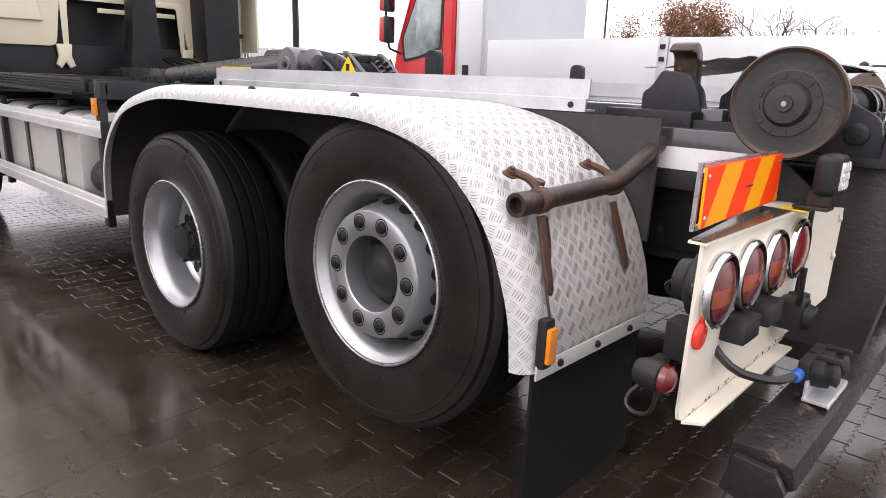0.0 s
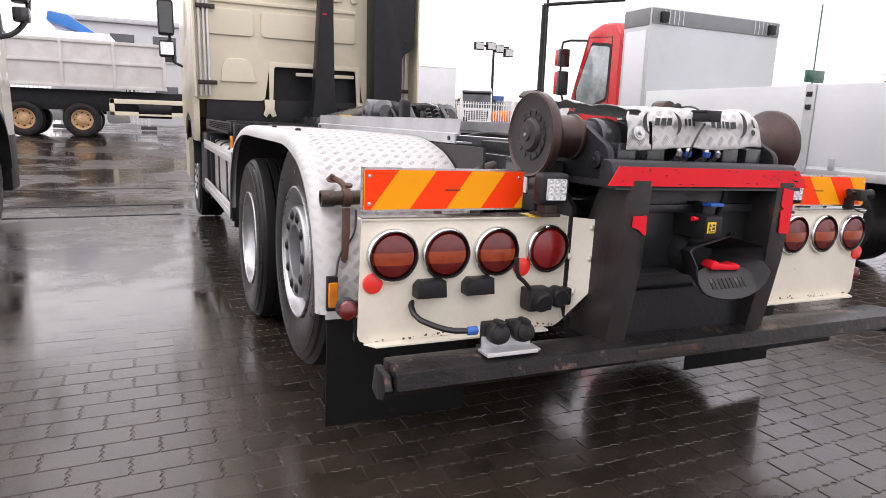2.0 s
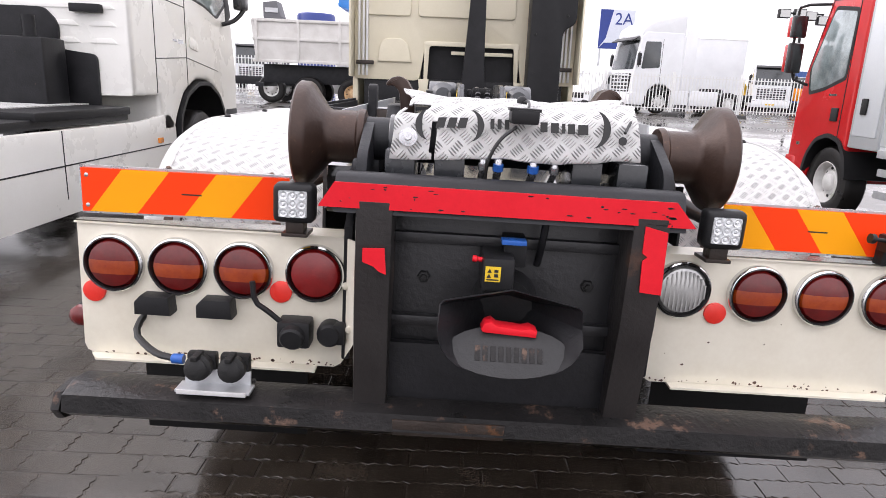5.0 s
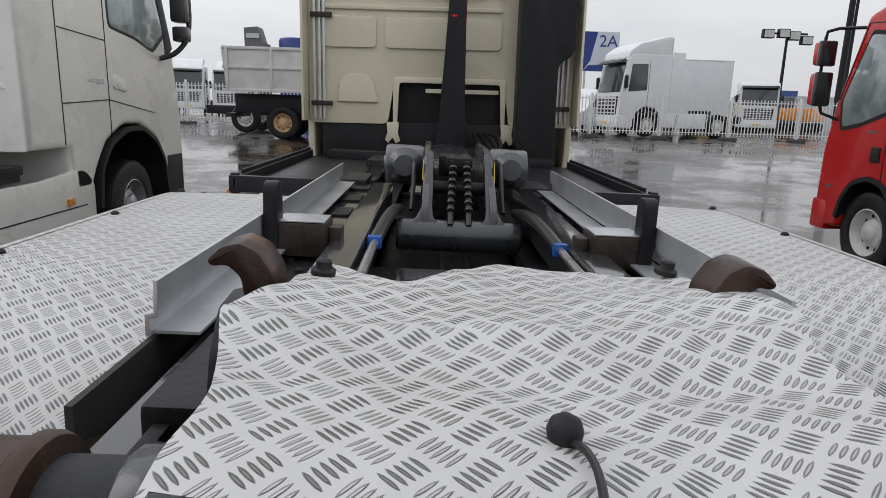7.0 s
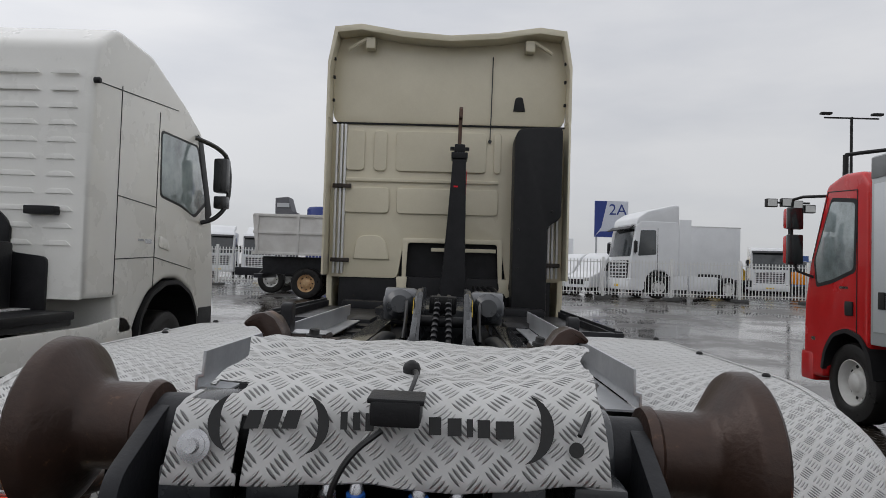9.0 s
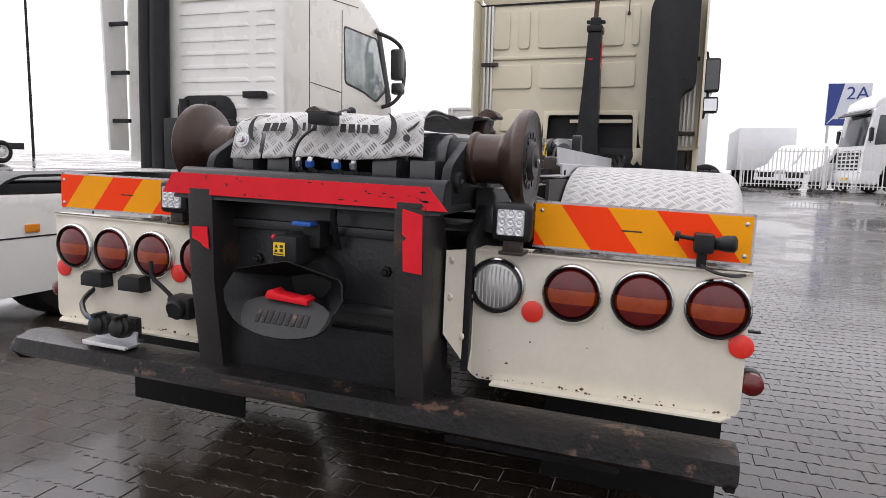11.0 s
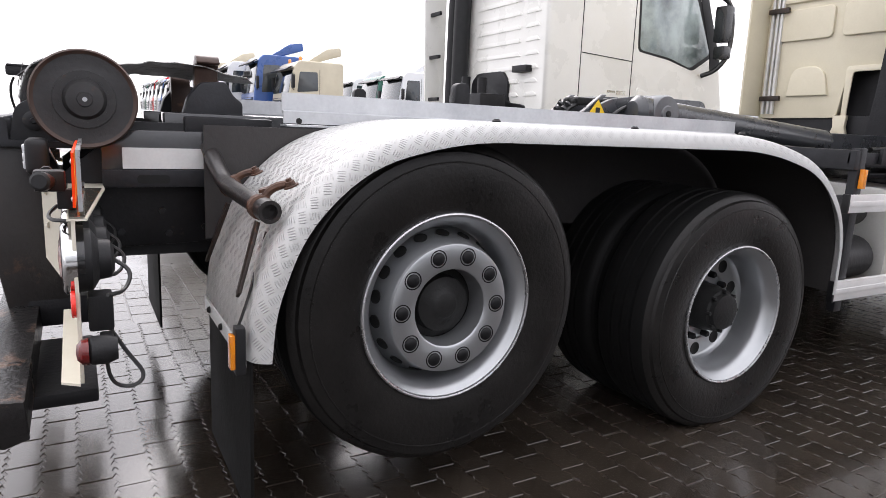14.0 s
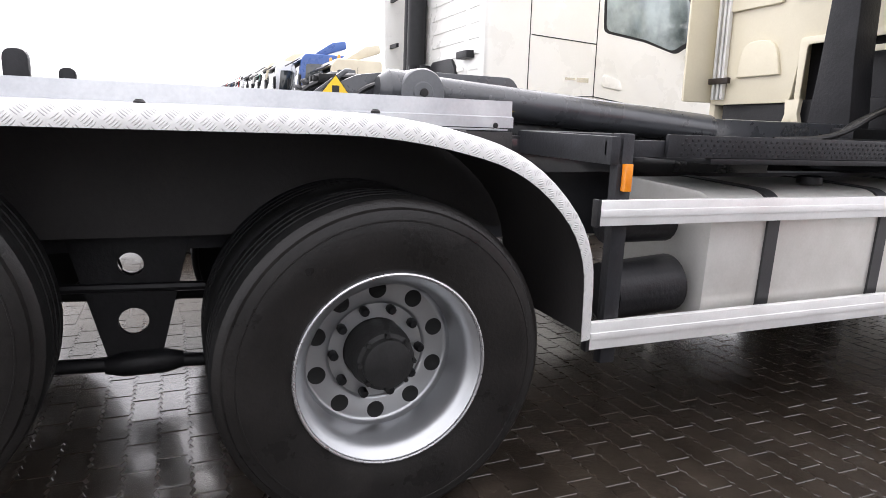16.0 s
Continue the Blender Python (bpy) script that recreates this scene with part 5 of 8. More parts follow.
ac.matrix_basis = Matrix.Translation((-0.066, -0.112, 0.084))
part("shelf_lip", lambda bm: box(bm, -0.795, -0.61, -0.103, -0.099, 0.494, 0.507, 0.001), M["alu"], ac, "pale folded lip of the bracket")
for x in (-0.79, -0.70, -0.61):
    part("shelf_bolt", lambda bm: lathe(bm, (x, -0.03, 0.506), (0, 0, 1), [(0, 0.009), (0.007, 0.008)], 6), M["hub"], ac)
for x in (-0.745, -0.655):
    part("coupling_cap", lambda bm: (lathe(bm, (x, -0.085, 0.562), (0, -1, 0.2), [(0, 0.026), (0.012, 0.030), (0.018, 0.020)], 18), box(bm, x - 0.009, x + 0.009, -0.105, -0.05, 0.590, 0.603, 0.003)), M["hub"], ac, "dirty dust cap")

# rollers
for sd in (-1, 1):
    ax = (sd, 0, 0)
    o = Vector((0, 0.062, 1.262))
    rr = part("roller", lambda bm: lathe(bm, o, ax, [(0.405, 0.060), (0.410, 0.076), (0.418, 0.080), (0.426, 0.080), (0.432, 0.074), (0.502, 0.073), (0.514, 0.079), (0.522, 0.090), (0.552, 0.133), (0.558, 0.141), (0.566, 0.146), (0.590, 0.147), (0.596, 0.142), (0.590, 0.132), (0.581, 0.096), (0.579, 0.07)], 56), M["roller"], truck, "rusty flanged container roller")
    part("roller_face", lambda bm: lathe(bm, o, ax, [(0.573, 0.140), (0.5905, 0.136), (0.585, 0.090), (0.586, 0.086), (0.5895, 0.085), (0.5895, 0.060), (0.595, 0.058), (0.605, 0.050), (0.607, 0.022), (0.613, 0.020)], 56), M["rollerface"], rr, "cast roller face")
    d, u, w = frame_of(ax)
    for i in range(13):
        a = 6.2832 * (i + 0.3) / 13
        p = o + d * 0.5895 + (u * math.cos(a) + w * math.sin(a)) * 0.075
        m4 = Matrix.Translation(p) @ Matrix((u.cross(d) * 0 + (w * math.cos(a) - u * math.sin(a)), u * math.cos(a) + w * math.sin(a), d)).transposed().to_4x4()
        part("raised_mark", lambda bm: box(bm, -0.008, 0.008, -0.008, 0.008, -0.002, 0.003, m=m4), M["rollerface"], rr)
    part("pin_end", lambda bm: lathe(bm, o, ax, [(0.611, 0.007), (0.616, 0.007)], 10), M["steel"], rr)
part("roller_shaft", lambda bm: rod(bm, (-0.43, 0.062, 1.262), (0.43, 0.062, 1.262), 0.060, None, 28), M["chassis"], truck, "dark roller shaft")
for x in (-0.30, -0.17, 0.19, 0.31):
    part("shaft_saddle", lambda bm: (lathe(bm, (x - 0.04, 0.062, 1.255), (1, 0, 0), [(0, 0.075), (0.004, 0.078), (0.076, 0.078), (0.08, 0.075)], 24), box(bm, x - 0.04, x + 0.04, -0.10, 0.14, 1.16, 1.25, 0.008)), M["armgrey"], truck, "grey shaft saddle")
for sd in (-1, 1):
    part("shaft_cheek", lambda bm: prism(bm, rounded([(-0.15, 1.12), (-0.13, 1.235), (-0.05, 1.275), (0.03, 1.315), (0.12, 1.30), (0.17, 1.22), (0.19, 1.10)], 0.03, 3), "x", sd * 0.395 - 0.014, sd * 0.395 + 0.014, 0.004), M["chassis"], truck)
    part("cheek_bolt", lambda bm: lathe(bm, (sd * 0.409, -0.08, 1.19), (sd, 0, 0), [(0, 0.03), (0.012, 0.03), (0.016, 0.024), (0.016, 0.010), (0.022, 0.008)], 16), M["chassis"], truck)
for x, r in ((-0.085, 0.012), (-0.045, 0.014), (0.045, 0.015), (0.10, 0.012)):
    ft = part("hose_fitting", lambda bm: pipe(bm, [(x, -0.08, 1.19), (x, -0.115, 1.21), (x, -0.12, 1.235), (x, -0.10, 1.255)], r * 0.75, 10, 2), M["steel"], truck, "bright hydraulic fitting")
    part("collar", lambda bm: lathe(bm, (x, -0.118, 1.215), (0, -0.2, 1), [(0, r), (0.018, r)], 8), M["blue"] if abs(x) < 0.05 else M["steel"], ft)

# tread plate cover over the shaft, with its stencilled lettering
def curve(knots, s):
    for (a, va), (b, vb) in zip(knots, knots[1:]):
        if s <= b:
            return va + (vb - va) * smoothstep(a, b, s)
    return knots[-1][1]


def cover(bm):
    uvl = bm.loops.layers.uv.new("plate")
    nx, ny = 84, 52
    rnd = noise.noise
    grid = []
    path = rounded([(-0.125, 1.246), (-0.104, 1.350), (-0.03, 1.384), (0.30, 1.386), (0.68, 1.365)], 0.05, 5)
    lens = [0]
    for a, b in zip(path, path[1:]):
        lens.append(lens[-1] + math.dist(a, b))
    def at(s):
        s = min(max(s, 0), lens[-1] - 1e-6)
        for i in range(len(lens) - 1):
            if s <= lens[i + 1]:
                k = (s - lens[i]) / (lens[i + 1] - lens[i])
                return path[i][0] + (path[i + 1][0] - path[i][0]) * k, path[i][1] + (path[i + 1][1] - path[i][1]) * k
    for j in range(ny + 1):
        row = []
        v = j / ny
        for i in range(nx + 1):
            u = i / nx * 2 - 1
            # outline: narrow waist behind the rollers, wider at the back, wavy edges
            s0 = v * lens[-1]
            left = curve(((0, -0.326), (0.10, -0.318), (0.16, -0.285), (0.30, -0.276), (0.50, -0.322), (0.66, -0.285), (0.86, -0.27)), s0)
            right = curve(((0, 0.318), (0.14, 0.306), (0.45, 0.335), (0.60, 0.374), (0.70, 0.372), (0.86, 0.335)), s0)
            x = left + (right - left) * (u + 1) / 2 + 0.006 * rnd(Vector((v * 9, u * 3, 1)))
            far = 0.83 - 0.17 * math.exp(-((x + 0.13) / 0.09) ** 2) - 0.05 * smoothstep(0.2, 0.36, x) + 0.015 * rnd(Vector((x * 9, 2, 3)))
            s = v * lens[-1] * far / 0.86
            y, z = at(s)
            z += 0.016 * rnd(Vector((x * 4.2, s * 4.2, 7))) + 0.006 * rnd(Vector((x * 13, s * 13, 2))) + 0.022 * smoothstep(0.12, 0.0, abs(abs(x) - 0.36)) * smoothstep(0.2, 0.9, v) * 0.6
            y += 0.010 * rnd(Vector((x * 5, s * 5, 11)))
            # the plate is bolted on askew, and two folds cross it
            z += 0.048 * x * (1 - smoothstep(0.1, 0.35, s)) + 0.007 * math.exp(-((s - 0.47) / 0.02) ** 2) - 0.006 * math.exp(-((s - 0.36 - 0.03 * x) / 0.03) ** 2)
            row.append((bm.verts.new((x, y, z)), (x, s)))
        grid.append(row)
    for j in range(ny):
        for i in range(nx):
            q = [grid[j][i], grid[j][i + 1], grid[j + 1][i + 1], grid[j + 1][i]]
            x, s = q[0][1]
            # torn notch beside the left bolt flap
            if -0.226 < x < -0.213 and s < 0.085:
                continue
            if ((x + 0.268) / 0.036) ** 2 + ((s - 0.132 - 0.3 * (x + 0.268)) / 0.020) ** 2 < 1:
                continue
            f = bm.faces.new([p[0] for p in q])
            for lp, p in zip(f.loops, q):
                lp[uvl].uv = p[1]
    bmesh.ops.delete(bm, geom=[v for v in bm.verts if not v.link_faces], context="VERTS")
    bmesh.ops.recalc_face_normals(bm, faces=list(bm.faces))
    ret = bmesh.ops.extrude_face_region(bm, geom=list(bm.faces))
    bmesh.ops.translate(bm, verts=[g for g in ret["geom"] if isinstance(g, bmesh.types.BMVert)], vec=(0, 0.003, -0.003))
    bmesh.ops.recalc_face_normals(bm, faces=list(bm.faces))


cv = part("shaft_cover", cover, M["tread"], truck, "dented aluminium tread plate cover with black stencilled marks", 60)
TILT_FACE = Matrix.Translation((0, -0.112, 1.315)) @ Matrix.Rotation(radians(77), 4, "X") @ Matrix.Rotation(radians(2.8), 4, "Z")


def stencil(name, pts, label=""):
    """A flat painted shape on the front face of the cover."""
    part(name, lambda bm: (prism(bm, pts, "z", 0.0085, 0.0098), bmesh.ops.transform(bm, matrix=TILT_FACE, verts=list(bm.verts))), M["stencil"], cv, label)


def crescent(cx, cy, r, a0, a1, w, n=12):
    at = [a0 + (a1 - a0) * i / n for i in range(n + 1)]
    outer = [(cx + r * math.cos(a), cy + r * math.sin(a)) for a in at]
    inner = [(cx + (r - w * math.sin(math.pi * i / n)) * math.cos(a), cy + (r - w * math.sin(math.pi * i / n)) * math.sin(a)) for i, a in enumerate(at)]
    return outer + inner[-2:0:-1]


# row of plain stencilled bars between two crescents
for bx, bw in ((-0.067, 0.010), (-0.049, 0.010), (-0.030, 0.012), (0.064, 0.018), (0.092, 0.020), (0.114, 0.009), (0.134, 0.018), (0.164, 0.026)):
    tilt = -0.055 * bx + 0.016
    stencil("stencil_bar", [(bx - bw / 2, tilt - 0.0125), (bx - bw / 2, tilt + 0.0125), (bx + bw / 2, tilt + 0.0125), (bx + bw / 2, tilt - 0.0125)], "plain black stencilled bar")
for bx in (-0.197, -0.169, -0.142):
    stencil("stencil_block", [(bx - 0.015, 0.008), (bx - 0.007, 0.034), (bx + 0.014, 0.034), (bx + 0.007, 0.008)], "plain black stencilled block")
stencil("stencil_crescent", crescent(-0.130, 0.014, 0.042, -1.35, 1.35, 0.016), "black stencilled crescent")
stencil("stencil_crescent", crescent(-0.222, 0.016, 0.041, 1.85, 4.45, 0.018), "black stencilled crescent")
stencil("stencil_crescent", crescent(0.186, 0.009, 0.049, -1.45, 1.25, 0.019), "black stencilled crescent")
part("washer_bolt", lambda bm: lathe(bm, TILT_FACE @ Vector((-0.281, -0.016, 0.006)), TILT_FACE.to_3x3() @ Vector((0, 0, 1)), [(0, 0.024), (0.003, 0.024), (0.004, 0.018), (0.007, 0.018), (0.008, 0.011), (0.018, 0.010)], 20), M["steel"], cv, "bolt with large washers")
for x, y in ((-0.251, 0.514), (0.308, 0.608)):
    part("corner_bolt", lambda bm: lathe(bm, (x, y, 1.376), (0.1, -0.1, 1), [(0, 0.019), (0.008, 0.019), (0.010, 0.014), (0.012, 0.0125), (0.022, 0.012), (0.024, 0.008)], 14), M["hub"], cv, "dull washer bolt")
# black disc on the uncut cover for the dark inside the hole
part("round_hole", lambda bm: lathe(bm, TILT_FACE @ Vector((0.266, -0.020, 0.007)), TILT_FACE.to_3x3() @ Vector((0, 0, 1)), [(0, 0.011), (0.0012, 0.0105)], 18), M["stencil"], cv)
# reversing camera on the cover
cmr = part("rear_view_box", lambda bm: (box(bm, -0.037, 0.034, -0.17, -0.10, 1.338, 1.374, 0.008), box(bm, -0.041, 0.038, -0.166, -0.098, 1.369, 1.377, 0.003)), M["black"], truck, "small black reversing camera housing")
cmr.matrix_basis = Matrix.Translation((0.010, 0, 0))
part("knob", lambda bm: lathe(bm, (0.008, 0.02, 1.372), (0, 0, 1), [(0, 0.012), (0.008, 0.013), (0.02, 0.015), (0.028, 0.012), (0.033, 0.004)], 16), M["black"], cmr)
part("cable", lambda bm: pipe(bm, [(0.008, 0.02, 1.385), (0.02, -0.02, 1.395), (0.018, -0.07, 1.385), (0.01, -0.10, 1.365)], 0.0035, 6, 2), M["hose"], cmr)
part("cable", lambda bm: pipe(bm, [(-0.02, -0.15, 1.33), (-0.06, -0.165, 1.30), (-0.085, -0.165, 1.25), (-0.09, -0.15, 1.20), (-0.08, -0.13, 1.15)], 0.0045, 6, 2), M["hose"], cmr)
part("cable", lambda bm: pipe(bm, [(0.27, -0.12, 1.33), (0.30, -0.07, 1.37), (0.315, 0.0, 1.385), (0.33, 0.05, 1.375)], 0.004, 6, 2), M["hose"], cv)
# hold-down hooks at the back corners of the cover and further along
for sd in (-1, 1):
    hk = part("hold_down_hook", lambda bm: prism(bm, rounded([(sd * 0.293, 1.20), (sd * 0.293, 1.345), (sd * 0.303, 1.398), (sd * 0.322, 1.428), (sd * 0.348, 1.441), (sd * 0.374, 1.434), (sd * 0.394, 1.414), (sd * 0.388, 1.405), (sd * 0.366, 1.408), (sd * 0.348, 1.392), (sd * 0.341, 1.345), (sd * 0.341, 1.20)], 0.007, 2), "y", 0.415, 0.495, 0.006), M["roller"], truck, "rusty hold-down hook")
    part("hook_body", lambda bm: prism(bm, rounded([(0.36, 1.20), (0.385, 1.29), (0.43, 1.345), (0.515, 1.352), (0.545, 1.30), (0.575, 1.28), (0.575, 1.20)], 0.012, 2), "x", sd * 0.352 - 0.034, sd * 0.352 + 0.034, 0.012), M["chassis"], hk, "dark cast body of the hook")
    part("hook_foot", lambda bm: box(bm, min(sd * 0.26, sd * 0.47), max(sd * 0.26, sd * 0.47), 0.36, 0.66, 1.13, 1.225, 0.010), M["grime"], hk)
    gp = part("guide_post", lambda bm: prism(bm, loop([(1.37, 1.20), (1.37, 1.405), (1.44, 1.405), (1.44, 1.20)], 0.032, 4), "x", sd * 0.541 - 0.021, sd * 0.541 + 0.021, 0.006), M["grime"], truck, "dark rounded guide post")
    part("post_block", lambda bm: (box(bm, min(sd * 0.385, sd * 0.535), max(sd * 0.385, sd * 0.535), 1.38, 1.52, 1.19, 1.290, 0.010), box(bm, min(sd * 0.345, sd * 0.385), max(sd * 0.345, sd * 0.385), 1.42, 1.48, 1.19, 1.275, 0.008)), M["rustbar"], gp)
    part("post_top_plate", lambda bm: box(bm, min(sd * 0.39, sd * 0.53), max(sd * 0.39, sd * 0.53), 1.385, 1.515, 1.2905, 1.2945, 0.001), M["galv"], gp, "wet pale top plate")
    for k in range(5):
        part("frame_cap", lambda bm: box(bm, sd * 0.47 - 0.05, sd * 0.47 + 0.05, 1.75 + 0.42 * k, 1.95 + 0.42 * k, 1.172, 1.185, 0.004), M["grime"], truck)
    for k in range(7):
        part("frame_bolt", lambda bm: lathe(bm, (sd * (0.44 + 0.05 * (k % 2)), 0.75 + 0.13 * k, 1.175), (0, 0, 1), [(0, 0.013), (0.008, 0.012), (0.012, 0.007)], 8), M["chassis"], truck)

# lift arm: side cheeks, cross tube, cylinders, hoses
part("lift_arm_tube", lambda bm: lathe(bm, (-0.222, 2.20, 1.110), (1, 0, 0), [(0, 0.058), (0.01, 0.067), (0.505, 0.067), (0.515, 0.058)], 28), M["armgrey"], truck, "grey cross tube of the lift arm")
for sd in (-1, 1):
    x = sd * 0.142 + 0.034
    part("arm_cheek", lambda bm: prism(bm, rounded([(2.16, 1.10), (2.18, 1.22), (2.36, 1.315), (2.56, 1.412), (2.78, 1.442), (3.30, 1.44), (3.4, 1.30), (3.4, 1.16)], 0.03, 3), "x", x - 0.015, x + 0.015, 0.004), M["armgrey"], truck, "grey lift arm cheek plate")
    cy = part("lift_cylinder", lambda bm: (rod(bm, (sd * 0.2525 + 0.0375, 2.85, 1.345), (sd * 0.2525 + 0.0375, 4.4, 1.24), 0.075, None, 24), lathe(bm, (sd * 0.2525 + 0.0375, 2.62, 1.355), (0, 1, -0.06), [(0, 0.05), (0.04, 0.085), (0.24, 0.088), (0.27, 0.075)], 24)), M["armgrey"], truck, "grey lift cylinder")
    part("yellow_label", lambda bm: box(bm, sd * 0.25 + 0.03 + sd * 0.0745 - 0.002, sd * 0.25 + 0.03 + sd * 0.0745 + 0.002, 3.2, 3.55, 1.285, 1.325), M["yellow"], cy, "yellow label")
    pv = part("arm_pivot", lambda bm: lathe(bm, (sd * 0.16 + 0.034, 2.79, 1.345), (sd, 0, 0), [(0, 0.088), (0.02, 0.098), (0.175, 0.098), (0.185, 0.092), (0.187, 0.045), (0.196, 0.040)], 36), M["armlit"], truck, "grey cylinder head on the lift arm pivot, lightened for sky sheen")
    part("pivot_pin", lambda bm: lathe(bm, (sd * 0.35 + 0.034, 2.79, 1.345), (sd, 0, 0), [(0, 0.018), (0.012, 0.017), (0.013, 0.010)], 14), M["hub"], pv)
    part("head_plug", lambda bm: lathe(bm, (sd * 0.215 + 0.034, 2.70, 1.375), (0, -1, 0.35), [(0, 0.022), (0.02, 0.020), (0.024, 0.012), (0.040, 0.011)], 10), M["hub"], pv)
    part("head_hose", lambda bm: pipe(bm, [(sd * 0.215 + 0.034, 2.68, 1.385), (sd * 0.205 + 0.034, 2.58, 1.36), (sd * 0.20 + 0.034, 2.50, 1.28), (sd * 0.205 + 0.034, 2.40, 1.18)], 0.011, 8, 2), M["hose"], pv)
    tx = sd * 0.159 + 0.034
    tri_ = part("warning_triangle", lambda bm: prism(bm, [(2.40, 1.315), (2.54, 1.310), (2.47, 1.402)], "x", tx - 0.002, tx + 0.002), M["yellow"], truck, "yellow warning triangle")
    part("triangle_print", lambda bm: (prism(bm, [(2.392, 1.310), (2.548, 1.305), (2.47, 1.410)], "x", tx - sd * 0.0025 - 0.001, tx - sd * 0.0025 + 0.001), box(bm, tx + sd * 0.0022 - 0.001, tx + sd * 0.0022 + 0.001, 2.455, 2.485, 1.325, 1.362)), M["stencil"], tri_)
    part("slide_rod", lambda bm: rod(bm, (sd * 0.285 + 0.03, 0.7, 1.215), (sd * 0.288 + 0.032, 1.5, 1.215), 0.013, None, 12), M["steel"], truck, "bright cylinder rod")
    part("blue_clamp", lambda bm: box(bm, sd * 0.288 + 0.032 - 0.022, sd * 0.288 + 0.032 + 0.022, 1.50, 1.53, 1.196, 1.236, 0.005), M["blue"], truck, "blue plastic clamp")
    part("cylinder_hose", lambda bm: pipe(bm, [(sd * 0.288 + 0.032, 1.53, 1.215), (sd * 0.275 + 0.032, 1.75, 1.235), (sd * 0.262 + 0.032, 2.0, 1.24), (sd * 0.25 + 0.03, 2.3, 1.20)], 0.022, 10, 2), M["hose"], truck, "black hydraulic hose")
    part("side_bracket", lambda bm: box(bm, sd * 0.52 - 0.07, sd * 0.52 + 0.07, 3.2, 3.6, 1.12, 1.21, 0.01), M["chassis"], truck)
def yoke(bm, sd):
    """One leg of the lift arm's front: a plate that leans back and flares out on to the cross tube."""
    half = rounded([(0.262, 1.11), (0.235, 1.150), (0.185, 1.172), (0.158, 1.215), (0.148, 1.30), (0.142, 1.435), (0.114, 1.435), (0.112, 1.21), (0.104, 1.178), (0.06, 1.16), (0.0, 1.155), (0.0, 1.11)], 0.02, 3)
    vs = prism(bm, [(0.034 + sd * p[0], p[1]) for p in half], "y", 2.172, 2.205, 0.004)
    for v in bm.verts:
        v.co.y += max(v.co.z - 1.18, 0) * 1.35


for sd in (-1, 1):
    part("yoke_leg", lambda bm: yoke(bm, sd), M["armgrey"], truck, "grey flared leg of the lift arm")
part("hose_block", lambda bm: (box(bm, -0.025, 0.093, 2.42, 2.52, 1.375, 1.415, 0.006), box(bm, -0.012, 0.012, 2.40, 2.42, 1.382, 1.405, 0.004), box(bm, 0.056, 0.080, 2.40, 2.42, 1.382, 1.405, 0.004)), M["hub"], truck, "dark hose manifold between the arm legs")
part("yoke_cross_bar", lambda bm: lathe(bm, (-0.10, 2.45, 1.28), (1, 0, 0), [(0, 0.03), (0.27, 0.03)], 16), M["grime"], truck)
for dx in (-0.028, 0.030):
    [part("hose_ring", lambda bm: lathe(bm, (0.034 + dx * (1.3 - 0.05 * k), 2.20 + 0.028 * k, 1.215 + 0.026 * k), (0, 0.75, 0.66), [(0, 0.0175), (0.012, 0.0175)], 10), M["straps"], truck) for k in range(7)]
    part("arm_hose", lambda bm: pipe(bm, [(0.034 + dx * 1.3, 2.16, 1.16), (0.034 + dx * 1.3, 2.25, 1.25), (0.034 + dx * 1.1, 2.40, 1.38), (0.034 + dx, 2.60, 1.42), (0.03 + dx, 2.95, 1.36), (0.03 + dx, 3.3, 1.25)], 0.014, 8, 2), M["hose"], truck, "black hydraulic hose")
part("valve_block", lambda bm: (box(bm, -0.05, 0.11, 2.75, 2.95, 1.30, 1.40, 0.01), box(bm, -0.02, 0.08, 2.72, 2.76, 1.32, 1.38, 0.006)), M["grime"], truck)
part("main_beam", lambda bm: box(bm, -0.14, 0.20, 3.2, 5.62, 1.06, 1.30, 0.015), M["armgrey"], truck, "grey telescopic main beam")

# hook column
hc = part("hook_column", lambda bm: prism(bm, [(-0.055, 1.22), (0.225, 1.22), (0.185, 1.65), (0.165, 2.20), (0.148, 2.62), (0.025, 2.62), (0.0, 2.0), (-0.02, 1.6)], "y", 4.92, 5.08, 0.012), M["grime"], truck, "tall dark hook column")
part("column_collar", lambda bm: (box(bm, 0.010, 0.162, 4.90, 5.10, 2.60, 2.66, 0.01), box(bm, 0.035, 0.135, 4.93, 5.07, 2.66, 2.74, 0.012), box(bm, -0.005, 0.175, 4.97, 5.03, 2.69, 2.72, 0.006)), M["grime"], hc)
part("hook", lambda bm: prism(bm, [(4.96, 2.72), (5.05, 2.72), (5.07, 2.95), (5.05, 3.05), (4.98, 3.10), (4.88, 3.06), (4.86, 2.98), (4.90, 2.98), (4.95, 3.02), (4.99, 2.98), (4.97, 2.85)], "x", 0.062, 0.098, 0.006), M["bracket"], hc, "rusty lifting hook")
part("column_mark", lambda bm: box(bm, 0.045, 0.085, 4.917, 4.919, 2.33, 2.345), M["tape"], hc)
part("column_strip", lambda bm: box(bm, 0.158, 0.163, 4.94, 5.0, 2.2, 2.5), M["tape"], hc)
part("column_foot", lambda bm: box(bm, -0.16, 0.32, 4.82, 5.2, 1.14, 1.30, 0.015), M["grime"], hc)

AIM = Matrix.Translation((0.06, -1.06, 1.50))
hc.matrix_basis = AIM @ Matrix.Scale(1.105, 4) @ AIM.inverted()

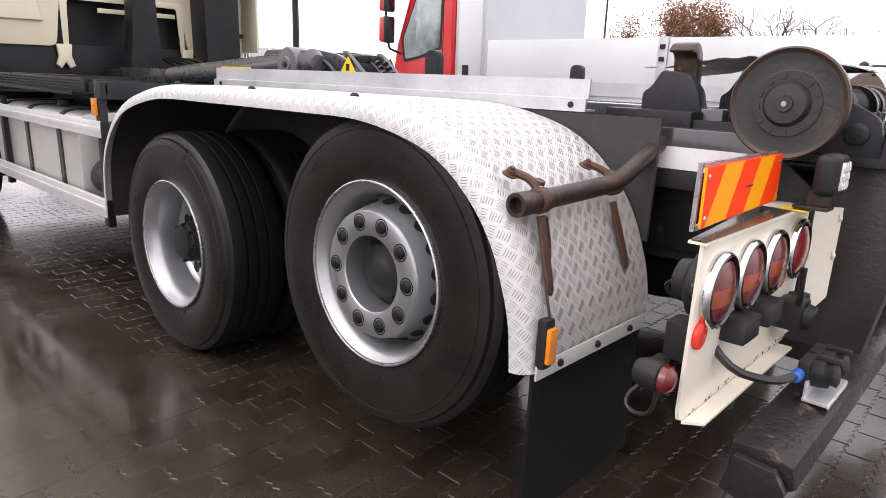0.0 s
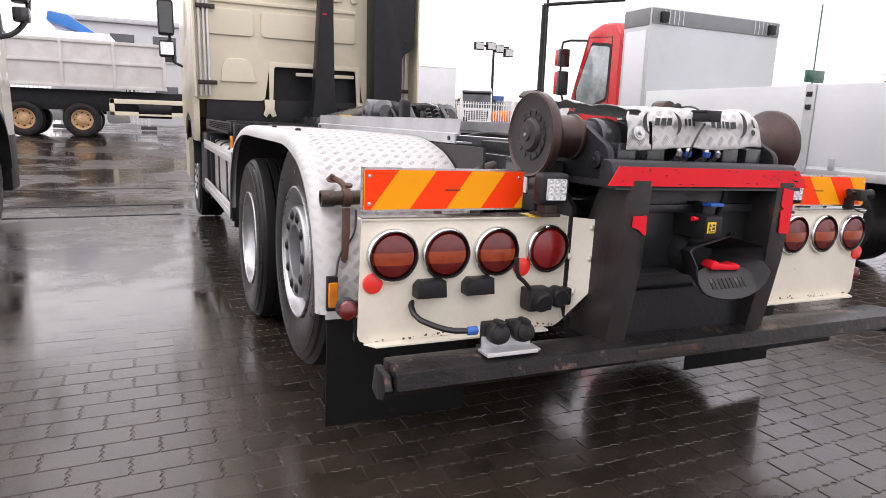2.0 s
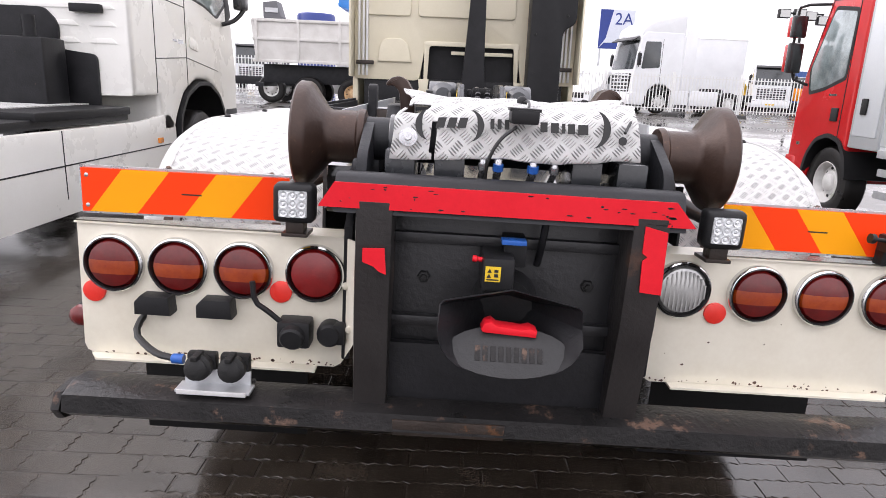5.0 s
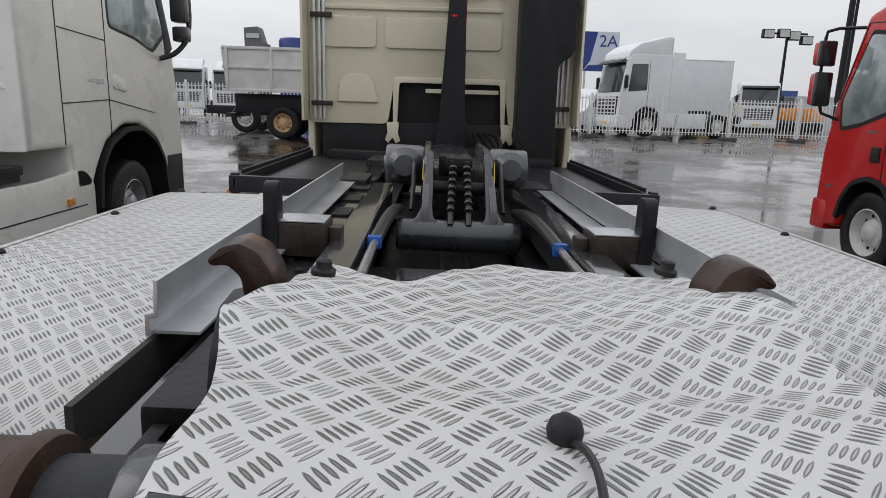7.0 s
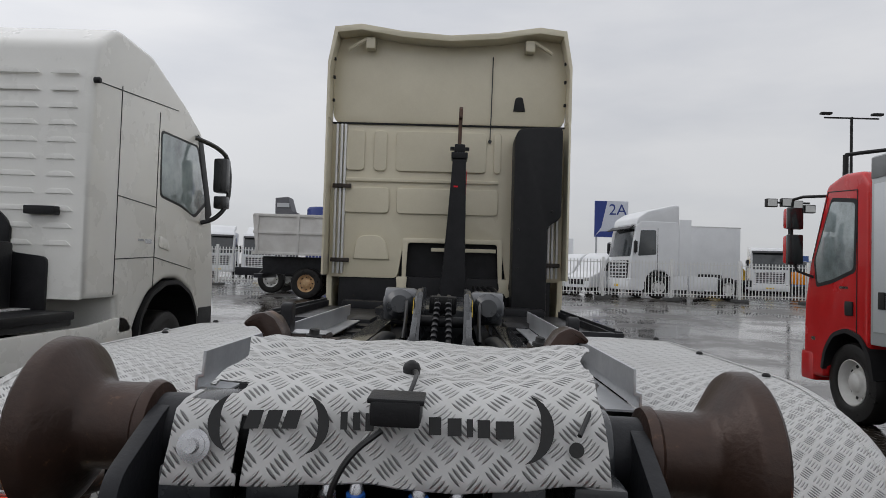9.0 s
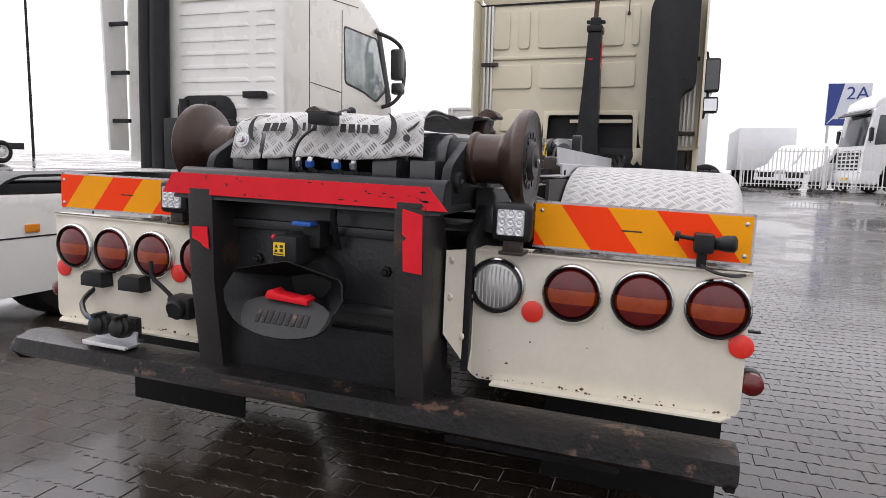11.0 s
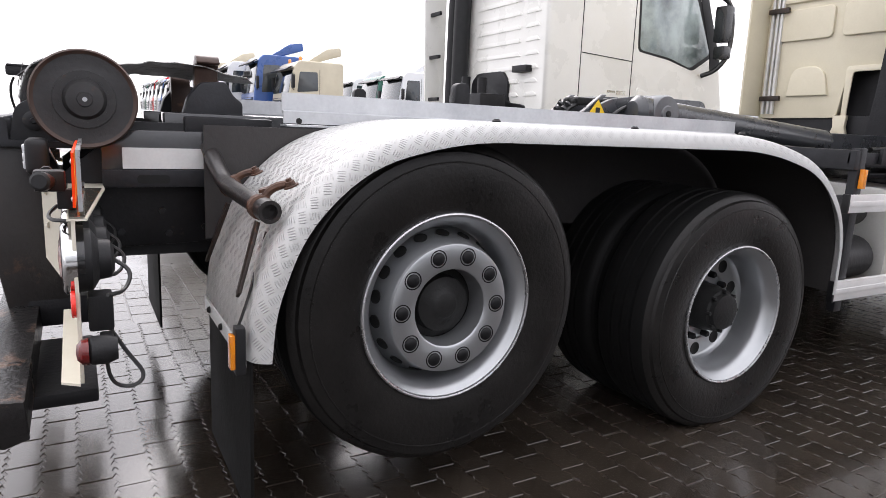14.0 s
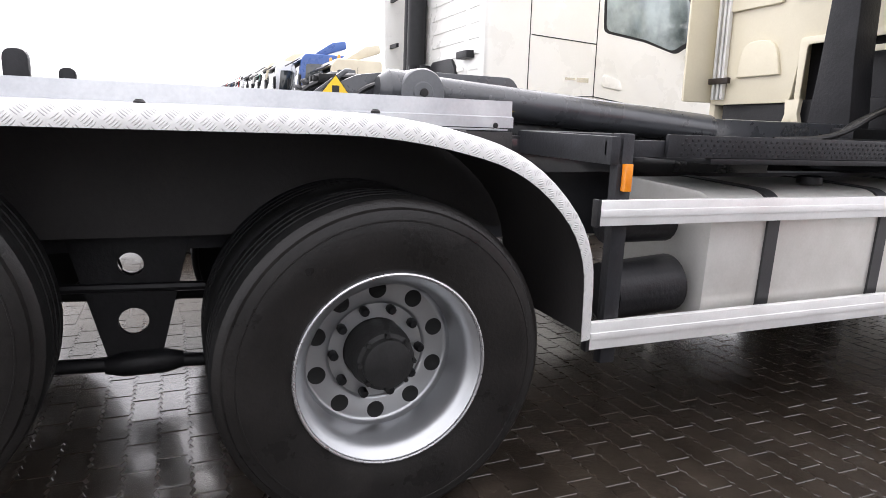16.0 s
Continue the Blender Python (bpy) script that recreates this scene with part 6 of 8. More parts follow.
# side guards, tanks, platforms
for sd in (-1, 1):
    yf = 5.45
    for z0, z1 in ((0.925, 1.008), (0.505, 0.600)):
        gd = part("side_guard", lambda bm: (box(bm, sd * 1.215 - 0.013, sd * 1.215 + 0.013, 3.09, yf, z0, z1, 0.004), box(bm, sd * 1.229 - 0.003, sd * 1.229 + 0.003, 3.09, yf, (z0 + z1) / 2 - 0.012, (z0 + z1) / 2 + 0.012, 0.001)), M["alu"], truck, "aluminium side guard rail")
        part("end_cap", lambda bm: box(bm, sd * 1.215 - 0.015, sd * 1.215 + 0.015, 3.075, 3.09, z0 - 0.003, z1 + 0.003, 0.003), M["black"], gd)
    part("guard_post", lambda bm: box(bm, sd * 1.18 - 0.02, sd * 1.18 + 0.02, 3.16, 3.22, 0.44, 1.22, 0.004), M["chassis"], truck)
    part("guard_post", lambda bm: box(bm, sd * 1.18 - 0.02, sd * 1.18 + 0.02, 5.0, 5.06, 0.44, 1.06, 0.004), M["chassis"], truck)
    am = part("side_marker", lambda bm: box(bm, sd * 1.215 - 0.012, sd * 1.215 + 0.012, 3.175, 3.203, 1.035, 1.125, 0.004), M["amber"], truck, "amber side marker lamp")
    tk = part("fuel_tank", lambda bm: prism(bm, loop([(sd * 0.62, 0.50), (sd * 1.16, 0.50), (sd * 1.17, 1.02), (sd * 0.62, 1.04), (sd * 0.62, 0.50)], 0.10, 6), "y", 3.62, 5.35, 0.02), M["tank"], truck, "aluminium fuel tank with black straps")
    for y in (3.92, 4.55, 5.1):
        part("tank_strap", lambda bm: prism(bm, [(p[0] + sd * (0.006 if abs(p[0]) > 0.9 else 0), p[1] + (0.005 if p[1] > 0.9 else -0.005 if p[1] < 0.6 else 0)) for p in loop([(sd * 0.62, 0.50), (sd * 1.164, 0.50), (sd * 1.174, 1.02), (sd * 0.62, 1.04), (sd * 0.62, 0.50)], 0.10, 6)], "y", y - 0.03, y + 0.03), M["straps"], tk, "black tank strap")
    part("tank_cap", lambda bm: lathe(bm, (sd * 1.0, 4.3, 1.035), (0, 0, 1), [(0, 0.05), (0.03, 0.05), (0.035, 0.04)], 20), M["black"], tk)
    part("air_tank", lambda bm: (rod(bm, (sd * 1.02, 3.28, 0.64), (sd * 1.02, 3.58, 0.66), 0.11, None, 24), rod(bm, (sd * 1.0, 3.28, 0.90), (sd * 1.0, 3.55, 0.90), 0.08, None, 20)), M["grime"], truck, "dark air tank")
    part("foot_plate", lambda bm: box(bm, min(sd * 0.56, sd * 1.2), max(sd * 0.56, sd * 1.2), 3.55, 5.5, 1.125, 1.145, 0.004), M["grime"], truck, "dark foot plate")

    def perforation(bm):
        for j in range(4):
            for i in range(62):
                y, z = 3.42 + 0.028 * i + 0.014 * (j % 2), 1.158 + 0.016 * j
                lathe(bm, (sd * 1.1985, y, z), (sd, 0, 0), [(0, 0.0065), (0.002, 0.0045)], 6, False, False)
    grid_ = part("perforated_edge", lambda bm: box(bm, sd * 1.19 - 0.008, sd * 1.19 + 0.008, 3.36, 5.5, 1.146, 1.222, 0.003), M["chassis"], truck, "dark perforated edge plate")
    tagged(part("punched_rim", perforation, M["hub"], grid_), kind="stuff")
    part("plate_rail", lambda bm: (box(bm, sd * 1.17 - 0.008, sd * 1.17 + 0.008, 3.13, 5.5, 1.145, 1.20, 0.004), box(bm, min(sd * 0.60, sd * 1.2), max(sd * 0.60, sd * 1.2), 3.13, 3.18, 1.12, 1.21, 0.004)), M["chassis"], truck)
    part("side_box", lambda bm: box(bm, min(sd * 0.7, sd * 1.2), max(sd * 0.7, sd * 1.2), 5.5, 6.2, 0.42, 1.08, 0.03), M["cream" if sd > 0 else "grime"], truck, "cream side skirt box")

# cab
def cab_wall(bm):
    prism(bm, loop([(-1.255, 1.46), (-1.27, 3.14), (1.27, 3.14), (1.255, 1.46), (0.66, 1.46), (0.60, 1.86), (-0.45, 1.86), (-0.51, 1.46), (-1.255, 1.46)], 0.06, 4), "y", 5.80, 5.85, 0.008)


cab = part("cab_wall", cab_wall, M["cream"], truck, "cream cab rear wall with pressed panels")
for x0, x1, z0, z1 in ((-1.10, -0.90, 2.62, 3.06), (-0.80, -0.66, 2.62, 3.06), (-0.56, 0.42, 2.62, 3.06), (-1.12, -0.62, 2.16, 2.44), (-0.54, 0.56, 2.16, 2.44), (-1.12, 0.56, 2.50, 2.54), (0.50, 0.58, 2.62, 3.06)):
    part("pressing", lambda bm: prism(bm, loop([(x0, z0), (x0, z1), (x1, z1), (x1, z0), (x0, z0)], 0.05, 4), "y", 5.774, 5.801, 0.009, 3), M["cream"], cab)
part("arched_recess", lambda bm: prism(bm, rounded([(-0.99, 1.66), (-0.96, 1.92), (-0.66, 1.92), (-0.60, 1.66)], 0.12, 5), "y", 5.774, 5.801, 0.010, 3), M["cream"], cab)
part("window_recess", lambda bm: prism(bm, rounded([(-0.46, 1.42), (-0.46, 1.90), (0.62, 1.90), (0.62, 1.42), (0.58, 1.42), (0.56, 1.85), (-0.40, 1.85), (-0.42, 1.42)], 0.03, 3), "y", 5.785, 5.801, 0.004), M["cream"], cab)
part("recess_back", lambda bm: box(bm, -0.5, 0.66, 5.95, 6.0, 1.40, 1.9), M["grime"], cab)
part("recess_bar", lambda bm: box(bm, -0.15, 0.55, 5.80, 5.82, 1.76, 1.80, 0.004), M["cream"], cab)
for x in (-0.46, 0.64):
    part("mounting_bracket", lambda bm: prism(bm, [(x - 0.06, 1.48), (x + 0.06, 1.48), (x + 0.05, 1.38), (x + 0.075, 1.30), (x + 0.03, 1.28), (x, 1.33), (x - 0.04, 1.28), (x - 0.075, 1.31), (x - 0.05, 1.38)], "y", 5.77, 5.81, 0.006), M["cream"], cab, "cream cab mounting bracket")
part("dark_lower_back", lambda bm: box(bm, -1.15, 1.15, 5.83, 5.95, 1.0, 1.48, 0.02), M["grime"], cab)
part("seam", lambda bm: box(bm, -1.27, 1.27, 5.782, 5.80, 3.125, 3.145, 0.004), M["black"], cab, "dark rubber seam")

def roof(bm):
    # high roof: flat back, dished top edge, rounded shoulders
    pts = loop([(-1.26, 3.15), (-1.285, 3.75), (-1.22, 4.10), (-0.95, 4.135), (-0.5, 4.06), (0.0, 4.03), (0.5, 4.06), (0.95, 4.135), (1.22, 4.10), (1.285, 3.75), (1.26, 3.15), (-1.26, 3.15)], 0.10, 4)
    prism(bm, pts, "y", 5.81, 7.9, 0.02)


part("high_roof", roof, M["cream"], cab, "cream high roof")
part("roof_spoiler", lambda bm: (prism(bm, [(-1.30, 3.15), (-1.30, 3.75), (-1.235, 4.13), (-0.95, 4.165), (-0.5, 4.095), (0.0, 4.06), (0.5, 4.095), (0.95, 4.165), (1.235, 4.13), (1.30, 3.75), (1.30, 3.15), (1.262, 3.15), (1.272, 3.7), (1.20, 4.07), (0.95, 4.10), (0.5, 4.03), (0.0, 3.995), (-0.5, 4.03), (-0.95, 4.10), (-1.20, 4.07), (-1.272, 3.7), (-1.262, 3.15)], "y", 5.60, 5.83, 0.006)), M["cream"], cab, "cream spoiler edge round the roof")
for sd in (-1, 1):
    part("spoiler_hinge", lambda bm: (box(bm, sd * 0.86 - 0.05, sd * 0.86 + 0.05, 5.68, 5.80, 3.93, 4.05, 0.01), pipe(bm, [(sd * 0.9, 5.7, 4.04), (sd * 1.1, 5.72, 3.92)], 0.02, 8)), M["cream"], cab)
    for z in (3.35, 3.6, 3.8):
        part("clip", lambda bm: box(bm, sd * 1.245 - 0.012, sd * 1.245 + 0.012, 5.70, 5.74, z, z + 0.03, 0.004), M["black"], cab)
    sf = part("side_fairing", lambda bm: box(bm, sd * 1.272 - 0.012, sd * 1.272 + 0.012, 5.52, 5.82, 1.48, 3.14, 0.01), M["cream"], cab, "cream side fairing")
    for dx in (0.0, 0.05, 0.09):
        part("fairing_rail", lambda bm: box(bm, sd * (1.20 - dx) - 0.012, sd * (1.20 - dx) + 0.012, 5.755, 5.79, 1.50, 3.12, 0.004), M["alu"], sf)
    for z in (2.42, 1.62):
        part("fairing_bracket", lambda bm: box(bm, sd * 1.13 - 0.10, sd * 1.13 + 0.10, 5.73, 5.765, z, z + 0.045, 0.006), M["rustbar"], sf)
    part("cab_side", lambda bm: prism(bm, rounded([(5.82, 1.25), (5.82, 3.15), (7.75, 3.15), (8.05, 2.3), (8.12, 1.2), (7.6, 1.0), (7.45, 1.22), (6.95, 1.32), (6.45, 1.22), (6.35, 1.0), (5.9, 1.0)], 0.06, 3), "x", sd * 1.25 - 0.03, sd * 1.25 + 0.03, 0.012), M["cream"], cab, "cream cab side")
    part("wheel_arch", lambda bm: sheet(bm, [(6.28, 0.72), (6.33, 0.95), (6.48, 1.12), (6.7, 1.22), (6.95, 1.25), (7.2, 1.22), (7.42, 1.10), (7.55, 0.95)], sd * 0.85, sd * 1.27, 0.02, 2), M["black"], cab, "black wheel arch")
    part("entry_step", lambda bm: box(bm, min(sd * 0.9, sd * 1.26), max(sd * 0.9, sd * 1.26), 7.5, 8.1, 0.42, 1.2, 0.03), M["cream"], cab)
    mi = part("cab_mirror", lambda bm: (box(bm, sd * 1.46 - 0.10, sd * 1.46 + 0.10, 7.62, 7.76, 2.30, 2.75, 0.04), box(bm, sd * 1.46 - 0.10, sd * 1.46 + 0.10, 7.62, 7.76, 2.02, 2.24, 0.04)), M["black"], cab, "black mirror housing")
    part("mirror_arm", lambda bm: pipe(bm, [(sd * 1.26, 7.6, 2.85), (sd * 1.42, 7.7, 2.82), (sd * 1.42, 7.7, 1.98), (sd * 1.26, 7.6, 1.9)], 0.018, 8, 1), M["black"], mi)
    part("mirror_glass", lambda bm: box(bm, sd * 1.46 - 0.08, sd * 1.46 + 0.08, 7.614, 7.622, 2.05, 2.21), M["mirror"], mi)
    part("mirror_glass", lambda bm: box(bm, sd * 1.46 - 0.08, sd * 1.46 + 0.08, 7.614, 7.622, 2.33, 2.72), M["window"], mi, "dark mirror glass")
part("cab_floor", lambda bm: box(bm, -1.22, 1.22, 5.9, 8.0, 0.98, 1.06), M["black"], cab)
part("cab_front", lambda bm: box(bm, -1.22, 1.22, 7.95, 8.1, 0.6, 3.1, 0.04), M["cream"], cab)
CAB_LEAN = Matrix.Translation((0, 0.12, 1.0)) @ Matrix.Rotation(radians(-1.3), 4, "Y") @ Matrix.Translation((0, 0, -1.0))  # the cab leans on its own springs
cab.matrix_basis = CAB_LEAN
# black intake snorkel on the back wall
sn = part("intake_snorkel", lambda bm: prism(bm, rounded([(0.70, 1.46), (0.70, 2.95), (0.74, 3.06), (1.20, 3.09), (1.20, 2.12), (1.06, 2.05), (1.06, 1.05), (0.70, 1.05)], 0.07, 4), "y", 5.50, 5.79, 0.02), M["black"], truck, "tall black air intake snorkel")
sn.matrix_basis = CAB_LEAN
for x, z in ((0.76, 2.0), (1.10, 2.2), (0.76, 1.6)):
    part("snorkel_bolt", lambda bm: lathe(bm, (x, 5.5, z), (0, -1, 0), [(0, 0.015), (0.008, 0.012)], 8), M["hub"], sn)
part("roof_vent", lambda bm: prism(bm, rounded([(0.70, 3.31), (0.72, 3.46), (0.80, 3.47), (0.83, 3.31)], 0.03, 3), "y", 5.795, 5.815, 0.004), M["black"], cab, "black roof vent")
part("aerial_lead", lambda bm: pipe(bm, [(0.47, 5.80, 3.90), (0.462, 5.795, 3.3), (0.455, 5.79, 2.98)], 0.006, 6), M["hose"], cab)
part("lead_plug", lambda bm: lathe(bm, (0.455, 5.80, 2.97), (0, -1, 0), [(0, 0.02), (0.02, 0.018)], 10), M["hose"], cab)
part("small_badge", lambda bm: (box(bm, 0.30, 0.39, 5.797, 5.802, 2.235, 2.248), box(bm, 0.31, 0.34, 5.797, 5.802, 2.250, 2.264), box(bm, 0.35, 0.375, 5.797, 5.802, 2.250, 2.262)), M["stencil"], cab)
# fifth items between cab and body
part("rear_cab_crossbeam", lambda bm: box(bm, -1.0, 1.0, 5.3, 5.5, 1.1, 1.22, 0.02), M["grime"], truck)
part("battery_box", lambda bm: box(bm, -0.6, -0.15, 4.7, 5.3, 1.06, 1.2, 0.02), M["grime"], truck)
part("hose_loop", lambda bm: [pipe(bm, [(0.3 + 0.05 * i, 5.75, 1.4), (0.35 + 0.06 * i, 5.4, 1.3 + 0.03 * i), (0.5, 5.1, 1.22), (0.45, 4.7, 1.2)], 0.016, 8, 2) for i in range(4)], M["hose"], truck)


# ---- other vehicles ----
def plain_wheel(bm_rim, bm_tyre, c, ax, r=0.5, w=0.28):
    o = Vector(c)
    lathe(bm_tyre, o, ax, [(0.0, r * 0.58), (0.012, r * 0.62), (0.02, r * 0.80), (0.005, r * 0.95), (-0.03, r), (-w + 0.03, r), (-w, r * 0.94), (-w, r * 0.58)], 36, False, False)
    lathe(bm_rim, o, ax, [(0.004, r * 0.575), (0.008, r * 0.555), (-0.02, r * 0.53), (-0.09, r * 0.47), (-0.10, r * 0.36), (-0.06, r * 0.33), (-0.05, r * 0.24), (-0.02, r * 0.22), (0.0, r * 0.14)], 36, False, True)


def add_wheel(parent, c, ax, r=0.5, w=0.28, rim="rimwhite", holes=8):
    a, b = bmesh.new(), bmesh.new()
    plain_wheel(a, b, c, ax, r, w)
    rm = make("wheel", a, M[rim], parent)
    make("tyre", b, M["tyre"], rm)
    d, u, v = frame_of(ax)
    for i in range(holes):
        t = 6.2832 * i / holes
        p = Vector(c) + (u * math.cos(t) + v * math.sin(t)) * r * 0.415
        # black caps on the solid rim for the shade inside its holes
        part("hand_hole", lambda bm: lathe(bm, p - d * 0.10, ax, [(0, r * 0.055), (0.008, r * 0.05)], 8), M["nut"], rm)
    return rm


def cabover(label, m, paint, height=3.1, deflector=None, beacons=False, visor=True, body=None, rim="rimwhite", grill="black", bars=5, group="", high_roof=False):
    """A cab-over truck, its front at y = 0 looking towards -y, wheels on z = 0."""
    t = thing("truck", label, "truck", group, m)
    H0 = height
    prof = rounded([(0.0, 0.75), (0.02, 1.75), (0.22, H0 - 0.22), (0.42, H0), (2.12, H0), (2.18, H0 - 0.1), (2.18, 0.95), (1.72, 0.95), (1.55, 1.18), (1.05, 1.22), (0.75, 0.98), (0.70, 0.72)], 0.09, 4)
    cb = part("cab", lambda bm: prism(bm, prof, "x", -1.2, 1.2, 0.06, 3), M[paint], t)
    ws = part("windscreen", lambda bm: prism(bm, [(0.045, 1.80), (0.055, 1.80), (0.225, H0 - 0.36), (0.215, H0 - 0.36)], "x", -1.08, 1.08, 0.003), M["window"], cb)
    ws.matrix_basis = Matrix.Translation((0, -0.035, 0.0))
    for sd in (-1, 1):
        part("side_window", lambda bm: prism(bm, loop([(0.32, 1.82), (0.42, H0 - 0.42), (1.12, H0 - 0.40), (1.15, 1.90), (0.32, 1.82)], 0.06, 3), "x", sd * 1.204 - 0.006, sd * 1.204 + 0.006, 0.003), M["window"], cb)
        part("door_line", lambda bm: prism(bm, [(1.20, 1.0), (1.215, 1.0), (1.215, H0 - 0.3), (1.20, H0 - 0.3)], "x", sd * 1.203 - 0.004, sd * 1.203 + 0.004), M["black"], cb)
        mr = part("mirror", lambda bm: box(bm, sd * 1.38 - 0.09, sd * 1.38 + 0.09, 0.05, 0.17, 1.95, 2.45, 0.04), M["black"], cb)
        part("mirror_arm", lambda bm: pipe(bm, [(sd * 1.19, 0.2, 2.5), (sd * 1.37, 0.1, 2.48), (sd * 1.37, 0.1, 1.92), (sd * 1.19, 0.2, 1.9)], 0.016, 6), M["black"], mr)
        part("headlight", lambda bm: prism(bm, loop([(sd * 0.72, 0.56), (sd * 0.70, 0.76), (sd * 1.14, 0.80), (sd * 1.16, 0.58), (sd * 0.72, 0.56)], 0.04, 3), "y", -0.045, 0.02, 0.01), M["clear_lens"], cb)
        for y in (1.3, 4.6):
            add_wheel(t, (sd * 1.16, y, 0.5), (sd, 0, 0), rim=rim)
        part("arch", lambda bm: sheet(bm, [(0.72, 0.75), (0.80, 0.98), (1.05, 1.14), (1.30, 1.18), (1.55, 1.14), (1.78, 0.98), (1.86, 0.8)], sd * 0.8, sd * 1.23, 0.02, 2), M["black"], t)
        part("step_box", lambda bm: box(bm, min(sd * 0.9, sd * 1.2), max(sd * 0.9, sd * 1.2), 1.9, 2.6, 0.4, 0.98, 0.03), M[paint], t)
    gr = part("grille", lambda bm: prism(bm, rounded([(-0.86, 0.86), (-0.95, 1.62), (0.95, 1.62), (0.86, 0.86)], 0.05, 3), "y", -0.02, 0.03, 0.008), M[grill], cb)
    for i in range(bars):
        z = 0.95 + 0.62 * i / max(bars - 1, 1)
        part("grille_bar", lambda bm: box(bm, -0.84, 0.84, -0.035, -0.015, z - 0.025, z + 0.025, 0.006), M[paint], gr)
    part("emblem", lambda bm: lathe(bm, (0, -0.03, 1.40), (0, -1, 0), [(0, 0.09), (0.015, 0.085)], 20), M["chrome"], gr)
    bpm = part("bumper", lambda bm: prism(bm, rounded([(-0.06, 0.36), (-0.08, 0.52), (-0.03, 0.86), (0.62, 0.82), (0.62, 0.40), (0.5, 0.32)], 0.04, 3), "x", -1.21, 1.21, 0.03), M[paint], t)
    part("number_plate", lambda bm: box(bm, -0.26, 0.26, -0.088, -0.076, 0.48, 0.58), M["yellow"], bpm)
    part("chassis", lambda bm: box(bm, -0.45, 0.45, 0.7, 6.2, 0.62, 0.92, 0.02), M["chassis"], t)
    if visor:
        part("sun_visor", lambda bm: prism(bm, [(-0.10, H0 - 0.36), (0.12, H0 - 0.22), (0.2, H0 - 0.22), (-0.08, H0 - 0.40)], "x", -1.12, 1.12, 0.01), M["black"], cb)
    if deflector:
        part("roof_deflector", lambda bm: prism(bm, rounded([(0.75, H0 - 0.02), (1.55, H0 + 0.52), (2.12, H0 + 0.62), (2.18, H0 + 0.3), (1.6, H0 + 0.12), (1.2, H0 - 0.02)], 0.08, 3), "x", -1.02, 1.02, 0.06), M[deflector], cb)
    if high_roof:
        part("high_roof", lambda bm: prism(bm, rounded([(0.24, H0 - 0.16), (0.30, H0 + 0.12), (0.75, H0 + 0.42), (2.02, H0 + 0.74), (2.20, H0 + 0.70), (2.20, H0 - 0.12)], 0.09, 4), "x", -1.19, 1.19, 0.07, 3), M[paint], cb)
    if beacons:
        for x in (-0.7, 0.7):
            part("beacon", lambda bm: lathe(bm, (x, 0.6, H0), (0, 0, 1), [(0, 0.07), (0.04, 0.065), (0.15, 0.06), (0.19, 0.03)], 14), M["amber"], cb)
    if body == "box":
        part("box_body", lambda bm: box(bm, -1.25, 1.25, 2.75, 6.0, 0.98, 3.65, 0.03), M["purewhite"], t)
    elif body == "tractor":
        part("fifth_wheel", lambda bm: lathe(bm, (0, 4.4, 0.95), (0, 0, 1), [(0, 0.5), (0.1, 0.52), (0.18, 0.48)], 24), M["grime"], t)
        for sd in (-1, 1):
            part("side_skirt", lambda bm: box(bm, min(sd * 1.2, sd * 1.1), max(sd * 1.2, sd * 1.1), 2.7, 4.0, 0.38, 1.0, 0.02), M[paint], t)
            part("cab_fairing", lambda bm: box(bm, sd * 1.2 - 0.02, sd * 1.2 + 0.02, 2.2, 2.75, 1.0, H0 + 0.1, 0.01), M[paint], t)
    return t


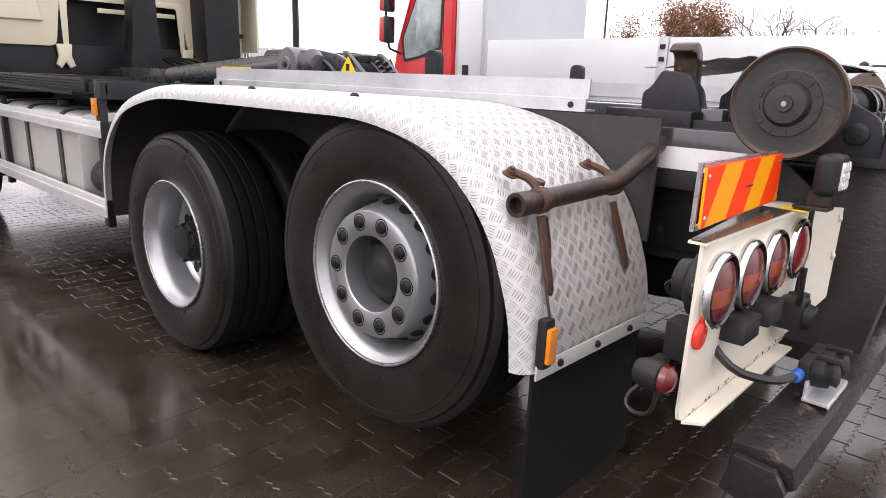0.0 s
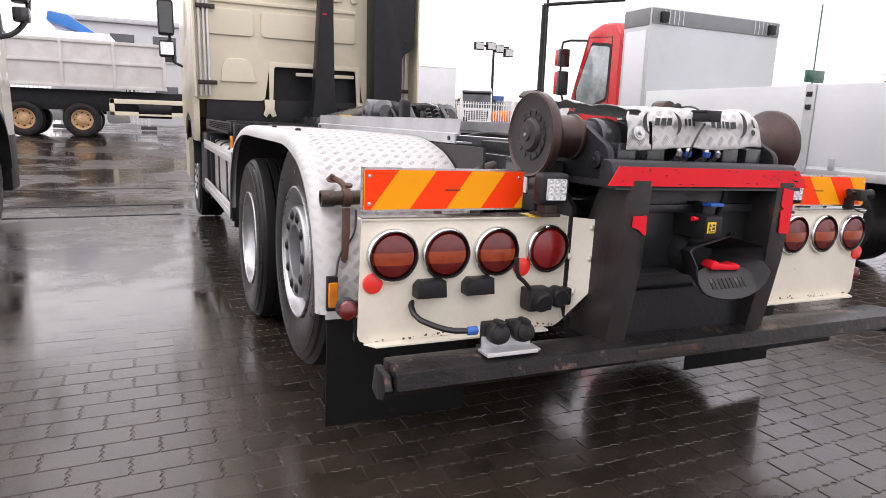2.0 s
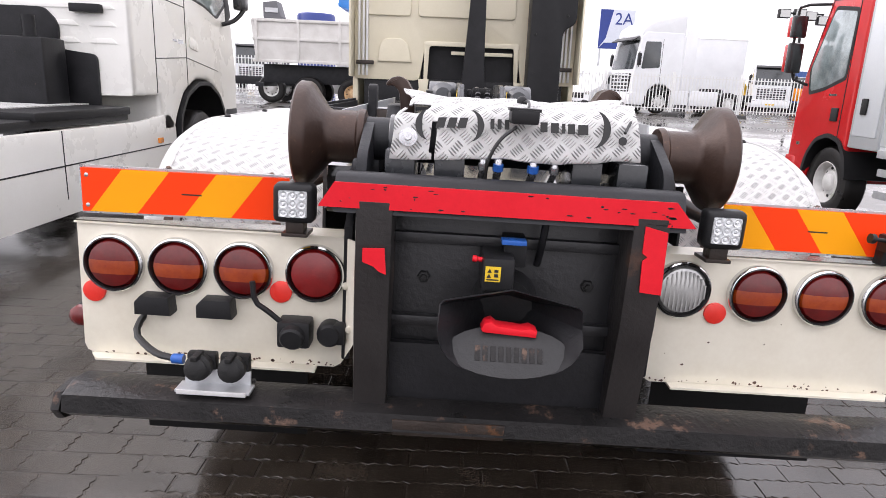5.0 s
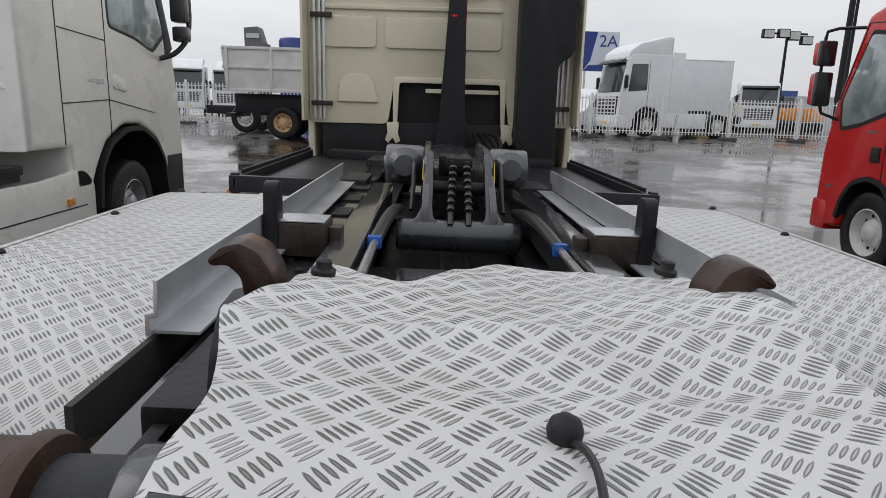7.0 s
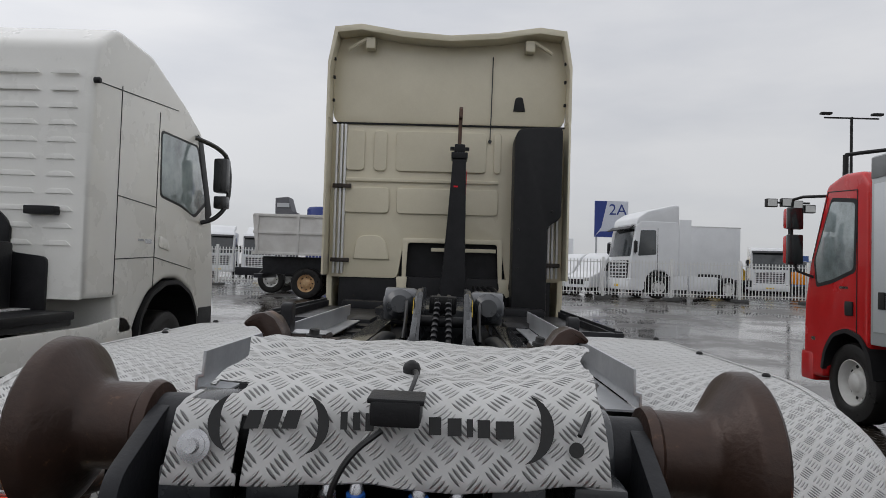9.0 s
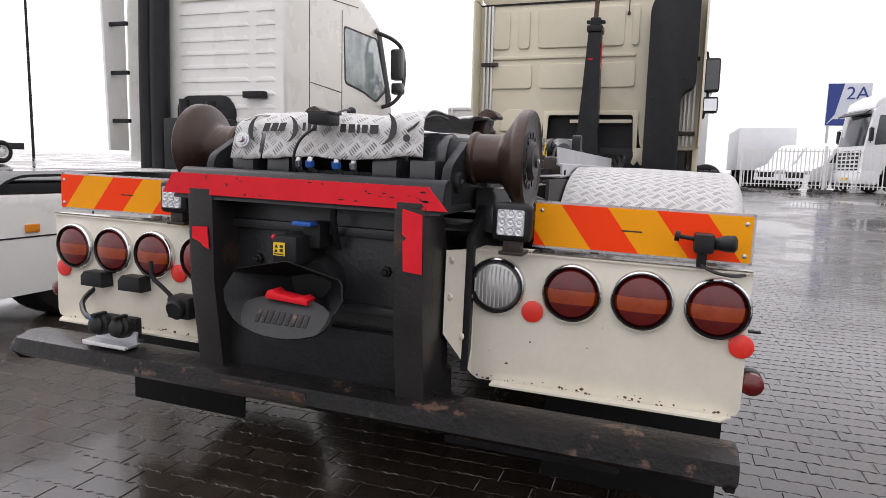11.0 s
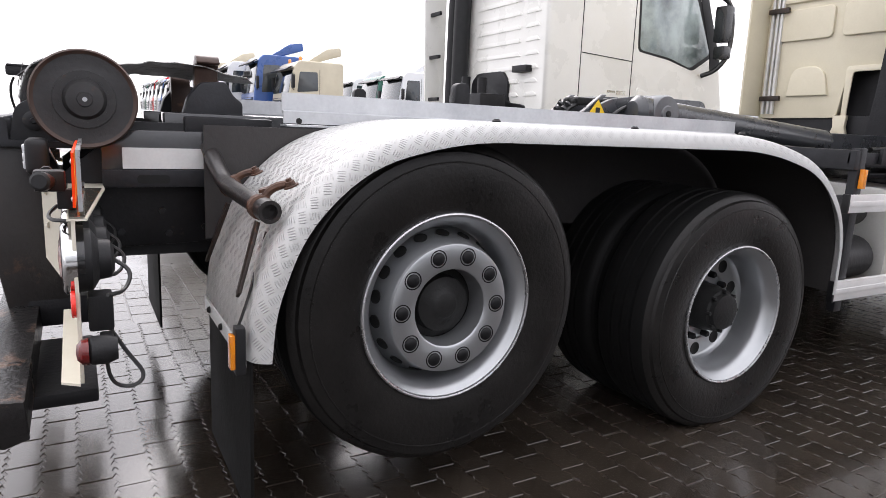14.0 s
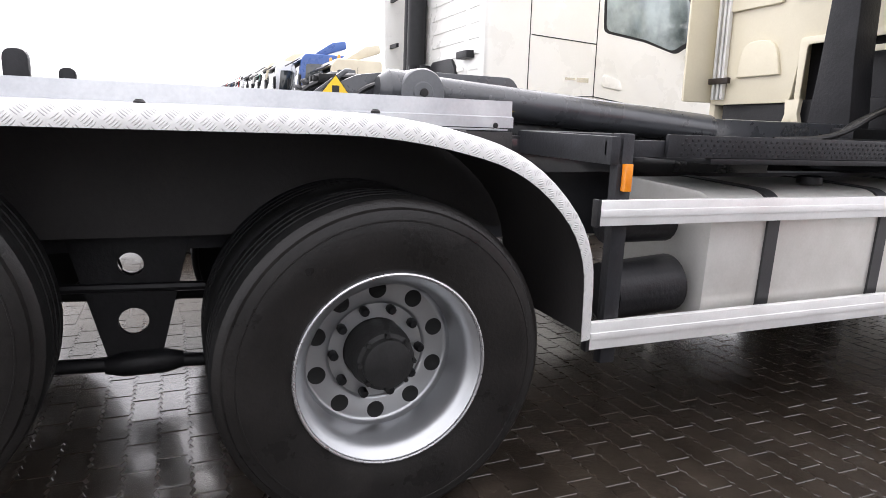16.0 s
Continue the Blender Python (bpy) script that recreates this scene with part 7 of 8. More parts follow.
def white_tractor():
    """The white tractor unit parked alongside, its cab's flank at x = -3.42, front towards +y."""
    near = Matrix.Translation((0.15, -1.2, 0)) @ Matrix.Diagonal((0.962, 0.962, 0.972, 1)) @ Matrix.Translation((-0.15, 1.2, 0))
    t = thing("tractor_unit", "white tractor unit with side skirts parked alongside", "truck", m=near)
    X, W = -3.42, 2.46
    # cab body: flank profile in y, z, pulled over the width
    prof = rounded([(5.08, 1.22), (5.08, 3.05), (5.14, 3.72), (5.5, 3.98), (6.3, 3.95), (7.25, 3.62), (7.80, 3.38), (8.22, 2.42), (8.42, 1.55), (8.44, 0.72), (8.30, 0.62), (7.86, 0.66), (7.80, 0.95), (7.60, 1.24), (7.20, 1.40), (6.80, 1.40), (6.40, 1.24), (6.16, 0.98), (6.05, 0.78), (5.72, 0.78), (5.70, 1.22)], 0.09, 4)
    cb = part("cab", lambda bm: prism(bm, prof, "x", X - W, X, 0.07, 4), M["white"], t, "white cab with a high roof")
    # window, door and panel joints
    wn_ = loop([(6.62, 2.40), (6.58, 3.14), (7.62, 3.16), (7.98, 2.46), (7.60, 2.24), (7.2, 2.34), (6.62, 2.40)], 0.07, 4)
    # pale glass colour stands for the bright outdoors in the pane
    wnd = part("side_window", lambda bm: prism(bm, wn_, "x", X - 0.004, X + 0.004, 0.002), M["brightwindow"], cb, "side window with bright reflection in its glass colour")
    part("window_rubber", lambda bm: prism(bm, [(6.95 + (p[0] - 6.95) * 1.05 + 0.02 * (1 if p[0] > 7.3 else -1), 2.76 + (p[1] - 2.76) * 1.07) for p in wn_], "x", X - 0.008, X + 0.001), M["black"], cb)
    for a, b in (((6.50, 1.30), (6.50, 3.36)), ((5.62, 1.25), (5.62, 3.42)), ((5.64, 2.28), (6.50, 2.24)), ((5.64, 1.62), (6.50, 1.66)), ((6.50, 1.66), (7.6, 1.52)), ((5.1, 3.33), (7.0, 3.50))):
        part("panel_gap", lambda bm: pipe(bm, [(X + 0.001, *a), (X + 0.001, (a[0] + b[0]) / 2, (a[1] + b[1]) / 2), (X + 0.001, *b)], 0.006, 6), M["black"], cb)
    part("gutter_knob", lambda bm: lathe(bm, (X, 5.10, 3.33), (1, 0, 0), [(0, 0.03), (0.05, 0.03), (0.06, 0.02)], 10), M["black"], cb)
    part("door_handle", lambda bm: prism(bm, loop([(6.60, 1.78), (6.62, 1.92), (6.86, 1.86), (6.90, 1.74), (6.60, 1.78)], 0.04, 3), "x", X - 0.002, X + 0.014, 0.006), M["white"], cb)
    part("side_badge", lambda bm: (box(bm, X, X + 0.004, 6.10, 6.24, 1.83, 1.855), box(bm, X, X + 0.004, 6.26, 6.42, 1.81, 1.86)), M["chrome"], cb)
    part("arch_trim", lambda bm: sheet(bm, rounded([(6.12, 0.60), (6.18, 0.98), (6.42, 1.24), (6.82, 1.38), (7.2, 1.38), (7.58, 1.22), (7.80, 0.95), (7.86, 0.60)], 0.1, 4), X - 0.9, X + 0.03, 0.05, 2), M["black"], cb, "black wheel arch trim")
    part("front_pillar", lambda bm: prism(bm, [(7.62, 3.34), (7.80, 3.30), (8.24, 2.30), (8.02, 2.18), (7.98, 2.46)], "x", X - 0.006, X + 0.006, 0.003), M["black"], cb)
    mi = part("mirror", lambda bm: (box(bm, X + 0.16, X + 0.36, 7.80, 7.98, 2.58, 3.06, 0.05), box(bm, X + 0.17, X + 0.36, 7.82, 7.98, 2.36, 2.54, 0.04)), M["blackgloss"], cb, "black mirror pair")
    part("mirror_arm", lambda bm: pipe(bm, [(X, 7.55, 3.28), (X + 0.22, 7.80, 3.20), (X + 0.34, 7.95, 3.05), (X + 0.34, 7.98, 2.45), (X + 0.18, 7.92, 2.22), (X, 7.85, 2.16)], 0.032, 8, 2), M["blackgloss"], mi)
    # ribbed rear wall
    for k, (x0, x1) in enumerate(((X - 0.42, X - 0.14), (X - 1.55, X - 0.52))):
        for i in range(11):
            z = 1.75 + 0.165 * i
            part("wall_rib", lambda bm: prism(bm, rounded([(x0, z - 0.02), (x0 + 0.05, z + 0.03), (x1 - 0.05, z + 0.03), (x1, z - 0.02)], 0.02, 2), "y", 5.069, 5.085, 0.005), M["white"], cb)
    part("rear_recess", lambda bm: prism(bm, rounded([(X - 1.6, 1.0), (X - 1.6, 1.95), (X - 1.45, 2.06), (X - 0.85, 2.06), (X - 0.72, 1.92), (X - 0.72, 1.66), (X - 0.35, 1.62), (X - 0.35, 1.0)], 0.06, 3), "y", 5.04, 5.08, 0.004), M["grime"], cb)
    part("wall_step", lambda bm: box(bm, X - 0.56, X - 0.26, 4.98, 5.08, 2.02, 2.10, 0.01), M["black"], cb)
    part("rear_equipment", lambda bm: (box(bm, X - 1.4, X - 0.6, 4.55, 4.95, 1.05, 1.75, 0.04), rod(bm, (X - 1.2, 4.7, 1.7), (X - 1.2, 4.7, 1.98), 0.06), rod(bm, (X - 0.8, 4.7, 1.7), (X - 0.8, 4.7, 1.95), 0.06)), M["grime"], t)
    for x, r in ((X - 1.78, 0.12), (X - 1.98, 0.10)):
        part("air_intake_pipe", lambda bm: pipe(bm, [(x, 4.93, 1.1), (x, 4.94, 2.2), (x + 0.02, 4.94, 3.0), (x + 0.04, 4.96, 3.85)], r, 16, 1), M["black"], t, "tall black intake pipe")
    ds = part("side_deflector", lambda bm: prism(bm, [(4.74, 1.35), (4.68, 3.4), (4.80, 3.9), (5.05, 3.95), (5.05, 1.35)], "x", X - W, X - W + 0.04, 0.01), M["white"], t, "white side deflector")
    for z in (1.7, 2.3, 2.9, 3.4):
        part("deflector_strut", lambda bm: box(bm, X - W + 0.04, X - W + 0.32, 4.78, 4.82, z, z + 0.05, 0.006), M["black"], ds)
    # skirts, deck, wheels
    sk = part("side_skirt", lambda bm: prism(bm, rounded([(0.9, 0.24), (0.9, 0.98), (5.2, 0.96), (5.9, 1.02), (6.08, 0.86), (6.05, 0.24)], 0.08, 3), "x", X - 0.06, X, 0.015), M["white"], t, "white side skirt")
    part("skirt_line", lambda bm: box(bm, X - 0.002, X + 0.003, 1.0, 5.9, 0.66, 0.672), M["black"], sk)
    for y in (2.2, 3.7):
        part("skirt_joint", lambda bm: box(bm, X - 0.002, X + 0.003, y, y + 0.012, 0.38, 0.96), M["black"], sk)
    for y in (1.6, 5.55):
        part("amber_marker", lambda bm: box(bm, X - 0.002, X + 0.02, y, y + 0.11, 0.70, 0.76, 0.006), M["amber"], sk)
    part("chassis_deck", lambda bm: (box(bm, X - W + 0.1, X - 0.05, 0.9, 5.0, 0.98, 1.06, 0.02), box(bm, X - 0.9, X - 0.02, 3.4, 5.0, 1.04, 1.12, 0.02)), M["black"], t, "black deck behind the cab")
    part("deck_plate", lambda bm: sheet(bm, [(3.3, 1.132), (5.0, 1.132)], X - 1.9, X - 0.45, 0.01, 2), M["tread"], t, "tread plate deck")
    part("rear_mudguard", lambda bm: sheet(bm, rounded([(1.35, 0.95), (1.55, 1.10), (2.7, 1.12), (2.95, 0.95)], 0.2, 4)[::-1], X - 0.65, X - 0.02, 0.02, 2), M["black"], t)
    for sd in (0, 1):
        x = X - 0.04 if sd == 0 else X - W + 0.04
        for y in (7.0, 2.1):
            add_wheel(t, (x, y, 0.5), (1 if sd == 0 else -1, 0, 0), 0.51, 0.32, "rim", 10)
    part("front_bumper", lambda bm: box(bm, X - W, X, 8.05, 8.46, 0.32, 0.78, 0.08), M["white"], t)
    part("entry_panel", lambda bm: box(bm, X - 0.3, X + 0.01, 7.88, 8.40, 0.30, 1.0, 0.04), M["black"], t)
    part("far_skirt", lambda bm: box(bm, X - W, X - W + 0.05, 0.9, 6.0, 0.4, 0.98, 0.01), M["white"], t)
    return t


def red_truck():
    """The red dropside truck on the other side, its flank at x = 4.56, front towards +y."""
    t = thing("dropside_truck", "red dropside truck with a pale grey body and locker", "truck", m=pose(0.09, 0.10, 0))
    X, W = 4.47, 2.45
    prof = rounded([(5.80, 0.95), (5.80, 2.62), (5.95, 2.80), (6.30, 2.82), (6.62, 2.72), (6.98, 1.78), (7.08, 1.30), (7.10, 0.50), (6.98, 0.40), (6.64, 0.44), (6.60, 0.72), (6.46, 0.93), (6.19, 1.02), (5.94, 0.95), (5.84, 0.80)], 0.06, 4)
    cb = part("cab", lambda bm: prism(bm, prof, "x", X, X + W, 0.06, 4), M["redpaint"], t, "bright red cab")
    wn_ = loop([(6.08, 1.72), (6.06, 2.46), (6.50, 2.52), (6.83, 1.84), (6.78, 1.55), (6.48, 1.60), (6.08, 1.72)], 0.05, 4)
    # pale glass colour stands for the sky showing in the door window
    part("door_window", lambda bm: prism(bm, wn_, "x", X - 0.006, X + 0.002, 0.002), M["brightwindow"], cb, "door window with sky brightness in its glass colour")
    part("window_rubber", lambda bm: prism(bm, [(6.44 + (p[0] - 6.44) * 1.10, 2.04 + (p[1] - 2.04) * 1.10) for p in wn_], "x", X - 0.003, X + 0.006), M["black"], cb)
    for a, b in (((6.02, 1.0), (6.02, 2.60)), ((6.02, 2.60), (6.58, 2.64)), ((6.58, 2.64), (6.90, 1.85))):
        part("door_gap", lambda bm: pipe(bm, [(X - 0.001, *a), (X - 0.001, *b)], 0.006, 6), M["black"], cb)
    part("door_handle", lambda bm: box(bm, X - 0.02, X + 0.01, 6.08, 6.22, 1.20, 1.36, 0.015), M["black"], cb)
    part("door_badge", lambda bm: box(bm, X - 0.004, X + 0.002, 6.18, 6.34, 1.50, 1.525), M["chrome"], cb)
    part("low_badge", lambda bm: box(bm, X - 0.004, X + 0.002, 6.82, 6.90, 0.86, 0.90), M["chrome"], cb)
    part("arch_trim", lambda bm: sheet(bm, rounded([(5.70, 0.55), (5.76, 0.80), (5.94, 1.00), (6.20, 1.06), (6.46, 0.98), (6.62, 0.78), (6.68, 0.55)], 0.08, 4), X - 0.02, X + 0.6, 0.05, 2), M["black"], cb, "black wheel arch")
    mi = part("mirror", lambda bm: (box(bm, X - 0.30, X - 0.12, 6.92, 7.06, 2.22, 2.48, 0.04), box(bm, X - 0.30, X - 0.12, 6.92, 7.06, 1.78, 2.14, 0.04)), M["redpaint"], cb, "mirror pair with a dark housing")
    part("mirror_back", lambda bm: (box(bm, X - 0.31, X - 0.11, 6.90, 6.96, 2.21, 2.49, 0.03), box(bm, X - 0.31, X - 0.11, 6.90, 6.96, 1.77, 2.15, 0.03)), M["blackgloss"], mi)
    part("mirror_arm", lambda bm: pipe(bm, [(X + 0.05, 6.60, 2.60), (X - 0.20, 6.98, 2.62), (X - 0.21, 7.0, 2.5), (X - 0.21, 7.0, 1.72), (X + 0.02, 6.88, 1.62)], 0.018, 8, 1), M["black"], mi)
    part("beacon", lambda bm: lathe(bm, (X + 0.25, 6.0, 2.80), (0, 0, 1), [(0, 0.06), (0.03, 0.06), (0.10, 0.05), (0.13, 0.02)], 14), M["amber"], cb)
    part("windscreen", lambda bm: prism(bm, [(6.655, 2.66), (6.675, 2.66), (7.005, 1.76), (6.985, 1.74)], "x", X + 0.1, X + W - 0.1), M["window"], cb)
    part("front_bumper", lambda bm: box(bm, X - 0.01, X + W + 0.01, 6.85, 7.14, 0.36, 0.72, 0.05), M["redpaint"], t)
    # locker behind the cab
    lk = part("locker", lambda bm: box(bm, X - 0.02, X + W + 0.02, 5.22, 5.76, 0.92, 2.92, 0.02), M["greybox"], t, "tall grey locker with a mesh top")
    part("locker_door", lambda bm: box(bm, X - 0.03, X - 0.015, 5.28, 5.70, 1.06, 2.62, 0.006), M["greyboard"], lk)
    part("door_lock", lambda bm: box(bm, X - 0.05, X - 0.025, 5.50, 5.60, 1.30, 1.48, 0.01), M["hub"], lk)
    part("mesh_band", lambda bm: box(bm, X, X + W, 5.205, 5.225, 2.70, 2.90, 0.004), M["bandgrey"], lk, "dark grey band")
    part("side_band", lambda bm: box(bm, X - 0.028, X - 0.018, 5.24, 5.75, 2.68, 2.90, 0.003), M["bandgrey"], lk)
    for i in (0, 1, 2, 3, 4, 21, 22, 23, 24, 25):
        part("mesh_bar", lambda bm: box(bm, X + 0.2 + i * 0.082, X + 0.215 + i * 0.082, 5.195, 5.21, 2.71, 2.89), M["galv"], lk)
    for x in (X + 0.12, X + W - 0.25):
        part("work_lamp", lambda bm: box(bm, x, x + 0.12, 5.14, 5.21, 2.72, 2.86, 0.02), M["hub"], lk)
    # dropside body
    bd = part("load_bed", lambda bm: box(bm, X - 0.02, X + W + 0.02, -2.6, 5.18, 0.86, 0.98, 0.01), M["greyboard"], t, "load bed")
    for y0, y1 in ((2.76, 5.17), (0.12, 2.64), (-2.55, 0.0)):
        part("dropside_board", lambda bm: box(bm, X - 0.03, X + 0.01, y0, y1, 0.985, 1.80, 0.008), M["greyboard"], bd, "pale grey dropside board")
        part("dropside_board", lambda bm: box(bm, X + W - 0.01, X + W + 0.03, y0, y1, 0.985, 1.80, 0.008), M["greyboard"], bd)
        for i in range(3):
            part("board_hinge", lambda bm: box(bm, X - 0.045, X - 0.025, y0 + 0.3 + i * (y1 - y0 - 0.6) / 2, y0 + 0.36 + i * (y1 - y0 - 0.6) / 2, 0.95, 1.06, 0.004), M["galv"], bd)
    for y in (2.70, 0.06):
        for x in (X - 0.02, X + W + 0.02):
            ps_ = part("stake", lambda bm: box(bm, x - 0.03, x + 0.03, y - 0.055, y + 0.055, 0.90, 1.81, 0.006), M["greybox"], bd, "board stake")
            for z in (1.55, 1.68):
                part("latch", lambda bm: box(bm, x - 0.045, x - 0.028, y - 0.03, y + 0.03, z, z + 0.05, 0.004), M["hub"], ps_)
    part("tail_board", lambda bm: box(bm, X, X + W, -2.62, -2.58, 0.985, 1.80, 0.006), M["greyboard"], bd)
    part("bed_edge", lambda bm: box(bm, X - 0.035, X - 0.015, -2.6, 5.18, 0.86, 0.945, 0.003), M["galv"], bd)
    part("chassis", lambda bm: box(bm, X + 0.8, X + W - 0.8, -2.4, 6.8, 0.58, 0.86, 0.02), M["chassis"], t)
    part("side_guard", lambda bm: (box(bm, X + 0.02, X + 0.05, 3.1, 5.2, 0.66, 0.74, 0.004), box(bm, X + 0.02, X + 0.05, 3.1, 5.2, 0.42, 0.50, 0.004)), M["galv"], t)
    part("side_lamp", lambda bm: box(bm, X - 0.04, X, 3.3, 3.42, 0.80, 0.86, 0.006), M["amber"], t)
    part("tool_box", lambda bm: box(bm, X + 0.05, X + 0.6, 3.4, 4.6, 0.4, 0.85, 0.02), M["grime"], t)
    for x, a in ((X + 0.06, -1), (X + W - 0.06, 1)):
        add_wheel(t, (x, 6.19, 0.45), (a, 0, 0), 0.45, 0.25, "rimwhite", 10)
        add_wheel(t, (x, 2.35, 0.45), (a, 0, 0), 0.45, 0.5, "rimwhite", 10)
    return t


white_tractor()
red_truck()


def dump_truck():
    z0 = height(-4, 22)
    t = thing("tipper_truck", "dusty white three-axle tipper truck beyond the yard lane", "truck", m=pose(0, 22, z0))
    bd = part("tipper_body", lambda bm: prism(bm, [(-7.0, 1.62), (-7.15, 2.98), (-1.0, 3.0), (-1.05, 1.62)], "y", 0, 2.4, 0.02), M["dumpwhite"], t)
    for i in range(5):
        x = -7.0 + 1.47 * i
        part("body_rib", lambda bm: box(bm, x, x + 0.09, -0.06, 0.0, 1.55, 2.99, 0.01), M["dumpwhite"], bd)
    for z in (1.55, 2.30, 2.92):
        part("body_rail", lambda bm: box(bm, -7.1, -1.0, -0.05, 0.0, z, z + 0.10, 0.01), M["dumpwhite"], bd)
    part("chassis", lambda bm: box(bm, -6.9, 0.5, 0.6, 1.7, 0.85, 1.5, 0.03), M["chassis"], t)
    for x in (-5.15, -3.55, 2.2):
        add_wheel(t, (x, 0.05, 0.55), (0, -1, 0), 0.55, 0.5, "rimrust", 8)
        add_wheel(t, (x, 2.3, 0.55), (0, 1, 0), 0.55, 0.5, "beige", 8)
    part("side_guard", lambda bm: (box(bm, -2.75, -0.4, 0.0, 0.06, 1.1, 1.25, 0.01), box(bm, -2.75, -0.4, 0.0, 0.06, 0.72, 0.85, 0.01), box(bm, -2.75, -2.6, 0.0, 0.06, 0.72, 1.25, 0.01)), M["cream"], t)
    part("tank", lambda bm: rod(bm, (-1.9, 0.25, 0.95), (-0.9, 0.25, 0.95), 0.30, None, 20), M["grime"], t)
    part("tail_guard", lambda bm: box(bm, -7.1, -6.8, 0.2, 2.2, 0.7, 0.85, 0.02), M["chassis"], t)
    part("cab", lambda bm: box(bm, -0.4, 1.8, 0.0, 2.4, 0.9, 3.2, 0.1), M["dumpwhite"], t)
    return t


dump_truck()
cabover("white truck with a blue roof deflector behind the tipper", pose(-2.3, 27.0, height(-3, 27), 0, 0, 90) @ Matrix.Scale(1.12, 4), "purewhite", 3.2, "skyblue", group="trucks beyond the fence")

# the row of trucks for sale on the far side, fronts towards the lane
ROW = [("beige", "beige", 3.0, "beige", True), ("bluepaint", "blue", 3.35, "bluepaint", False), ("purewhite", "white", 3.2, None, False), ("beige", "sand coloured", 3.3, "beige", False), ("green", "dark green", 3.1, None, False),
       ("dumpwhite", "grey white", 3.2, "dumpwhite", False), ("black", "black", 3.2, None, False), ("purewhite", "white", 3.4, "purewhite", False), ("redpaint", "red", 3.2, None, False), ("purewhite", "white", 3.2, None, False), ("bluepaint", "blue", 3.2, None, False), ("dumpwhite", "grey white", 3.3, None, False),
       ("redpaint", "red", 3.3, "redpaint", False), ("purewhite", "white", 3.3, None, False), ("green", "dark green", 3.2, None, False), ("purewhite", "white", 3.4, "purewhite", False)]
for i, (pt, word, hh, dfl, bc) in enumerate(ROW):
    x, y = -22.9 - 2.95 * i, (7.2, 6.6)[i] if i < 2 else 6.0
    cabover(f"{word} cab-over truck in a row of trucks for sale", pose(x, y, height(x, y)), pt, hh, dfl, bc, grill="black", bars=4 + i % 3, group="row of trucks")
for i, (x, y, pt, word) in enumerate(((-27.5, 14.0, "purewhite", "white"), (-31.5, 14.5, "green", "dark green"), (-35.5, 14.6, "purewhite", "white"))):
    cabover(f"{word} tractor unit behind the row of trucks", pose(x, y, height(x, y)), pt, 3.3, "purewhite" if pt != "green" else None, False, group="row of trucks")
# trucks and vans beyond the fence
cabover("white high-roof tractor unit beyond the fence", pose(9.35, 35.0, height(9, 35), 0, 0, -80) @ Matrix.Scale(1.25, 4), "purewhite", 3.35, None, False, True, "tractor", group="trucks beyond the fence", high_roof=True)
bx = thing("container", "white box body standing beyond the fence", "container", m=pose(17.3, 43.0, height(15, 43), 0, 0, 2))
part("shell", lambda bm: box(bm, -2.6, 1.75, -1.2, 1.2, 1.0, 4.6, 0.03), M["purewhite"], bx)
part("edge_rail", lambda bm: box(bm, -2.62, 1.77, -1.215, -1.17, 4.55, 4.62, 0.01), M["alu"], bx)
for x in (-1.8, 1.8):
    part("leg", lambda bm: box(bm, x - 0.08, x + 0.08, -1.1, 1.1, 0.0, 1.02, 0.01), M["chassis"], bx)
cabover("white tractor unit beyond the fence", pose(24.3, 48.5, height(23, 48), 0, 0, -20) @ Matrix.Scale(1.12, 4), "purewhite", 3.3, None, False, True, "tractor", group="trucks beyond the fence")
for i, (x, y, a) in enumerate(((-18.6, 50, 10), (-15.6, 50.5, 10), (-22.0, 50.5, 10))):
    cabover("white truck parked in the distance", pose(x, y, height(x, y), 0, 0, a), "purewhite", 3.5, "purewhite", False, group="trucks beyond the fence")


def van(m):
    t = thing("van", "white delivery van beyond the fence", "van", "vans", m)
    bd = part("body", lambda bm: prism(bm, rounded([(0.0, 0.45), (0.03, 1.05), (0.85, 1.35), (1.55, 2.25), (2.0, 2.5), (5.4, 2.5), (5.5, 0.45)], 0.12, 4), "x", -0.98, 0.98, 0.08, 3), M["purewhite"], t)
    part("windscreen", lambda bm: prism(bm, [(0.93, 1.40), (0.95, 1.36), (1.60, 2.20), (1.57, 2.22)], "x", -0.86, 0.86), M["window"], bd)
    for sd in (-1, 1):
        part("side_window", lambda bm: prism(bm, [(1.15, 1.45), (1.70, 2.15), (2.25, 2.15), (2.25, 1.45)], "x", sd * 0.982 - 0.005, sd * 0.982 + 0.005), M["window"], bd)
        for y in (0.95, 4.3):
            add_wheel(t, (sd * 0.96, y, 0.34), (sd, 0, 0), 0.34, 0.22, "rimwhite", 5)
        part("headlight", lambda bm: box(bm, sd * 0.78 - 0.14, sd * 0.78 + 0.14, -0.01, 0.12, 0.82, 1.02, 0.03), M["clear_lens"], bd)
    part("grille", lambda bm: box(bm, -0.6, 0.6, -0.02, 0.05, 0.62, 0.92, 0.02), M["black"], bd)
    return t


for x, y, a in ((7.3, 36.5, -55), (6.3, 39.5, -55)):
    van(pose(x, y, height(x, y), 0, 0, a))
far_box = part("box_trailer", lambda bm: box(bm, 5.0, 8.2, 42.5, 50, height(6, 44) + 1.0, height(6, 44) + 3.6, 0.04), M["purewhite"])
tagged(far_box, "white box trailer in the distance", "trailer")
for i in range(2):
    part("wheel", lambda bm: rod(bm, (5.1, 44 + 3 * i, height(6, 44) + 0.5), (8.1, 44 + 3 * i, height(6, 44) + 0.5), 0.5, None, 24), M["tyre"], far_box)


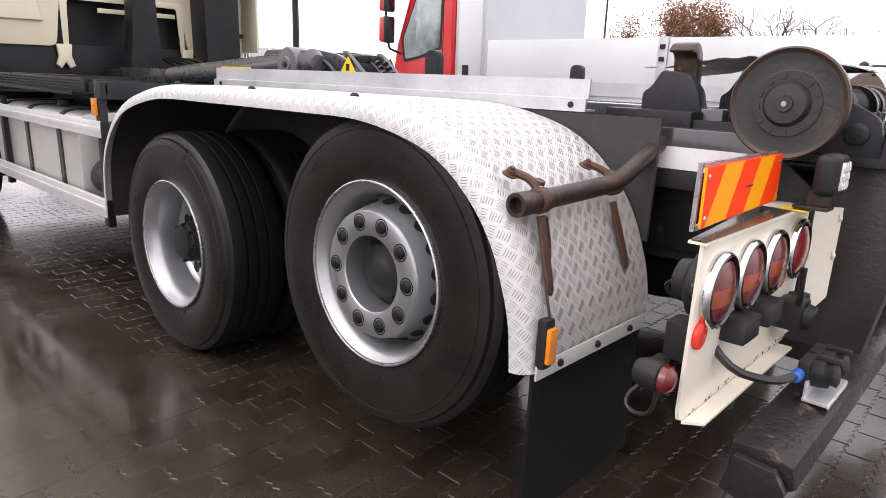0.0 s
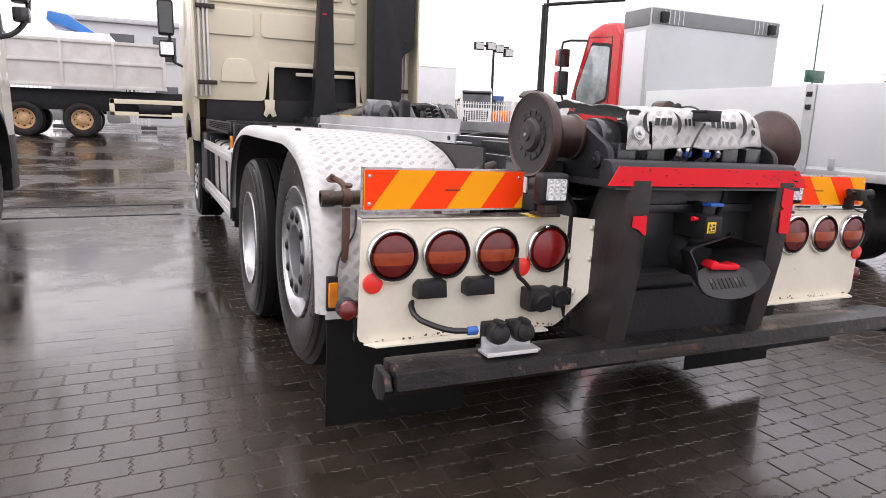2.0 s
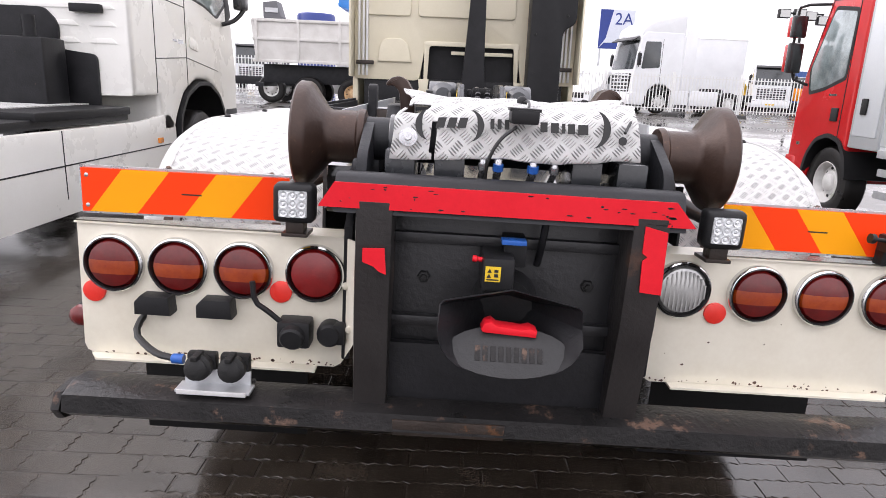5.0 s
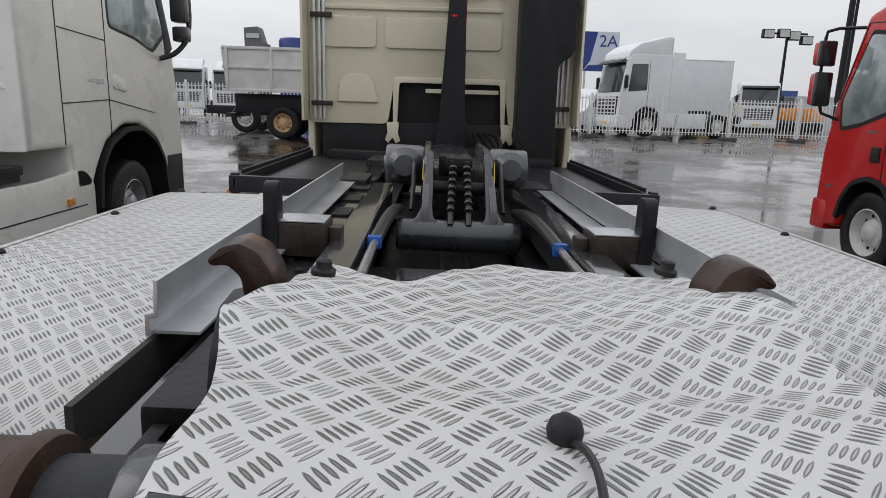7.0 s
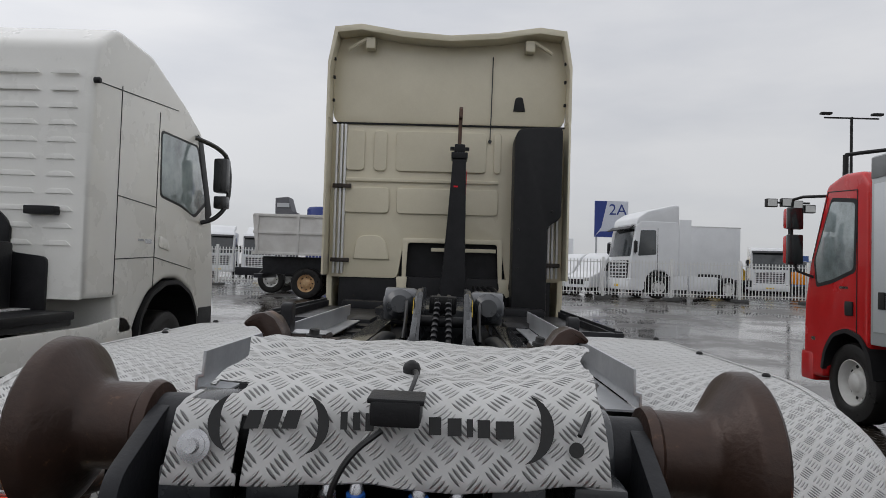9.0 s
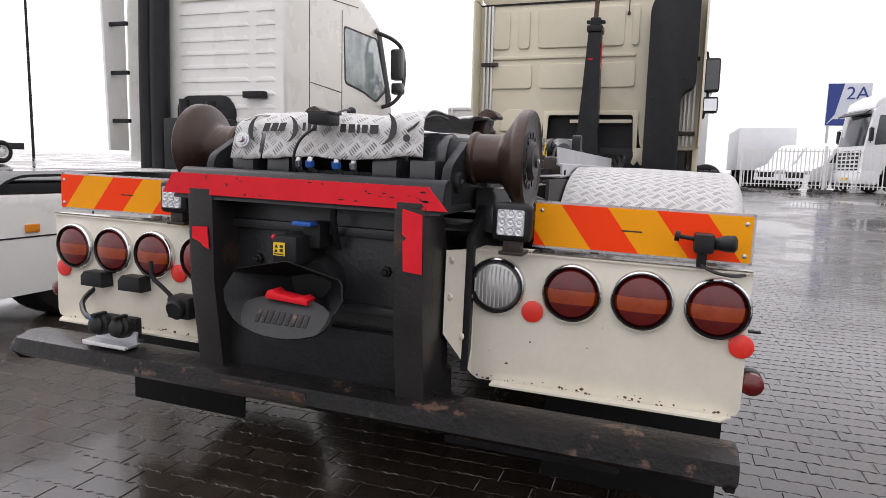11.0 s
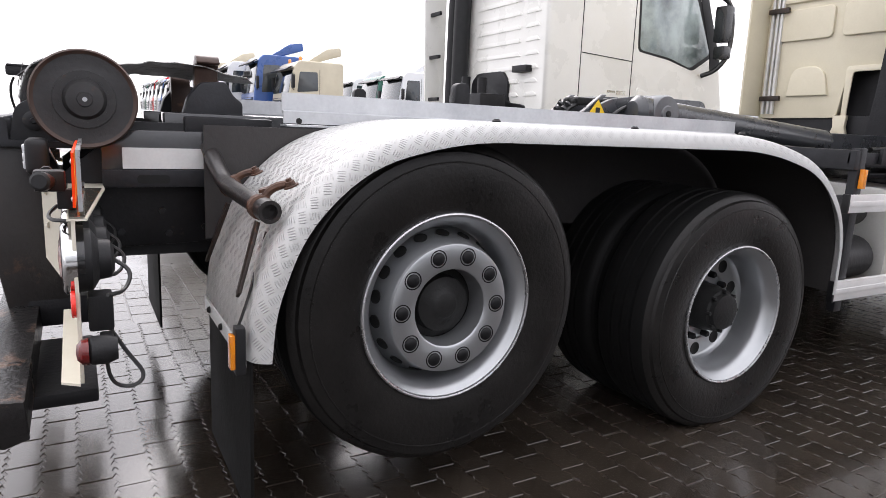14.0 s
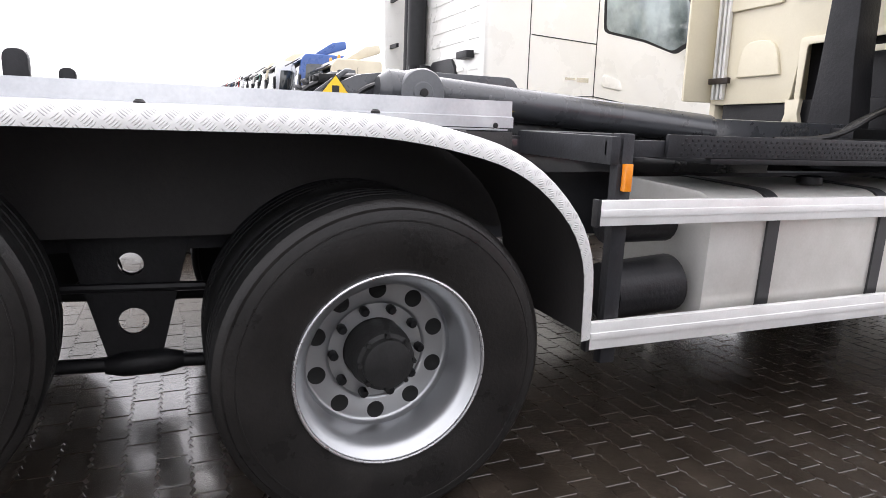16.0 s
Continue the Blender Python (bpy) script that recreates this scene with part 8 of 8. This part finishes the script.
def fence_panel(m, length=3.4):
    """A steel fence panel on concrete feet."""
    t = thing("fence_panel", "white painted steel fence panel on dark concrete feet", "fence", "yard fence", m)
    for z in (0.35, 1.85):
        part("rail", lambda bm: box(bm, 0, length, -0.02, 0.02, z - 0.02, z + 0.02), M["fence"], t)
    n = 20
    def bars(bm):
        for i in range(n):
            x = 0.12 + (length - 0.24) * i / (n - 1)
            box(bm, x - 0.022, x + 0.022, -0.012, 0.012, 0.22, 1.98)
    ob = part("bar", bars, M["fence"], t)
    tagged(ob, kind="stuff")
    for x in (0.0, length):
        part("post", lambda bm: box(bm, x - 0.05, x + 0.05, -0.05, 0.05, 0.0, 2.1, 0.005), M["fence"], t)
        part("foot", lambda bm: box(bm, x - 0.32, x + 0.32, -0.30, 0.30, 0.0, 0.16, 0.02), M["concrete"], t)
    return t


first = fence_panel(pose(4.2, 31.2, height(4, 31), 0, 0, 1))
for i in range(1, 6):
    x = 4.2 + 3.42 * i
    copy_thing(first, pose(x, 31.2 + 0.06 * i, height(x, 31), 0, 0, 1))
for i in range(4):
    copy_thing(first, pose(-15.2 + 3.42 * i, 31.6 - 0.3 * i, height(-10, 31), 0, 0, -4))
for i in range(5):
    copy_thing(first, pose(21.4 + 2.2 * i, 31.5 + 2.6 * i, height(22, 33), 0, 0, 50))


# sign, masts, far machinery, buildings, trees
sg = thing("sign_board", "blue and white yard sign on two posts", "sign", m=pose(0, 45, height(11, 45)))
part("panel", lambda bm: box(bm, 10.1, 12.5, 0, 0.12, 3.9, 6.5, 0.02), M["signwhite"], sg)
part("blue_field", lambda bm: prism(bm, [(10.12, 3.92), (10.12, 6.48), (11.0, 6.48), (10.6, 4.6)], "y", -0.008, 0.0), M["signblue"], sg)
part("blue_base", lambda bm: prism(bm, [(10.12, 3.92), (12.48, 3.92), (12.48, 4.4), (10.5, 4.3)], "y", -0.006, 0.0), M["signblue"], sg)
text_mesh("letters", "2A", 1.1, pose(11.75, -0.02, 5.85, 90, 0, 0), M["signblue"], sg, "dark blue letters 2A")
for x in (10.3, 12.3):
    part("post", lambda bm: rod(bm, (x, 0.15, 0), (x, 0.15, 4.0), 0.07), M["galv"], sg)


def flood_mast(x, y, h, label="light mast with square floodlights"):
    z = height(x, y)
    t = thing("light_mast", label, "light mast", m=pose(x, y, z))
    part("pole", lambda bm: rod(bm, (0, 0, 0), (0, 0, h), 0.15, 0.09), M["hub"], t)
    part("cross_arm", lambda bm: box(bm, -1.5, 1.5, -0.06, 0.06, h - 0.14, h, 0.01), M["hub"], t)
    for dx, dz in ((-1.45, 0.05), (-0.3, 0.1), (0.5, -0.05), (1.45, -0.35)):
        fl = part("floodlight", lambda bm: box(bm, dx - 0.42, dx + 0.42, -0.2, 0.2, h + dz - 0.48, h + dz + 0.16, 0.05), M["hub"], t)
        part("glass", lambda bm: box(bm, dx - 0.36, dx + 0.36, -0.215, -0.195, h + dz - 0.42, h + dz + 0.10), M["clear_lens"], fl)
    return t


flood_mast(26.0, 49.0, 7.3)


def lamp_post(x, y, h, arm, heads, label, r=0.09):
    z = height(x, y)
    t = thing("street_lamp", label, "street lamp", m=pose(x, y, z))
    part("pole", lambda bm: rod(bm, (0, 0, 0), (0, 0, h), r, r * 0.8), M["hub"], t)
    if arm:
        part("arm", lambda bm: pipe(bm, [(0, 0, h), (arm * 0.15, 0, h + 0.15), (arm, 0, h + 0.9)], r * 0.6, 8), M["hub"], t)
    for dx in heads:
        part("lamp_head", lambda bm: box(bm, dx - 0.3, dx + 0.3, -0.14, 0.14, h + 0.1, h + 0.24, 0.05), M["hub"], t)
    return t


lamp_post(20.6, 33.0, 7.9, 6.0, (), "dark steel pole with a long arm beyond the fence", 0.17)
lamp_post(21.8, 34.5, 10.3, 0, (-1.4, 1.4), "tall street lamp with two heads")
part("arm", lambda bm: box(bm, -1.5, 1.5, -0.03, 0.03, 10.2, 10.28), M["hub"], bpy.data.objects["street_lamp.001"])
lamp_post(-37.5, 29, 12.5, 0, (0.0,), "slim distant lamp post")
lamp_post(49.4, 29.2, 8.0, 0, (0.3,), "slim lamp post beyond the trees")
gs = part("green_sign", lambda bm: (box(bm, 33.6, 35.2, 24.8, 24.9, 4.2, 4.9, 0.02), rod(bm, (34.4, 24.95, 0.3), (34.4, 24.95, 8.6), 0.04)), M["green"])
tagged(gs, "green sign on a thin mast", "sign")


def digger(x, y, a, paint, s=1.0):
    t = thing("excavator", "yellow excavator in the distance", "excavator", "machines", pose(x, y, height(x, y), 0, 0, a))
    part("track", lambda bm: box(bm, -1.3, -0.8, -1.7, 1.7, 0, 0.8, 0.25), M["grime"], t)
    part("track", lambda bm: box(bm, 0.8, 1.3, -1.7, 1.7, 0, 0.8, 0.25), M["grime"], t)
    part("house", lambda bm: box(bm, -1.25, 1.25, -1.6, 1.2, 0.9, 2.0, 0.12), M[paint], t)
    part("cabin", lambda bm: box(bm, -1.2, -0.2, 0.0, 1.5, 1.0, 2.9, 0.1), M["window"], t)
    part("boom", lambda bm: prism(bm, [(1.0, 1.6), (2.4, 3.3), (3.0, 3.4), (5.2, 2.6), (5.1, 2.3), (3.0, 2.9), (1.6, 1.6)], "x", 0.0, 0.4, 0.04), M[paint], t)
    part("dipper", lambda bm: prism(bm, [(4.9, 2.7), (5.4, 2.6), (5.0, 0.8), (4.7, 0.8)], "x", 0.02, 0.38, 0.03), M[paint], t)
    return t


for i, (x, y, a, p) in enumerate(((22.5, 54, 60, "yellow"), (26.8, 56, 110, "yellow"), (31, 55, 40, "amber"))):
    digger(x, y, a, p)
for i, (x, y, w, h, p) in enumerate(((30.5, 60, 3.0, 3.6, "bluepaint"), (15.5, 62, 8, 3.4, "facade"), (34, 62, 9, 3.2, "facade"))):
    ridged = [(x, y), (x + w, y), (x + w, y + 4), (x, y + 4)]
    n = int(w * 2) - 1
    front = [(x + 0.25 + k * 0.5 + d, y - e) for k in range(n) for d, e in ((0, 0), (0.06, 0.06), (0.25, 0.06), (0.31, 0))]
    ob = part("container", lambda bm: prism(bm, [(x, y)] + front + ridged[1:], "z", 0.3, 0.42 + h), M[p])
    tagged(ob, "steel storage container in the distance", "container", "containers")


def block(name, label, x0, x1, y0, y1, h, mat, rows, cols, face="y", z0=0.4):
    t = thing(name, label, "building")
    part("wall", lambda bm: box(bm, x0, x1, y0, y1, z0, h, 0.05), M[mat], t)
    part("roof", lambda bm: box(bm, x0 - 0.2, x1 + 0.2, y0 - 0.2, y1 + 0.2, h, h + 0.3, 0.04), M["galv"], t)
    for r in range(rows):
        for c in range(cols):
            xa = x0 + (x1 - x0) * (c + 0.22) / cols
            xb = x0 + (x1 - x0) * (c + 0.78) / cols
            za = z0 + (h - z0) * (r + 0.3) / rows
            zb = z0 + (h - z0) * (r + 0.8) / rows
            w = part("window", lambda bm: box(bm, xa, xb, y0 - 0.05, y0 + 0.02, za, zb, 0.01), M["window"], t)
            part("window_sill", lambda bm: box(bm, xa - 0.06, xb + 0.06, y0 - 0.12, y0 - 0.03, za - 0.07, za), M["facade"], w)
    return t


block("office_building", "low white office building with square windows", -6.2, 3.2, 43.5, 52, 6.4, "facade", 2, 4)
block("grey_tower", "distant grey brick tower block", -67.5, -61.5, 98, 106, 21, "darkfacade", 6, 4)
hall = thing("steel_hall", "pale ribbed steel hall in the distance", "building")
part("wall", lambda bm: box(bm, -34, -25.5, 50.5, 58, 0.4, 6.3, 0.05), M["facade"], hall)
for k in range(11):
    part("wall_rib", lambda bm: box(bm, -34, -25.5, 50.44, 50.499, 0.9 + 0.5 * k, 1.1 + 0.5 * k), M["facade"], hall)
tw = thing("silo_tower", "grey silo tower with a stepped top", "tower")
part("shaft", lambda bm: prism(bm, [(-25.2, 0.4), (-25.4, 11.2), (-23.6, 11.4), (-23.0, 9.4), (-22.6, 9.3), (-22.6, 0.4)], "y", 90, 93, 0.05), M["darkfacade"], tw)
part("band", lambda bm: box(bm, -25.1, -23.4, 89.9, 90.0, 9.9, 10.5), M["facade"], tw)
bt = part("blue_tank", lambda bm: lathe(bm, (-18.6, 92, 0.4), (0, 0, 1), [(0, 2.6), (9.4, 2.6), (9.7, 2.4), (9.8, 0.1)], 40), M["signblue"])
tagged(bt, "dark blue storage tank far away", "tank")
far_wall = part("far_hedge_wall", lambda bm: [box(bm, x, x + 3.4, y, y + 0.3, 0.3, 2.2, 0.03) for x, y in [(-95 + 3.5 * k, 24 + 0.2 * k) for k in range(12)]], M["concrete"])
tagged(far_wall, "low dark boundary wall in the distance", "wall")


def tree(x, y, h, leafy, seed):
    rnd = random.Random(seed)
    z0 = height(x, y)
    t = thing("tree", "rust brown autumn tree beyond the yard" if leafy else "bare winter tree beyond the yard", "tree", "trees beyond the yard", pose(x, y, z0))
    twigs = []

    def grow(bm, p, d, ln, r, depth):
        q = p + d * ln
        rod(bm, p, q, r, r * 0.62, 7 if depth < 2 else 4)
        if depth >= (4 if leafy else 5):
            twigs.append(q)
            return
        for _ in range(3 if depth < 2 else 2 + (rnd.random() < 0.6)):
            v = Vector((rnd.gauss(0, 1), rnd.gauss(0, 1), rnd.gauss(0.25, 0.8))).normalized()
            grow(bm, q if rnd.random() < 0.6 else p.lerp(q, 0.7), (d * 0.9 + v * 0.75).normalized(), ln * rnd.uniform(0.62, 0.82), r * 0.58, depth + 1)
            twigs.append(q)
    part("trunk", lambda bm: grow(bm, Vector((0, 0, 0)), Vector((0, 0, 1)), h * 0.26, h * 0.022, 0), M["bark"], t)
    if leafy:
        def crown(bm):
            for q in twigs:
                for _ in range(30):
                    c = q + Vector((rnd.gauss(0, 1), rnd.gauss(0, 1), rnd.gauss(0, 0.9))) * h * 0.05
                    a = Vector((rnd.gauss(0, 1), rnd.gauss(0, 1), rnd.gauss(0, 1))).normalized() * h * 0.0075
                    b = a.cross(Vector((rnd.gauss(0, 1), rnd.gauss(0, 1), 0.3))).normalized() * h * 0.0055
                    bm.faces.new([bm.verts.new(c + v) for v in (a, b, -a, -b)])
        ob = part("crown", crown, M["leaf"], t)
    return t


tree(37.6, 18.6, 9.4, True, 3)
tree(39.5, 17.2, 8.0, True, 8)
for i, (x, y, h) in enumerate(((41, 13.4, 7.6), (42, 11.6, 7.8), (43, 9.0, 6.6), (44, 6.4, 6.0), (46, 3.5, 6.4), (-42, 46, 9), (-40, 47, 9))):
    tree(x, y, h, False, 20 + i)


# ---- pavers round the truck ----
def paver_outline(lx, ly, zig_x):
    """Half-sized outline of a block whose two sides are toothed. zig_x: the toothed sides face x."""
    a, b, k = lx / 2 - 0.0035, ly / 2 - 0.0035, 0.0055
    n = 6 if zig_x else 8
    if zig_x:
        right = [(a + (k if i % 2 else -k), -b + 2 * b * i / n) for i in range(n + 1)]
        return right + [(-a + (p[0] - a), p[1]) for p in right[::-1]]
    top = [(a - 2 * a * i / n, b + (k if i % 2 else -k)) for i in range(n + 1)]
    return [(p[0], -b + (p[1] - b)) for p in top[::-1]] + top


def paver_geometry(outline):
    sh = 0.003
    verts, n = [], len(outline)
    for z, k in ((-0.03, 0), (-0.003, 0), (0.0, sh)):
        for x, y in outline:
            d = math.hypot(x, y)
            verts.append((x * (1 - k / d), y * (1 - k / d), z))
    faces = []
    for r in (0, 1):
        faces += [(r * n + i, r * n + (i + 1) % n, (r + 1) * n + (i + 1) % n, (r + 1) * n + i) for i in range(n)]
    faces.append(tuple(2 * n + i for i in range(n)))
    return verts, faces


def lay_pavers():
    rnd = random.Random(5)
    kinds = {True: (0.21, 0.14), False: (0.21, 0.11)}
    rest_v, rest_f = [], []
    shapes = {}
    for zig, (lx, ly) in kinds.items():
        outline = paver_outline(lx, ly, zig)
        v, f = paver_geometry(outline)
        me = bpy.data.meshes.new("paver")
        me.from_pydata(v, [], f)
        me.materials.append(M["stone"])
        shapes[zig] = (me, v, f)
    cells = []
    y = -4.2
    row = 0
    while y < 3.6:
        x = -3.36 + (0.105 if row % 2 else 0)
        while x < -1.3:
            cells.append((True, x + 0.105, y + 0.07))
            x += 0.21
        y += 0.14
        row += 1
    y, row = -4.2, 0
    while y < 8.4:
        x = -1.3 + (0.07 if row % 2 else 0.0)
        while x < 6.0:
            cells.append((False, x + 0.105, y + 0.055))
            x += 0.21
        y += 0.11
        row += 1
    picked = 0
    for zig, x, y in cells:
        tilt = (rnd.uniform(-0.22, 0.22), rnd.uniform(-0.22, 0.22), rnd.uniform(-0.6, 0.6))
        # towards the edges of the field the stones sink into silt and standing water
        out = max(smoothstep(0.6, 3.5, y) if zig else smoothstep(6.0, 8.3, y), smoothstep(2.2, 4.1, -y), smoothstep(2.4, 3.3, -x), smoothstep(4.6, 6.0, x))
        m = pose(x, y, rnd.uniform(-0.0012, 0.0003) - 0.0034 * out, *tilt)
        nearby = (zig and -2.3 < x < -1.45 and -1.25 < y < 1.35) or ((not zig) and 1.35 < x < 2.35 and -1.2 < y < 0.75)
        if nearby and picked < 300:
            ob = new("paver", shapes[zig][0])
            ob.matrix_world = m
            ob.parent = ground
            picked += 1
        else:
            base = len(rest_v)
            rest_v += [tuple(m @ Vector(p)) for p in shapes[zig][1]]
            rest_f += [tuple(i + base for i in f) for f in shapes[zig][2]]
    me = bpy.data.meshes.new("paver_field")
    me.from_pydata(rest_v, [], rest_f)
    me.materials.append(M["stone"])
    ob = new("paver_field", me)
    ob.parent = ground
    tagged(ob, kind="stuff")


lay_pavers()

# dark bitumen seams across the wet lane beside the truck
for y, w, a in ((7.15, 0.035, 0.6), (8.2, 0.05, -0.5), (10.3, 0.06, 0.3)):
    seam = part("seam", lambda bm: box(bm, -3.2, 3.2, -w, w, -0.004, 0.0025, 0.001), M["tread_rubber"], ground)
    seam.matrix_world = pose(-4.6, y, -0.001, 0, 0, a)
